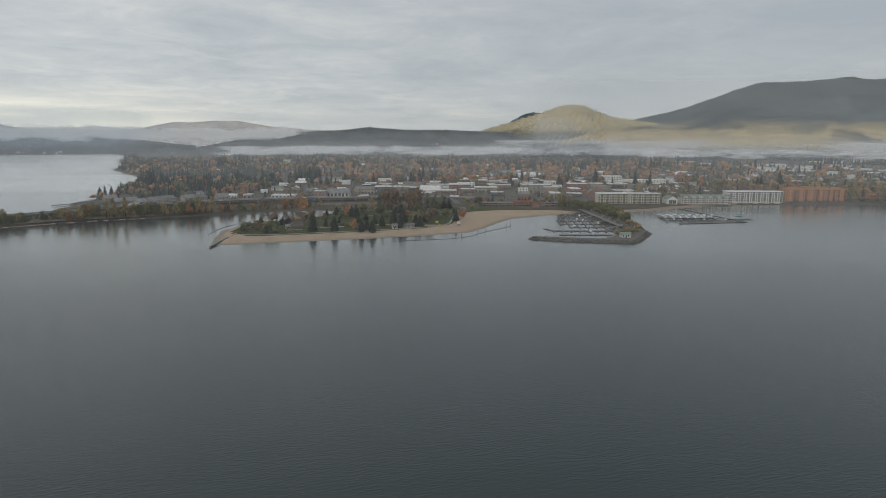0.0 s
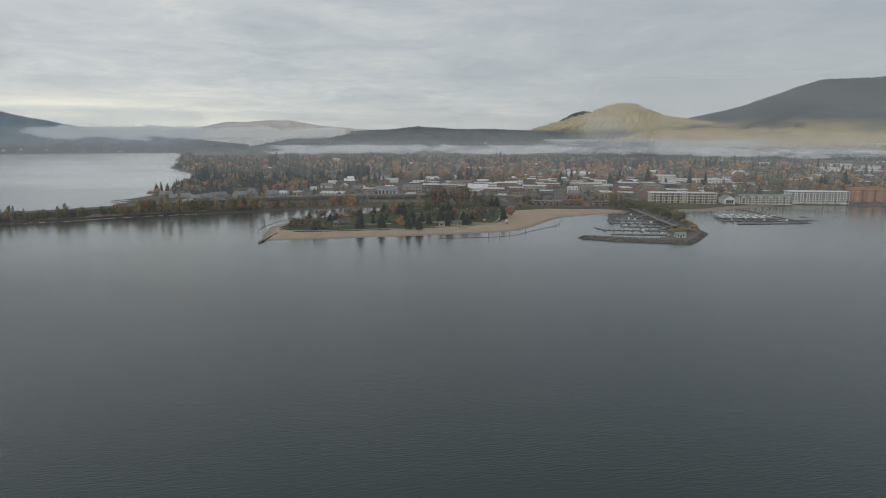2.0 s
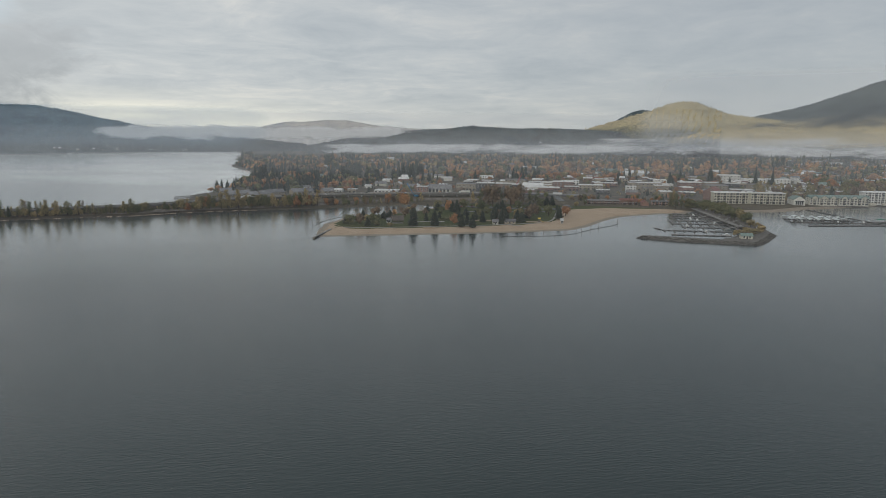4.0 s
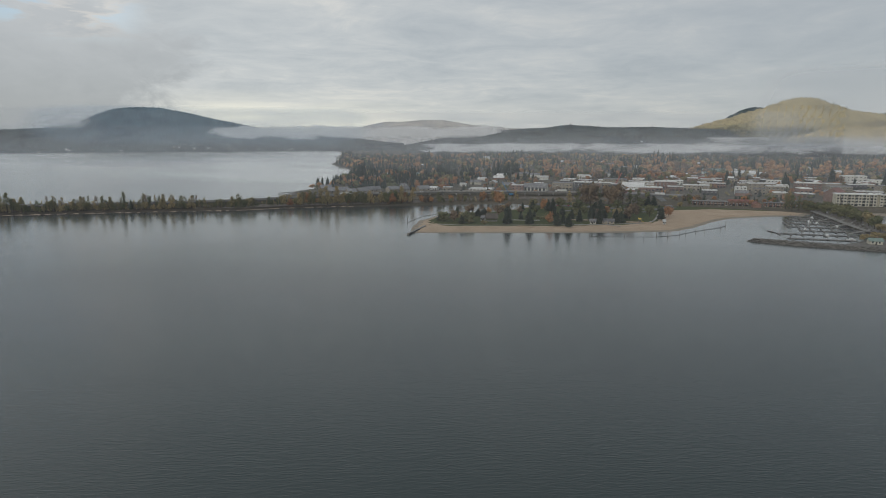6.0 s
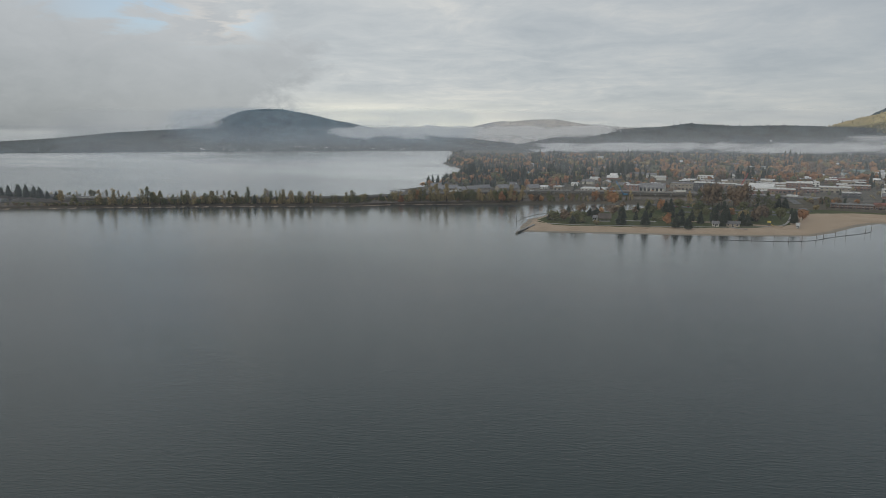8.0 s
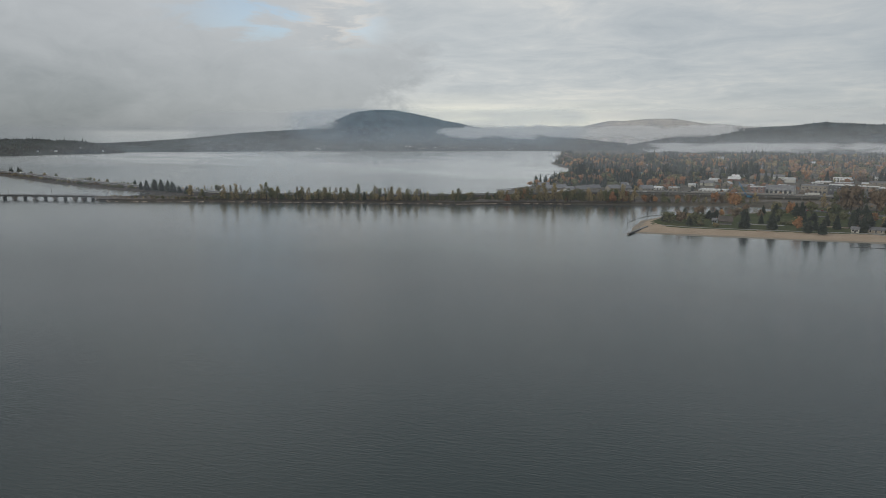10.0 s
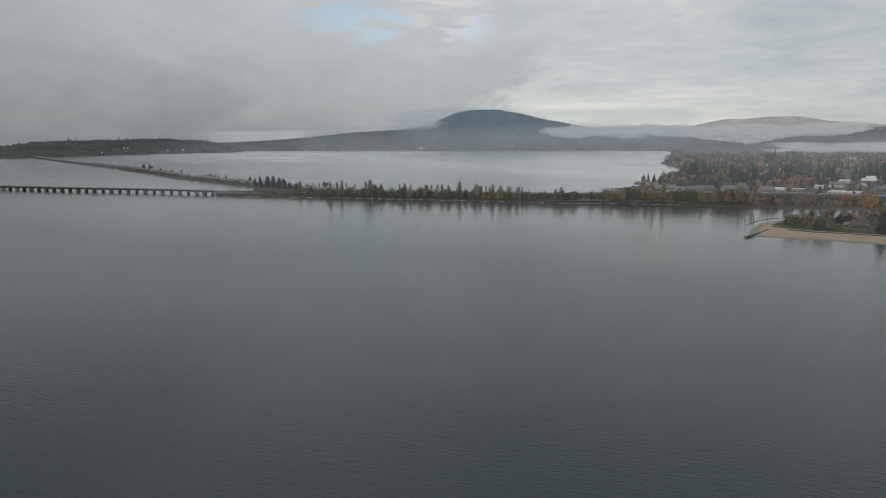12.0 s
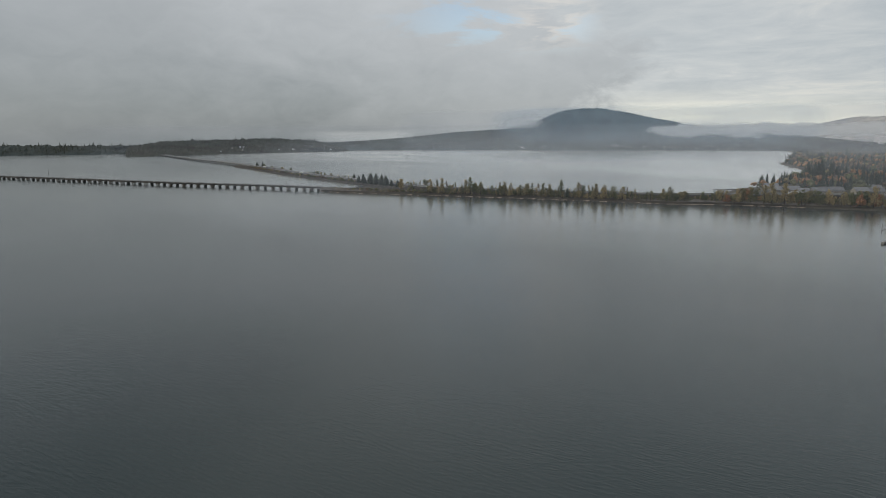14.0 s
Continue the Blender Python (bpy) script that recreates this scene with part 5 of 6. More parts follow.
# clubhouse with a white timbered gable
club = gable_house("clubhouse", 345, 962, 24, 12.0, WHITE, TEALROOF, "white-timbered lakefront clubhouse with a broad glazed gable", 90, group="lakefront buildings")
for k in range(5):
    t_ = part("gable_timber", boxes((0.35, 0.3, 6.5 - abs(k - 2) * 1.4, 0, 0, 0)), TRIM, club)
    t_.matrix_basis = pose(-12.2, -5.2 + 2.6 * k, 0.4)
part("gable_glass", boxes((0.2, 11, 5.2, -12.06, 0, 0.6)), GLASS, club)

# motel behind the beach
for x0, x1 in ((53, 100), (143, 182)):
    apartment_block("motel_wing", x0, x1, 916, 5.4, 2, int((x1 - x0) / 4.2), BRICK, GREYROOF, "low brick motel wing with a grey roof behind the beach", depth=11, kind="flat", z=2.4)
apartment_block("motel_wing", 101, 124, 918, 5.6, 2, 6, BRICK, REDROOF, "low brick motel wing with a dull red roof", depth=11, kind="gable", z=2.4)
gable_house("motel_lobby", 132, 904, 15, 7.5, BRICK, REDROOF, "brick motel lobby with a dull red gabled roof", 90, 2.4, "lakefront buildings")
gable_house("market_hall", 244, 1004, 30, 19.0, BRICK, REDROOF, "big brick hall with a sloping dull red roof", 62, group="downtown buildings")

# the bank with arches, and its neighbours
bank = gable_house("bank_building", -174, 1049, 38, 13.0, CREAM, GREYROOF, "cream bank building with tall arched windows and a grey metal roof", group="downtown buildings")
for k in range(6):
    ab = bmesh.new()
    box(ab, 3.2, 0.3, 4.2, pose(0, 0, 0))
    bmesh.ops.create_cone(ab, cap_ends=True, segments=16, radius1=1.6, radius2=1.6, depth=0.3, matrix=pose(0, 0, 4.2, 90))
    o = part("arched_window", ab, GLASS, bank)
    o.matrix_basis = pose(-15 + 6 * k, -11.9, 1.4)

LOOKS = {
    "flat_white": (WHITE, MEMBRANE, "plain white windowless-looking downtown block with a flat roof"), "brick_flat": (BRICK, MEMBRANE, "red brick downtown block with a pale flat roof"),
    "shop_flat": (TAN, MEMBRANE, "tan downtown shop building with a white flat roof"), "tan_flat": (TAN, GREYROOF, "tan downtown building with a grey flat roof"),
    "white_flat": (WHITE, MEMBRANE, "long white commercial building with a white flat roof"), "dark_flat": (DARKWALL, MEMBRANE, "dark modern downtown building with large windows"),
    "long_white": (WHITE, MEMBRANE, "long low white shed behind the viaduct")}
TOWN = {
    "flat_white": [(139, 1108, 16, 12.9)],
    "brick_flat": [(30, 1186, 37, 13.7), (118, 1231, 25, 8.8), (252, 1198, 37, 15.2), (-200, 1034, 18, 13.0), (-88, 1154, 19, 10.3)],
    "shop_flat": [(78, 1164, 42, 9.3), (177, 1169, 42, 15), (194, 1146, 24, 12.3), (0, 1184, 21, 7.4), (-315, 1024, 14, 6.7), (-68, 1862, 27, 8.3), (1051, 1862, 86, 11.3), (314, 1452, 17, 9.2), (88, 1438, 21, 8.9)],
    "tan_flat": [(-138, 1116, 34, 12.0), (166, 1110, 17, 9.9), (289, 1162, 32, 12.7), (368, 1204, 31, 12.2), (-57, 1221, 40, 14.1), (-18, 1296, 19, 9.2)],
    "white_flat": [(376, 1420, 41, 16.9), (420, 1404, 44, 9.0), (462, 1388, 42, 10.3), (18, 1030, 14, 4.6), (-578, 2380, 34, 15.2), (-35, 1896, 28, 8.4), (1204, 2322, 104, 14), (1212, 2192, 111, 13), (1578, 2618, 148, 15), (1812, 2766, 158, 16)],
    "dark_flat": [(-103, 1096, 29, 16.0)], "long_white": [(-260, 1030, 38, 4.7)]}
TOWN["white_flat"] += [(1110, 1810, 67, 11), (1036, 1604, 40, 10), (990, 1920, 88, 9.5), (314, 1575, 29, 8.5), (1340, 2050, 60, 9), (1450, 2330, 70, 10)]
for look_name, rows_ in TOWN.items():
    wall_m, roof_m, text = LOOKS[look_name]
    for x, y, wd, h in rows_:
        h *= 0.55 if y > 1780 and x > 900 else 0.85
        flat_building("warehouse" if y > 1500 and wd > 60 else "town_building", x, y, wd, h, wall_m, roof_m, text, float(RNG.uniform(-4, 4)))
for x, y, wd, h, mat_, text in [(150, 1657, 51, 13.3, TEALROOF, "long house with a weathered green roof in town"), (186, 1588, 21, 12, MEMBRANE, ""), (218, 1614, 29, 12, MEMBRANE, ""), (-23, 1160, 36, 10.5, MEMBRANE, ""), (-341, 1032, 14, 5.8, MEMBRANE, ""),
                                (-314, 1119, 12, 6.2, MEMBRANE, ""), (-236, 1416, 20, 8.9, GREYROOF, ""), (-258, 2134, 27, 11.4, MEMBRANE, ""), (624, 1692, 23, 9.6, MEMBRANE, ""), (534, 1506, 16, 9.9, GREYROOF, ""), (56, 1454, 19, 7.7, MEMBRANE, "")]:
    gable_house("house", x, y, wd, h, WHITE, mat_, text or "white gabled house standing among autumn trees", float(RNG.uniform(-12, 12)))
# grey-roofed condominiums by the old pier
for x, y, wd, h, turn in [(-478, 928, 15, 7.5, 50), (-461, 936, 17, 8.5, 50), (-440, 922, 14, 7.5, 50), (-427, 934, 16, 8.5, 50), (-424, 968, 26, 8.0, 50), (-394, 980, 17, 8.5, 50), (-382, 996, 18, 8, 50), (-514, 980, 18, 7.5, 40), (-352, 1010, 18, 8, 40)]:
    gable_house("condominium", x, y - 6, wd, h, TAN, GREYROOF, "tan condominium with broad grey shingle roofs by the lake", turn, 3.4, "lakeside condominiums", 15.0)
gable_house("house", -562, 1130, 14, 7.6, WHITE, GREYROOF, "white shore house by the lake", 30)
# small shops fill the blocks between
placed = 0
while placed < 72:
    x, y = float(RNG.uniform(-150, 500)), float(RNG.uniform(1060, 1460))
    if any(abs(x - bx) < bw + 7 and abs(y - by) < bd + 9 for bx, by, bw, bd, _ in BUILT):
        continue
    key = ("brick_flat", "shop_flat", "tan_flat", "brick_flat", "dark_flat", "dark_flat", "brick_flat", "white_flat")[int(RNG.integers(8))]
    wall_m, roof_m, text = LOOKS[key]
    flat_building("town_building", x, y, float(RNG.uniform(11, 28)), float(RNG.uniform(4.2, 7.5)), wall_m, roof_m, text.replace("long ", "small "), float(RNG.uniform(-4, 4)), float(RNG.uniform(14, 30)))
    placed += 1
# low sheds and stores of the industrial quarter behind the lakefront
placed = 0
while placed < 50:
    r_, a_ = float(RNG.uniform(1620, 2750)), radians(float(RNG.uniform(19, 38)))
    x, y = r_ * math.sin(a_), r_ * math.cos(a_)
    if any(abs(x - bx) < bw + 10 and abs(y - by) < bd + 14 for bx, by, bw, bd, _ in BUILT):
        continue
    roof_m = (MEMBRANE, TEALROOF, MEMBRANE, GREYROOF, MEMBRANE)[int(RNG.integers(5))]
    wall_m = (WHITE, TAN, WHITE, DARKWALL)[int(RNG.integers(4))]
    tone_ = {WHITE: "white", TAN: "tan", DARKWALL: "dark"}[wall_m]
    roof_t = {GREYROOF: "grey", MEMBRANE: "pale", TEALROOF: "green"}[roof_m]
    flat_building("warehouse", x, y, float(RNG.uniform(18, 70)), float(RNG.uniform(4.5, 8.0)), wall_m, roof_m, f"low {tone_} warehouse with a {roof_t} roof on the plain", float(RNG.uniform(-8, 8)))
    placed += 1
# scattered houses
placed = 0
while placed < 98:
    r_, a_ = float(RNG.uniform(1080, 2350)), radians(float(RNG.uniform(-24, 33)))
    x, y = r_ * math.sin(a_), r_ * math.cos(a_)
    if inside(TOWN_EDGE, np.array([x]), np.array([y]))[0] < 45 or any(abs(x - bx) < bw + 9 and abs(y - by) < bd + 12 for bx, by, bw, bd, _ in BUILT):
        continue
    wall_m = (WHITE, TAN, WHITE, CREAM, BRICK)[int(RNG.integers(5))]
    roof_m = (GREYROOF, MEMBRANE, GREYROOF, MEMBRANE, REDROOF, TEALROOF)[int(RNG.integers(6))]
    tone_ = {WHITE: "white", TAN: "tan", CREAM: "cream", BRICK: "brick"}[wall_m]
    roof_t = {GREYROOF: "grey", MEMBRANE: "pale", REDROOF: "dull red", TEALROOF: "green"}[roof_m]
    gable_house("house", x, y, float(RNG.uniform(11, 22)), float(RNG.uniform(6, 9.5)), wall_m, roof_m, f"{tone_} house with a {roof_t} roof among autumn trees", float(RNG.choice([0, 90, 180])) + float(RNG.uniform(-5, 5)))
    placed += 1

# ---- breakwater, docks and boats ----
MOLE_EDGE = [(86, 632), (120, 618), (160, 611), (187, 607), (200, 628), (222, 672), (223, 699), (228, 740), (234, 800), (240, 862), (228, 915), (182, 912), (194, 862), (206, 800), (203, 740), (201, 700), (188, 668), (170, 640), (158, 628), (90, 642)]
tagged(terrain("breakwater", MOLE_EDGE, 0.55, 2.4, ROCK, [(80, 250, 600, 920, 3)], 0.3, wobble=0.6), "rocky breakwater mound that shelters the marina", "breakwater", kind="structure")


def stone_shape(seed):
    g = np.random.default_rng(seed)
    bm = bmesh.new()
    bmesh.ops.create_icosphere(bm, subdivisions=1, radius=0.5)
    for v in bm.verts:
        v.co *= g.uniform(0.7, 1.2)
        v.co.z *= 0.7
    v = np.array([list(q.co) for q in bm.verts])
    bm.verts.index_update()
    t = np.array([[q.index for q in f_.verts] for f_ in bm.faces])
    bm.free()
    return v, t


STONES = [stone_shape(i) for i in range(6)]
spots = []
ring = [(*p, 0) for p in MOLE_EDGE[:11]] + [(*p, 0) for p in MOLE_EDGE[14:]] + [(86, 632, 0)]
for p, turn in along(ring, 0.8):
    for k in range(2):
        o = float(RNG.uniform(-1.0, 4.5))
        s = float(RNG.uniform(0.9, 2.1))
        nx, ny = -math.sin(radians(turn)), math.cos(radians(turn))
        d = inside(MOLE_EDGE, np.array([p.x + nx * o]), np.array([p.y + ny * o]))[0]
        spots.append((p.x + nx * o, p.y + ny * o, max(-0.2, min(2.3, d * 0.55)), s, s * 1.3))
thicket("riprap", spots, STONES, ROCK, "tumbled grey rocks along the breakwater")
spots = []
for p, turn in along([(-300, 815, 0), (-341, 791, 0), (-397, 761, 0), (-446, 729, 0), (-484, 692, 0), (-593, 633, 0), (-726, 552, 0), (-796, 504, 0), (-872, 454, 0), (-918, 440, 0)], 1.6):
    s = float(RNG.uniform(0.5, 1.3))
    spots.append((p.x + float(RNG.uniform(-1, 1)), p.y + float(RNG.uniform(-0.5, 2.0)), float(RNG.uniform(-0.1, 0.4)), s, s * 1.4))
for p, turn in along([(530, 982, 0), (620, 978, 0), (690, 988, 0)], 1.2):
    s = float(RNG.uniform(0.8, 1.8))
    spots.append((p.x, p.y + float(RNG.uniform(0, 6)), float(RNG.uniform(0, 1.0)), s, s * 1.4))
thicket("shore_rocks", spots, STONES, ROCK, "small rocks along the waterline")

DECK = material("grey_dock_planks", (0.115, 0.11, 0.105), (0.21, 0.20, 0.19), 0.4, 0.85, 0.15, 3.0, spread=0.3)
PALEDECK = material("pale_deck_planks", (0.20, 0.195, 0.185), (0.33, 0.32, 0.30), 0.4, 0.85, 0.15, 3.0, spread=0.2)
PILE_ME = plain_mesh("pile", rod(bmesh.new(), 0.22, 5.2, pose(0, 0, -2), 0.18, 7), TIMBER)
FINGER_ME = plain_mesh("finger_pier", boxes((1.3, 8.5, 0.32, 0, -4.25, 0.3), (0.9, 8.0, 0.35, 0, -4.2, -0.05), bevel=0.03), DECK)
HULL = material("white_gelcoat", (0.62, 0.63, 0.63), (0.74, 0.75, 0.75), 0.5, 0.25, 0.0, None, 0.5, spread=0.2, local=True)


def dock(x0, y0, x1, y1, fingers, label, wide=2.4, step=9.5, shift=0.0):
    """A floating dock: a walkway on floats, finger piers to one side or both, and piles."""
    a, b = Vector((x0, y0, 0)), Vector((x1, y1, 0))
    length, turn = (b - a).length, math.degrees(math.atan2(y1 - y0, x1 - x0))
    thing = empty("floating_dock", pose(x0, y0, 0, 0, 0, turn))
    tagged(thing, label, "dock", "marina docks")
    part("walkway", boxes((length, wide, 0.35, length / 2, 0, 0.32), bevel=0.04), DECK, thing)
    part("float", boxes(*[(2.6, wide * 0.8, 0.6, 1.6 + 5.2 * k, 0, -0.28) for k in range(int(length / 5.2))]), STEEL, thing)
    for k in range(int(length / step)):
        px_ = 2 + k * step + shift
        if "d" in fingers:
            share("finger_pier", FINGER_ME, thing, pose(px_, -wide / 2, 0))
        if "u" in fingers:
            share("finger_pier", FINGER_ME, thing, pose(px_, wide / 2, 0, 0, 0, 180))
        if k % 2 == 0:
            share("pile", PILE_ME, thing, pose(px_ + 1, wide / 2 + 0.3, 0))
    return thing


GREY_DOCK = "grey timber floating dock with finger piers, mostly empty"
for x0, y0, x1, y1, f_ in ((118, 690, 186, 690, "d"), (143, 718, 196, 718, "ud"), (136, 745, 198, 745, "ud"), (138, 772, 200, 772, "ud"), (146, 800, 198, 799, "ud"), (152, 822, 198, 822, "d"), (156, 842, 192, 840, "d")):
    dock(x0, y0, x1, y1, f_, GREY_DOCK)
dock(122, 660, 178, 660, "", "dark plain floating breakwater dock in the marina", 3.4)
dock(192, 884, 196, 690, "", "long grey timber walkway dock beside the breakwater", 2.6)
dock(186, 850, 200, 690, "", "grey timber service dock beside the breakwater", 2.0)
dock(118, 696, 113, 706, "", "short angled grey dock end", 2.0)
# covered slips of the east dock
dock(282, 753, 371, 772, "", "dark floating breakwater dock of the apartments", 5.0)
dock(342, 925, 366, 776, "", "long narrow gangway dock from the shore", 2.4)
dock(276, 812, 356, 806, "ud", "grey floating dock lined with boat canopies", 2.4, 9.5)
dock(274, 783, 360, 784, "u", "grey floating dock lined with boat canopies", 2.4, 9.5)
CANVAS = material("grey_canopy_canvas", (0.42, 0.46, 0.46), (0.58, 0.62, 0.61), 0.3, 0.8, 0.05, None, spread=0.5)
GREENCAN = material("green_canopy_canvas", (0.04, 0.13, 0.10), (0.06, 0.18, 0.13), 0.3, 0.8, 0.05)


def canopy(x, y, wd, dp, cloth, label):
    """A boat canopy: four posts and a bowed cloth roof."""
    thing = empty("boat_canopy", pose(x, y, 0.3))
    tagged(thing, label, "canopy", "boat canopies")
    pb = plain_mesh("post", rod(bmesh.new(), 0.12, 3.0, sides=6), STEEL)
    for sx_ in (-1, 1):
        for sy_ in (-1, 1):
            share("post", pb, thing, pose(sx_ * wd * 0.46, sy_ * dp * 0.46, -0.3))
    bm = gable_prism(bmesh.new(), dp, wd, 0.9, 0.2, 3.0, 0.2)
    o = part("cover", bm, cloth, thing)
    o.matrix_basis = pose(0, 0, 0, 0, 0, 90)
    return thing


for k in range(8):
    canopy(281 + 9.4 * k, 818.5 - 0.6 * k, 6.2, 8, CANVAS, "grey canvas boat canopy over a slip")
    if k < 7:
        canopy(281 + 9.4 * k, 804.5 - 0.6 * k, 6.2, 8, CANVAS, "grey canvas boat canopy over a slip")
for k in range(6):
    canopy(279 + 9.4 * k, 790.5, 6.2, 8, CANVAS, "grey canvas boat canopy over a slip")
canopy(376, 800, 10, 9, GREENCAN, "green canvas canopy at the dock's end")
dock(362, 795, 388, 798, "", "short grey dock under the green canopy", 6.0)


def boat_mesh(length, beam):
    """A motorboat hull: pointed bow, flared sides, a flat stern."""
    bm, rings = bmesh.new(), []
    for t, wd, h in ((0.0, 0.86, 0.95), (0.35, 1.0, 1.0), (0.7, 0.8, 1.1), (0.92, 0.32, 1.25), (1.0, 0.03, 1.32)):
        x = (t - 0.5) * length
        rings.append([bm.verts.new((x, s * beam / 2 * wd * q, z)) for s, q, z in ((-1, 1, h), (-1, 0.72, 0.1), (1, 0.72, 0.1), (1, 1, h))])
    for a, b in zip(rings, rings[1:]):
        for j in range(4):
            bm.faces.new((a[j], a[(j + 1) % 4], b[(j + 1) % 4], b[j]))
    bm.faces.new(rings[0])
    bm.faces.new(rings[-1])
    bmesh.ops.recalc_face_normals(bm, faces=bm.faces)
    return bm


first_boat = empty("motorboat")
part("hull", boat_mesh(8.0, 2.7), HULL, first_boat)
part("cabin", boxes((3.0, 2.0, 1.1, 0.3, 0, 0.98), (2.4, 1.7, 0.15, 0.2, 0, 2.08), bevel=0.15), HULL, first_boat)
part("windscreen", boxes((0.08, 1.7, 0.6, 1.83, 0, 1.3), (2.0, 2.04, 0.45, 0.2, 0, 1.45)), GLASS, first_boat)
part("engine", boxes((0.6, 0.6, 1.1, -4.2, 0, 0.3), bevel=0.1), STEEL, first_boat)
tagged(first_boat, "small white motorboat moored at a dock", "boat", "moored boats")
berths = [(160, 686, 90), (172, 780, 90), (167, 791, 90), (150, 726, 90), (185, 755, 90), (178, 829, 90), (301, 818, 90), (319, 817, 90), (310, 804, 90), (288, 790, 90), (326, 790, 90), (345, 815, 90), (352, 790, 90), (174, 665, 0)]
for i, (x, y, turn) in enumerate(berths):
    m = pose(x, y, -0.1, 0, 0, turn + float(RNG.uniform(-4, 4)))
    if i == 0:
        first_boat.matrix_basis = m
    else:
        copy_thing(first_boat, m)
gable_house("harbour_hut", 183, 630, 10, 4.2, CREAM, TEALROOF, "small cream harbour hut on the breakwater", 0, 2.4, "small sheds")
gable_house("shed", 213, 690, 4.5, 3.0, WHITE, GREYROOF, "small white shed on the breakwater", 0, 2.4, "small sheds")

# a broad boardwalk on piles along the inner side of the breakwater
walk_line = smooth_line([(190, 884, 3.0), (194, 820, 3.0), (197.5, 747, 3.0), (201, 712, 3.0)], 4)
boardwalk = part("boardwalk", ribbon(walk_line, [(-2.6, 0), (2.6, 0), (2.6, -0.45), (-2.6, -0.45)]), PALEDECK)
tagged(boardwalk, "broad pale grey timber boardwalk on piles beside the marina", "boardwalk")
for s_ in (-2.45, 2.45):
    part("handrail", ribbon([(p.x, p.y, p.z) for p in walk_line], [(s_ - 0.07, 1.1), (s_ + 0.07, 1.1), (s_ + 0.07, 0.95), (s_ - 0.07, 0.95)]), PALEDECK, boardwalk)
rail_post = plain_mesh("rail_post", boxes((0.12, 0.12, 0.95, 0, 0, 0)), PALEDECK)
for p, turn in along(walk_line, 6.0, 1.0):
    nx, ny = -math.sin(radians(turn)), math.cos(radians(turn))
    for s_ in (-2.45, 2.45):
        share("rail_post", rail_post, boardwalk, pose(p.x + nx * s_, p.y + ny * s_, p.z))
        share("pile", PILE_ME, boardwalk, pose(p.x + nx * s_ * 0.9, p.y + ny * s_ * 0.9, -0.6))
for x0, y0, x1, y1 in ((194, 812, 178, 800), (197, 764, 181, 754), (200, 716, 182, 704)):
    length, turn = math.hypot(x1 - x0, y1 - y0), math.degrees(math.atan2(y1 - y0, x1 - x0))
    thing = empty("ramp", pose(x0, y0, 2.8, 0, math.degrees(math.atan2(2.1, length)), turn))
    tagged(thing, "pale timber ramp from boardwalk to floating dock", "ramp", "ramps")
    part("deck", boxes((length, 2.8, 0.25, length / 2, 0, 0), bevel=0.03), PALEDECK, thing)
    for s_ in (-1.3, 1.3):
        part("handrail", boxes((length, 0.1, 0.1, length / 2, s_, 1.0), *[(0.1, 0.1, 0.75, 0.4 + k * 2.5, s_, 0.254) for k in range(int(length / 2.5))]), PALEDECK, thing)

# gangways that lead down from the breakwater
for x0, y0, x1, y1 in ((212, 768, 196, 745), (214, 800, 198, 772), (214, 830, 198, 800), (205, 880, 194, 842), (206, 728, 196, 712)):
    length, turn = math.hypot(x1 - x0, y1 - y0), math.degrees(math.atan2(y1 - y0, x1 - x0))
    thing = empty("gangway", pose(x0, y0, 2.6, 0, math.degrees(math.atan2(1.9, length)), turn))
    tagged(thing, "pale metal gangway down to the docks", "gangway", "gangways")
    part("deck", boxes((length, 1.8, 0.2, length / 2, 0, 0), bevel=0.03), CONCRETE, thing)
    for s_ in (-0.85, 0.85):
        part("handrail", boxes((length, 0.08, 0.08, length / 2, s_, 1.0), *[(0.08, 0.08, 0.8, 0.4 + k * 2.5, s_, 0.2) for k in range(int(length / 2.5))]), CONCRETE, thing)

# old pier by the condominiums, and small piers on the point
for x0, y0, x1, y1, wd in ((-563, 912, -536, 962, 3.5), (-540, 906, -503, 924, 3.0), (-1035, 1996, -1020, 2050, 6), (-850, 1694, -815, 1735, 6)):
    length, turn = math.hypot(x1 - x0, y1 - y0), math.degrees(math.atan2(y1 - y0, x1 - x0))
    thing = empty("pier", pose(x0, y0, 0, 0, 0, turn))
    tagged(thing, "dark old timber pier on piles at the lakeshore", "pier", "old piers")
    part("decking", boxes((length, wd, 0.45, length / 2, 0, 1.5), bevel=0.05), TIMBER, thing)
    part("beam", boxes((length, 0.35, 0.5, length / 2, 0, 0.996)), TIMBER, thing)
    for k in range(int(length / 5)):
        for s_ in (-1, 1):
            share("pile", PILE_ME, thing, pose(2 + 5 * k, s_ * wd * 0.42, -1.3))

# ---- beach and park ----
POSTS = [(78, 731), (72, 717), (55, 694), (46, 681), (36, 664), (30, 652), (19, 640), (9, 633), (-2, 629), (-19, 624), (-37, 619), (-50, 615)]
swim = empty("swim_line", pose(0, 0, 0))
tagged(swim, "line of piles and floats round the swimming beach", "swim barrier")
tall_pile = plain_mesh("pile", rod(bmesh.new(), 0.26, 8.0, pose(0, 0, -2.5), 0.2, 7), TIMBER)
for x, y in POSTS[:9]:
    share("pile", tall_pile, swim, pose(x, y, 0))
for x, y in POSTS[9:]:
    share("pile", PILE_ME, swim, pose(x, y, -0.8))
part("boom", ribbon([(x, y, 0.12) for x, y in POSTS], [(-0.15, 0.14), (0.15, 0.14), (0.15, -0.3), (-0.15, -0.3)]), STEEL, swim)
boom = empty("log_boom", pose(0, 0, 0))
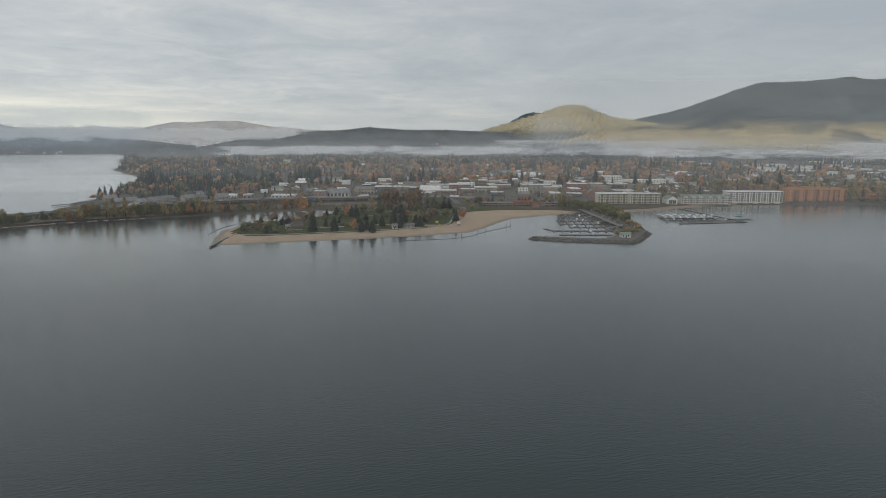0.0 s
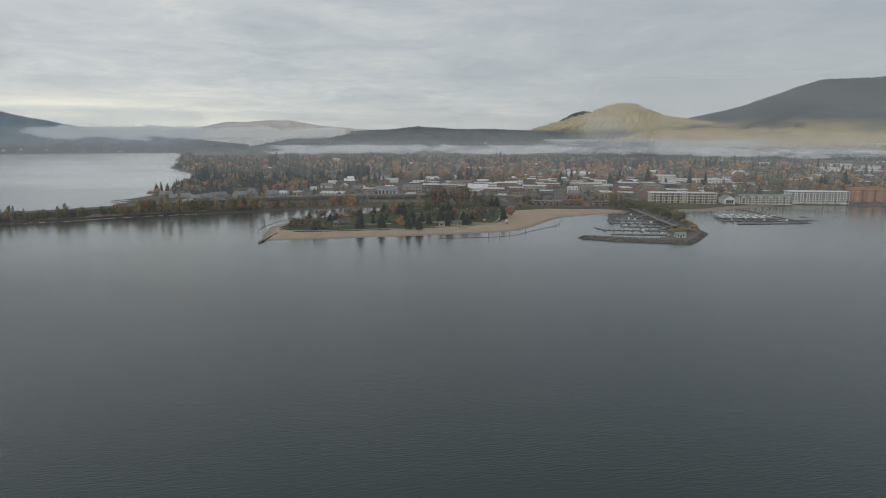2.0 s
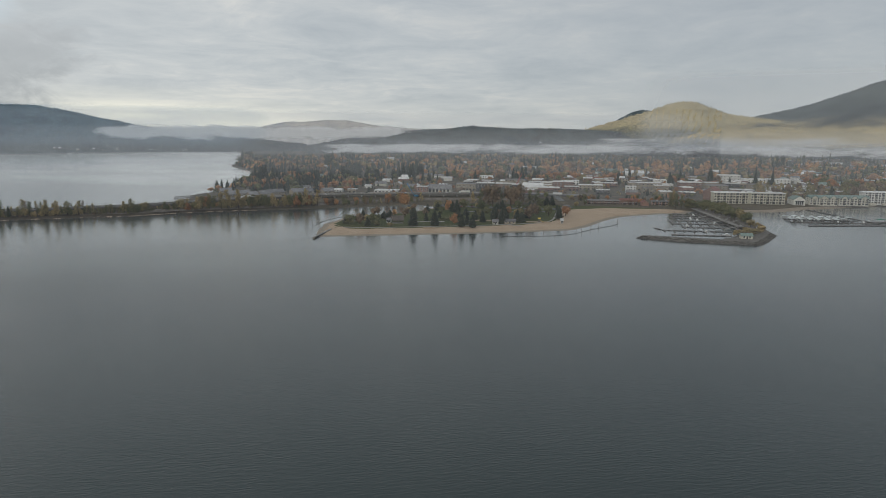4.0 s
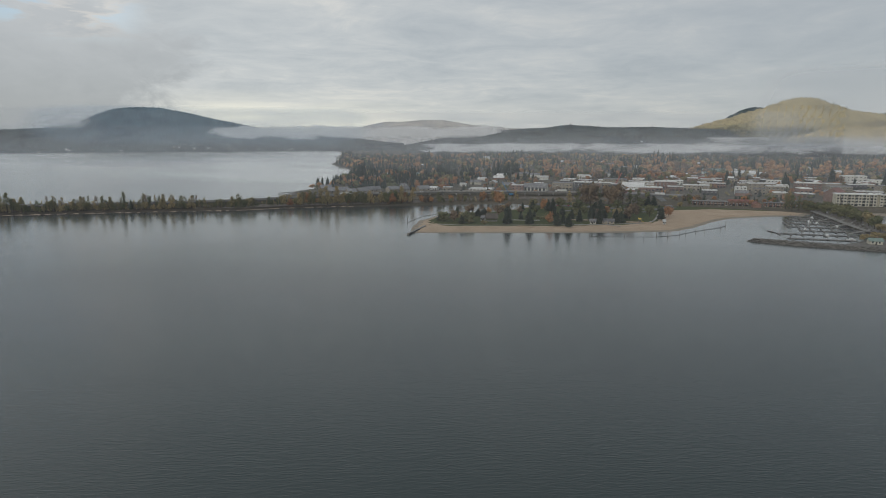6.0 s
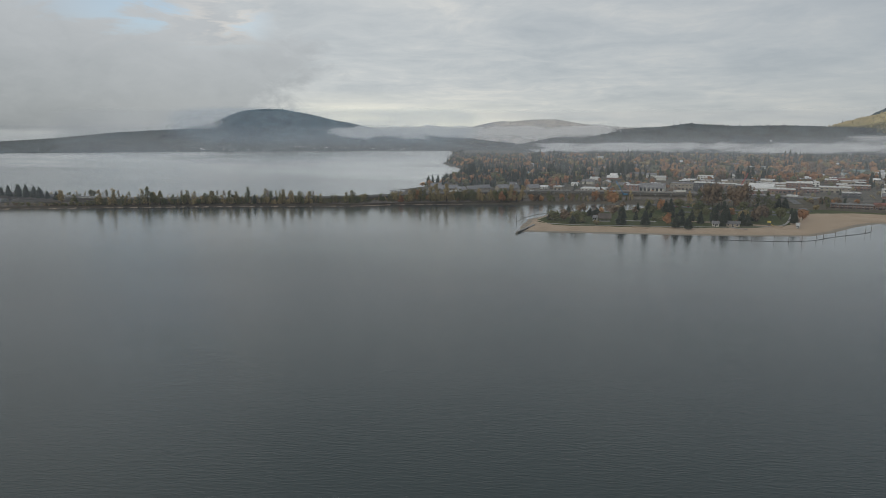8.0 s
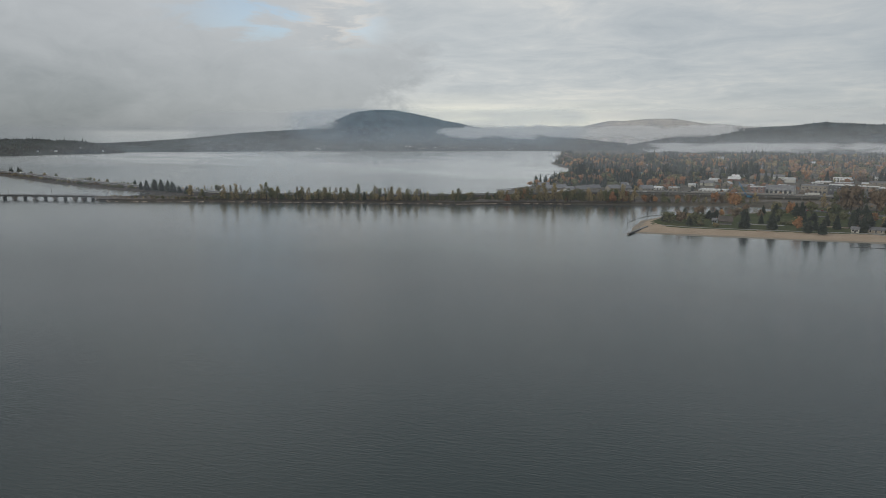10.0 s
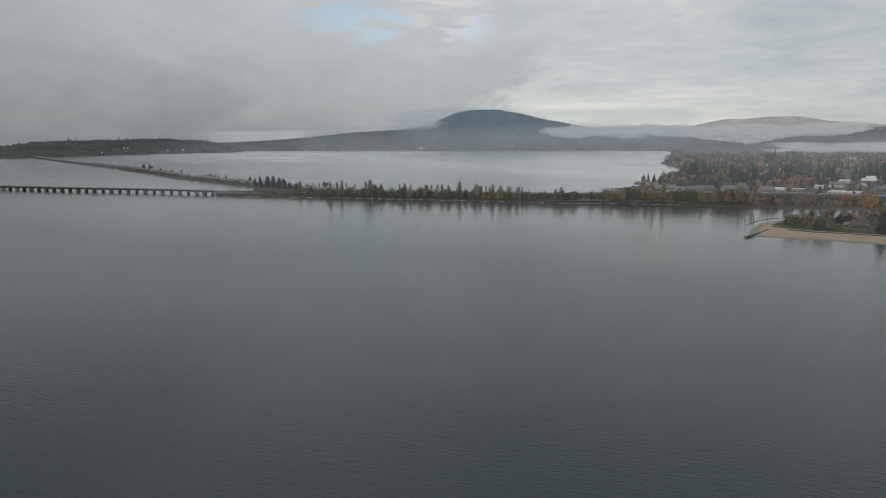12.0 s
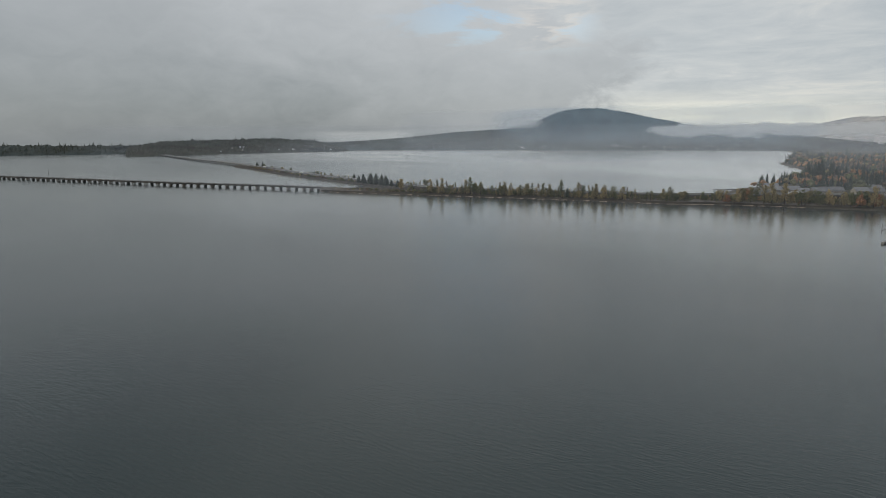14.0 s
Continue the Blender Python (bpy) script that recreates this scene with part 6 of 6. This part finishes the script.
tagged(boom, "thin log boom on piles beside the sandy point", "boom")
part("logs", ribbon([(-243, 653, 0.1), (-246, 681, 0.1), (-245, 713, 0.1), (-238, 734, 0.1)], [(-0.18, 0.2), (0.18, 0.2), (0.18, -0.3), (-0.18, -0.3)]), TIMBER, boom)
for x, y in ((-243, 652), (-247, 683), (-245, 714)):
    share("pile", tall_pile, boom, pose(x, y, 0))
groyne = part("groyne", ribbon([(-213, 574, 1.5), (-213.8, 592, 1.6), (-214.4, 610, 1.7), (-215, 628, 1.8)], [(-1.0, 0), (1.0, 0), (1.3, -4), (-1.3, -4)]), CONCRETE)
tagged(groyne, "concrete groyne wall running out from the sandy point", "groyne")
part("steel_pile_wall", ribbon([(-211.6, 573.5, 1.2), (-212.2, 590, 1.3), (-212.8, 606, 1.4)], [(-0.15, 0), (0.15, 0), (0.15, -3.6), (-0.15, -3.6)]), STEEL, groyne)

PATHWAY = material("pale_path", (0.26, 0.25, 0.23), (0.36, 0.34, 0.31), 0.1, 0.9, 0.05, 1.0)
for pts, wd in (([(-205, 640), (-178, 640), (-130, 656), (-80, 674), (-25, 699), (2, 722), (10, 760), (14, 830)], 2.2), ([(-150, 700), (-135, 696), (-110, 702)], 5.0), ([(-40, 690), (-25, 681)], 2.5)):
    tagged(part("path", ribbon(smooth_line([(x, y, 2.28) for x, y in pts], 4), [(-wd / 2, 0), (wd / 2, 0), (wd / 2, -0.5), (-wd / 2, -0.5)]), PATHWAY), "pale concrete park path", "path", kind="structure")
for pts, wd in (([(-150, 872, 2.4), (-60, 848, 2.4), (10, 850, 2.4), (30, 880, 2.6)], 14.0), ([(-100, 800, 2.4), (-40, 812, 2.4), (0, 818, 2.4)], 8.0), ([(15, 1020, 4), (24, 940, 3), (28, 885, 2.6)], 9.0)):
    tagged(part("parking_road", ribbon(smooth_line(pts, 5), [(-wd / 2, 0), (wd / 2, 0), (wd / 2, -0.6), (-wd / 2, -0.6)]), ASPHALT), "grey asphalt parking road behind the park", "road", kind="structure")
SANDBOX = part("play_area", boxes((26, 9, 0.5, -8, 717, 1.8), (20, 8, 0.5, -70, 720, 1.8), (16, 7, 0.5, -116, 650, 1.78)), SAND)
tagged(SANDBOX, "sandy play areas in the lawn", "play area", kind="structure")
play = empty("playground", pose(-7, 717, 2.2))
tagged(play, "small yellow and wood playground on the sand", "playground")
YEL = material("yellow_plastic", (0.40, 0.30, 0.06), (0.52, 0.40, 0.09), 1.0, 0.5, 0.0)
part("tower", boxes((2.4, 2.4, 1.4, 0, 0, 0.06), (2.6, 2.6, 0.2, 0, 0, 1.464), bevel=0.05), TIMBER, play)
part("tower_roof", gable_prism(bmesh.new(), 2.6, 2.6, 1.2, 0.3, 3.6), YEL, play)
for a_ in (-1.1, 1.1):
    for b_ in (-1.1, 1.1):
        part("post", boxes((0.16, 0.16, 1.9, a_, b_, 1.668)), TIMBER, play)
part("slide", ribbon([(1.4, 0, 1.6), (3, 0, 0.7), (4.6, 0, 0.25)], [(-0.5, 0.3), (-0.4, 0), (0.4, 0), (0.5, 0.3), (0.45, -0.1), (-0.45, -0.1)]), YEL, play)
BROWNROOF = material("brown_shingles", (0.085, 0.075, 0.068), (0.15, 0.13, 0.115), 0.15, 0.9, 0.1, 1.5, spread=0.2)
pav = empty("picnic_pavilion", pose(-158, 682, 2.1, 0, 0, 15))
tagged(pav, "open park pavilion with a steep grey-brown roof", "pavilion", "park buildings")
part("floor", boxes((11.5, 9.5, 0.25, 0, 0, -0.1)), CONCRETE, pav)
part("roof", gable_prism(bmesh.new(), 12, 9, 4.6, 0.7, 3.4), BROWNROOF, pav, "steep grey-brown shingle roof")
part("gable_board", gable_wall(bmesh.new(), 11.4, 8.6, 0.3, 4.3), TIMBER, pav).matrix_basis = pose(0, 0, 2.9)
post_me = plain_mesh("post", boxes((0.3, 0.3, 2.3, 0, 0, 0.154)), TIMBER)
for a_ in (-5.2, 0, 5.2):
    for b_ in (-4, 4):
        share("post", post_me, pav, pose(a_, b_, 0))
tab = plain_mesh("table", boxes((2.2, 0.9, 0.08, 0, 0, 0.82), (2.2, 0.35, 0.06, 0, -0.75, 0.55), (2.2, 0.35, 0.06, 0, 0.75, 0.55), (0.12, 1.6, 0.67, -0.7, 0, 0.15), (0.12, 1.6, 0.67, 0.7, 0, 0.15)), TIMBER)
for a_ in (-2.8, 2.8):
    share("picnic_table", tab, pav, pose(a_, 0, 0))
gable_house("kiosk", -168, 681, 4, 3.2, WHITE, GREYROOF, "small white kiosk on the park lawn", 0, 2.0, "park buildings")
gable_house("kiosk", -53, 690, 6, 3.4, CREAM, GREYROOF, "small white kiosk on the park lawn", 0, 2.0, "park buildings")
gable_house("restroom_building", -38, 695, 12, 4.0, TAN, GREYROOF, "low tan restroom building with a grey roof", 0, 2.0, "park buildings")
gable_house("lifeguard_hut", 17.5, 712, 2.4, 3.0, WHITE, MEMBRANE, "tiny white lifeguard hut at the sand's edge", 0, 1.8, "park buildings")

# ---- vehicles ----
GLOSS = {}
for tone_, c_ in (("white", 0.62), ("silver", 0.35), ("black", 0.03)):
    GLOSS[tone_] = material(tone_ + "_car_paint", (c_ * 0.9,) * 3, (c_,) * 3, 1.0, 0.3, 0.0, None, 0.6, local=True)
GLOSS["red"] = material("red_car_paint", (0.22, 0.025, 0.02), (0.28, 0.03, 0.025), 1.0, 0.3, 0.0, None, 0.6, local=True)
TYRE = material("tyre_rubber", (0.02, 0.02, 0.02), (0.035, 0.035, 0.035), 2.0, 0.9, 0.0, local=True)


def first_car(tone_):
    thing = empty("car")
    part("body", boxes((4.5, 1.8, 0.75, 0, 0, 0.35), bevel=0.14), GLOSS[tone_], thing)
    part("cabin", boxes((2.5, 1.6, 0.62, -0.2, 0, 1.06), bevel=0.2), GLASS, thing)
    part("car_roof", boxes((1.7, 1.4, 0.06, -0.2, 0, 1.684), bevel=0.02), GLOSS[tone_], thing)
    me = plain_mesh("wheel", rod(bmesh.new(), 0.33, 0.24, pose(0, 0.12, 0, 90), sides=12), TYRE)
    for a_ in (-1.4, 1.4):
        for b_ in (-0.82, 0.82):
            share("wheel", me, thing, pose(a_, b_, 0.33))
    return tagged(thing, f"{tone_} car on the road", "car", "cars")


cars = {}
lots = [(hw_p, turn) for hw_p, turn in along(hw, 62.0, 30.0) if -1900 < hw_p.x < 0]
spots = [(p.x - 3.4 * math.sin(radians(turn)) * (1 if i % 2 else -1), p.y + 3.4 * math.cos(radians(turn)) * (1 if i % 2 else -1), p.z + 0.01, turn) for i, (p, turn) in enumerate(lots)]
for i in range(16):
    spots.append((-110 + 6.5 * i, 856 - 0.4 * abs(i - 9) + (4 if i % 3 else -4), 2.41, 82 + float(RNG.uniform(-4, 4))))
for i, (x, y, z, turn) in enumerate(spots):
    tone_ = ("white", "silver", "black", "white", "red")[int(RNG.integers(5))]
    m = pose(x, y, z, 0, 0, turn)
    if tone_ not in cars:
        cars[tone_] = first_car(tone_)
        cars[tone_].matrix_basis = m
    else:
        copy_thing(cars[tone_], m)


def truck(x, y, z, turn):
    thing = empty("truck", pose(x, y, z, 0, 0, turn))
    tagged(thing, "white semi-trailer truck on the lakeside highway", "truck", "trucks")
    part("trailer", boxes((13.5, 2.5, 2.8, -2.5, 0, 1.2), bevel=0.08), WHITE, thing)
    part("cab", boxes((3.2, 2.4, 2.5, 6.2, 0, 0.8), bevel=0.25), GLOSS["white"], thing)
    me = plain_mesh("wheel", rod(bmesh.new(), 0.5, 0.35, pose(0, 0.17, 0, 90), sides=12), TYRE)
    for a_ in (-8, -6.7, 2.5, 6.6):
        for b_ in (-1.0, 1.0):
            share("wheel", me, thing, pose(a_, b_, 0.5))
    part("chassis", boxes((15.5, 1.0, 0.5, -0.5, 0, 0.7)), STEEL, thing)


for p, turn in along(hw, 330.0, 190.0)[:7]:
    if p.x > -1900:
        truck(p.x - 3.5 * math.sin(radians(turn)), p.y + 3.5 * math.cos(radians(turn)), p.z + 0.01, turn)

# cranes at the road works
BLUE = material("blue_machine_paint", (0.03, 0.13, 0.24), (0.05, 0.18, 0.30), 0.5, 0.5, 0.0)
RED = material("red_machine_paint", (0.34, 0.06, 0.05), (0.42, 0.09, 0.07), 0.5, 0.5, 0.0)
for x, y, z, mat_, tone_, reach, rise, turn in ((-196, 968, 3, BLUE, "blue", 24, 50, 150), (-58, 1190, 3, RED, "red", 26, 62, 30)):
    thing = empty("crawler_crane", pose(x, y, z, 0, 0, turn))
    tagged(thing, tone_ + " crawler crane with a raised boom", "crane", "cranes")
    part("tracks", boxes((6, 1, 1.1, 0, -2, 0), (6, 1, 1.1, 0, 2, 0), bevel=0.3), STEEL, thing)
    part("house", boxes((6, 3.4, 2.4, -0.6, 0, 1.2), bevel=0.1), mat_, thing)
    part("cab", boxes((1.8, 1.4, 2.0, 3.3, 1.0, 1.4), bevel=0.15), GLASS, thing)
    lb = bmesh.new()
    for a_ in (-0.5, 0.5):
        for b_ in (-0.5, 0.5):
            rod(lb, 0.16, reach, pose(a_, b_, 0), sides=5)
    for k in range(int(reach / 2)):
        rod(lb, 0.1, 2.3, pose(-0.5, 0.5 - (k % 2), 2 * k, -26 if k % 2 == 0 else 26, 26), sides=4)
    boom_o = part("boom", lb, mat_, thing)
    boom_o.matrix_basis = pose(3, 0, 2, 0, 90 - rise, 0)

# ---- town woods ----
LEAF_MID = [round_shape(80 + i, 9, 8, 0.065) for i in range(8)]
TALL_MID = [leafy_shape(86 + i, 10, 12, 0.06, True) for i in range(4)]
FIR_TINY = [conifer_shape(95 + i, 5, 4) for i in range(4)]
FIR_MID = [conifer_shape(90 + i, 10, 7) for i in range(5)]


def town_spots(count, r0, r1, seed):
    g = np.random.default_rng(seed)
    r = np.sqrt(g.uniform(r0 ** 2, r1 ** 2, count))
    a = np.radians(g.uniform(-31, 37, count))
    x, y = r * np.sin(a), r * np.cos(a)
    ok = inside(TOWN_EDGE, x, y) > 14
    hx, hy = np.array([p.x for p in hw]), np.array([p.y for p in hw])
    for X, Y in zip(hx, hy):
        ok &= np.hypot(x - X, y - Y) > 16
    for bx, by, bw, bd, front_ in BUILT:
        ok &= ~((np.abs(x - bx) < bw + 2) & (y > by - bd - 2) & (y < by + bd + 2))
        ok &= ~((np.abs(x - bx) < bw + 1) & (y > by - bd - front_) & (y <= by - bd) & (g.random(count) < 0.93))
    street = (np.abs((x * 0.98 + y * 0.2) % 118 - 59) < 6) | (np.abs((y * 0.98 - x * 0.2) % 140 - 70) < 7)
    ok &= ~(street & (g.random(count) < 0.9))
    ok &= ~((x < -330) & (y < 985 - (x + 330) * 0.12))
    ok &= ~((x > -350) & (x < 30) & (y < 1004))
    core = (x > -330) & (x < 500) & (y > 1010) & (y < 1400)
    ok &= ~(core & (g.random(count) < 0.40))
    ok &= ~((x > 920) & (y > 1700) & (y < 2900) & (g.random(count) < 0.80))
    ok &= ~((y < 955 + 0.02 * x) & (x > 225))
    ok &= ~((y < 945) & (x > -150) & (x < 225))
    return x[ok], y[ok], a[ok], r[ok], g


def species_of(a, r, x, y, g):
    deg = math.degrees(a)
    if deg < -10:
        w_ = (0.80, 0.05, 0.03, 0.08, 0.04)
    elif deg < 14:
        w_ = (0.19, 0.14, 0.08, 0.40, 0.19)
    else:
        w_ = (0.22, 0.26, 0.16, 0.24, 0.12)
    if deg < -10 and r < 1300:
        w_ = (0.42, 0.17, 0.08, 0.23, 0.10)
    if r > 1750:
        w_ = (0.36, 0.13, 0.07, 0.30, 0.14) if r < 2150 else (0.55, 0.12, 0.05, 0.19, 0.09)
    # firs stand in clumps, and neighbours tend to share a colour
    clump = noise.noise((x / 95, y / 95, 4.0)) + 0.5 * noise.noise((x / 33, y / 33, 1.0))
    fir_share = min(0.9, w_[0] * (1.75 if clump > 0.12 else (0.75 if deg < -8 else 0.4) if clump < -0.05 else 0.9))
    tints = [max(0.02, v * (1 + 2.2 * noise.noise((x / 70, y / 70, 10.0 + 5 * i)))) for i, v in enumerate(w_[1:])]
    rest = (1 - fir_share) / sum(tints)
    return int(g.choice(5, p=(fir_share, *[v * rest for v in tints])))


for label_r, count, r0, r1, fir_s, leaf_s, seed in (("near", 3500, 940, 1500, FIR_MID, LEAF_MID, 71), ("far", 5800, 1500, 2850, FIR_FAR, LEAF_FAR, 72)):
    x, y, a, r, g = town_spots(count, r0, r1, seed)
    lots_ = [[], [], [], [], []]
    for xx, yy, aa, rr_ in zip(x, y, a, r):
        k = species_of(aa, rr_, xx, yy, g)
        if k == 0:
            tall_ = noise.noise((xx / 120, yy / 120, 2.0)) + 0.4 * noise.noise((xx / 30, yy / 30, 7.0))
            h = g.uniform(12, 24) if rr_ < 1700 else g.uniform(14, 25)
            h *= 1.0 + max(0.0, min(0.7 if rr_ > 1300 else 0.1, tall_ * 1.4))
            if -330 < xx < 500 and yy < 1300:
                h = g.uniform(6, 12)
            lots_[0].append((xx, yy, 2.4, h, h * g.uniform(0.42, 0.66)))
        else:
            h = 7 + 12 * g.random() ** 1.3 if rr_ < 1500 else 9 + 13 * g.random() ** 1.2
            if -330 < xx < 500 and yy < 1400:
                h = g.uniform(4.5, 9.5)
            lots_[k].append((xx, yy, 2.4, h, h * g.uniform(0.85, 1.5)))
    for k, (nm, shapes, mat_, text) in enumerate((("conifer_woods", fir_s, NEEDLE, "dark conifers standing through the town"), ("green_woods", leaf_s, GREEN, "olive green street trees of the town"), ("yellow_woods", leaf_s, YELLOW, "yellow autumn trees of the town"),
                                                 ("orange_woods", leaf_s, ORANGE, "orange autumn maples of the town"), ("rust_woods", leaf_s, RUST, "rust-brown autumn trees of the town"))):
        thicket(nm, lots_[k], shapes, mat_, text)

# tall mixed trees behind the lakefront apartments
g = np.random.default_rng(11)
rows_ = [[], [], [], []]
for _ in range(330):
    x, y = g.uniform(330, 1050), g.uniform(1000, 1180)
    if any(abs(x - bx) < bw and abs(y - by) < bd + 3 for bx, by, bw, bd, _f in BUILT):
        continue
    if x > 645:
        y = g.uniform(995, 1150)
    k = int(g.choice(4, p=(0.14, 0.30, 0.26, 0.30) if x < 645 else (0.08, 0.42, 0.38, 0.12)))
    h = g.uniform(13, 25)
    rows_[k].append((x, y, 2.4, h, h * (0.5 if k == 0 else 0.78)))
for k, (nm, shapes, mat_, text) in enumerate((("lakefront_conifers", FIR_NEAR, NEEDLE, "dark conifers behind the lakefront apartments"), ("lakefront_green_trees", TALL_MID, GREEN, "olive trees behind the lakefront apartments"),
                                             ("lakefront_yellow_trees", TALL_MID, YELLOW, "yellow trees behind the lakefront apartments"), ("lakefront_rust_trees", LEAF_MID, RUST, "brown trees behind the lakefront apartments"))):
    thicket(nm, rows_[k], shapes, mat_, text)

# lakeside woods on the point and round the condominiums
g = np.random.default_rng(5)
rows_ = [[], [], []]
for x, y, h, wd, k in [(-548, 1017, 20, 15, 0), (-540, 1008, 12, 13, 2), (-530, 1030, 13, 13, 2), (-512, 1040, 14, 12, 1), (-500, 1052, 16, 12, 0), (-488, 1060, 18, 13, 0), (-478, 1052, 12, 12, 0), (-495, 1035, 10, 12, 0), (-460, 1060, 13, 13, 1), (-545, 990, 9, 11, 2), (-533, 985, 8, 10, 1)]:
    rows_[k].append((x, y, 2.2, h, wd))
for p, turn in along([(-560, 1100, 0), (-640, 1358, 0), (-730, 1560, 0), (-820, 1701, 0), (-970, 1910, 0), (-1025, 2045, 0), (-985, 2095, 0), (-1230, 2482, 0), (-1560, 3200, 0)], 9.0):
    for q in range(3):
        o = g.uniform(1, 34)
        k = int(g.choice([0, 0, 1, 2]))
        h = g.uniform(12, 22) if k == 0 else g.uniform(8, 14)
        rows_[k].append((p.x + o * 0.95, p.y + o * 0.2, 2.0, h, h * (0.45 if k == 0 else 0.95)))
thicket("shore_conifers", rows_[0], FIR_NEAR, NEEDLE, "dark conifers along the lakeshore")
thicket("shore_green_trees", rows_[1], LEAF_MID, GREEN, "olive green trees along the lakeshore")
thicket("shore_orange_trees", rows_[2], LEAF_MID, ORANGE, "orange autumn trees along the lakeshore")
# scrub on the embankments
rows_ = [[], []]
for p, turn in along([(-300, 822, 0), (-341, 800, 0), (-397, 770, 0), (-446, 738, 0), (-490, 700, 0), (-593, 644, 0), (-726, 562, 0), (-796, 515, 0), (-872, 468, 0), (-910, 450, 0)], 1.3):
    o, h = g.uniform(0.5, 16), g.uniform(1.2, 4.6)
    rows_[int(g.random() < 0.5)].append((p.x - 0.5 * o, p.y + 0.85 * o, 1.4 if o < 2 else 2.8, h, h * 1.5))
for p, turn in along([(-930, 570, 0), (-1069, 562, 0), (-1358, 568, 0), (-1583, 596, 0), (-1860, 622, 0)], 4.0):
    o, h = g.uniform(-4, 45), g.uniform(0.8, 2.6)
    rows_[int(g.random() < 0.6)].append((p.x, p.y + o, 2.4, h, h * 1.7))
thicket("scrub", rows_[0], LEAF_FAR, GREEN, "low green scrub along the embankments")
thicket("dry_scrub", rows_[1], LEAF_FAR, RUST, "low brown scrub along the embankments")
# crest and shore conifers on the nearer far slopes
rows_ = []
for az0, az1, r0, r1, n, z0 in ((-18, 30, 3000, 3100, 700, 1), (21, 41, 2990, 3100, 620, 1)):
    for _ in range(n):
        a_, r_ = radians(g.uniform(az0, az1)), g.uniform(r0, r1)
        if noise.noise((r_ * math.sin(a_) / 260, r_ * math.cos(a_) / 120, 0.3)) > 0.02:
            h = g.uniform(16, 30)
            rows_.append((r_ * math.sin(a_), r_ * math.cos(a_), z0, h, h * 0.42))
for nm, n, low_h, high_h in (("hill_ridge", 1700, 8, 14), ("hill_lakeside", 1500, 8, 15), ("hill_peninsula", 800, 10, 19), ("hill_southshore", 400, 13, 24), ("hill_massif", 200, 6, 10), ("hill_knoll", 120, 5, 9)):
    G_ = SLOPES[nm]
    for _ in range(n):
        i_, j_ = int(g.integers(G_.shape[0])), int(g.integers(G_.shape[1]))
        if nm in ("hill_massif", "hill_knoll") or g.random() < 0.15:
            i_ = G_.shape[0] - 1
        q_ = G_[i_, j_]
        h = g.uniform(low_h, high_h)
        rows_.append((q_[0], q_[1], q_[2] - 3, h, h * 0.5))
thicket("plain_woods", rows_, FIR_TINY, NEEDLE, "dark conifers on the foggy plain and far slopes")
# larch gold, brightened to include the sunlight on these slopes
LARCH = foliage("sunlit_larch_needles", (0.26, 0.225, 0.12), (0.42, 0.36, 0.19), (0.58, 0.48, 0.25))
rows_, dark_rows = [], []
for nm, n, reach, share_ in (("hill_massif", 3000, 0.62, 0.72), ("hill_knoll", 1500, 1.0, 0.62), ("hill_foreland", 1700, 1.0, 0.6)):
    G_ = SLOPES[nm]
    for _ in range(n):
        i_, j_ = int(g.integers(int(G_.shape[0] * reach))), int(g.integers(G_.shape[1]))
        q_ = G_[i_, j_] + (G_[min(i_ + 1, G_.shape[0] - 1), j_] - G_[i_, j_]) * g.random()
        stand = share_ + 0.9 * noise.noise((q_[0] / 320, q_[1] / 320, 3.0))
        if nm == "hill_massif" and q_[2] > 185 + 70 * noise.noise((q_[0] / 400, q_[1] / 400, 8.0)):
            stand = 0.06
        h = g.uniform(11, 19)
        spot = (q_[0] + g.uniform(-6, 6), q_[1] + g.uniform(-6, 6), q_[2] - 3, h, h * g.uniform(0.4, 0.55))
        (rows_ if g.random() < stand else dark_rows).append(spot)
thicket("larch_slopes", rows_, FIR_TINY, LARCH, "golden larches, sunlight in their colour, on the lower slopes")
thicket("dark_slopes", dark_rows, FIR_TINY, NEEDLE, "dark firs among the larches of the mountain")


def far_house(q, wall, roof, turn, label):
    """A small far house: walls with pointed ends under an overhanging roof."""
    thing = empty("far_house", pose(q[0], q[1], q[2], 0, 0, turn))
    tagged(thing, label, "house", "far hillside houses")
    wd = g.uniform(8, 14)
    part("wall", gable_wall(bmesh.new(), wd, 8, 4.5, 2.0), wall, thing)
    part("roof", gable_prism(bmesh.new(), wd, 8, 2.4, 0.6, 4.8), roof, thing)


for nm, n, j0, j1, i1 in (("hill_foreland", 16, 0.02, 0.35, 0.6), ("hill_massif", 5, 0.35, 0.6, 0.16), ("hill_peninsula", 9, 0.15, 0.95, 0.35), ("hill_lakeside", 14, 0.45, 0.85, 0.12), ("hill_ridge", 12, 0.45, 0.95, 0.5)):
    G_ = SLOPES[nm]
    for _ in range(n):
        q_ = G_[int(g.integers(max(1, int(G_.shape[0] * i1)))), int(G_.shape[1] * g.uniform(j0, j1))]
        pale = g.random() < 0.6
        far_house(q_, WHITE if pale else TAN, MEMBRANE if g.random() < 0.5 else GREYROOF, float(g.uniform(-40, 40)), ("white" if pale else "tan") + " far house on a wooded slope across the water")
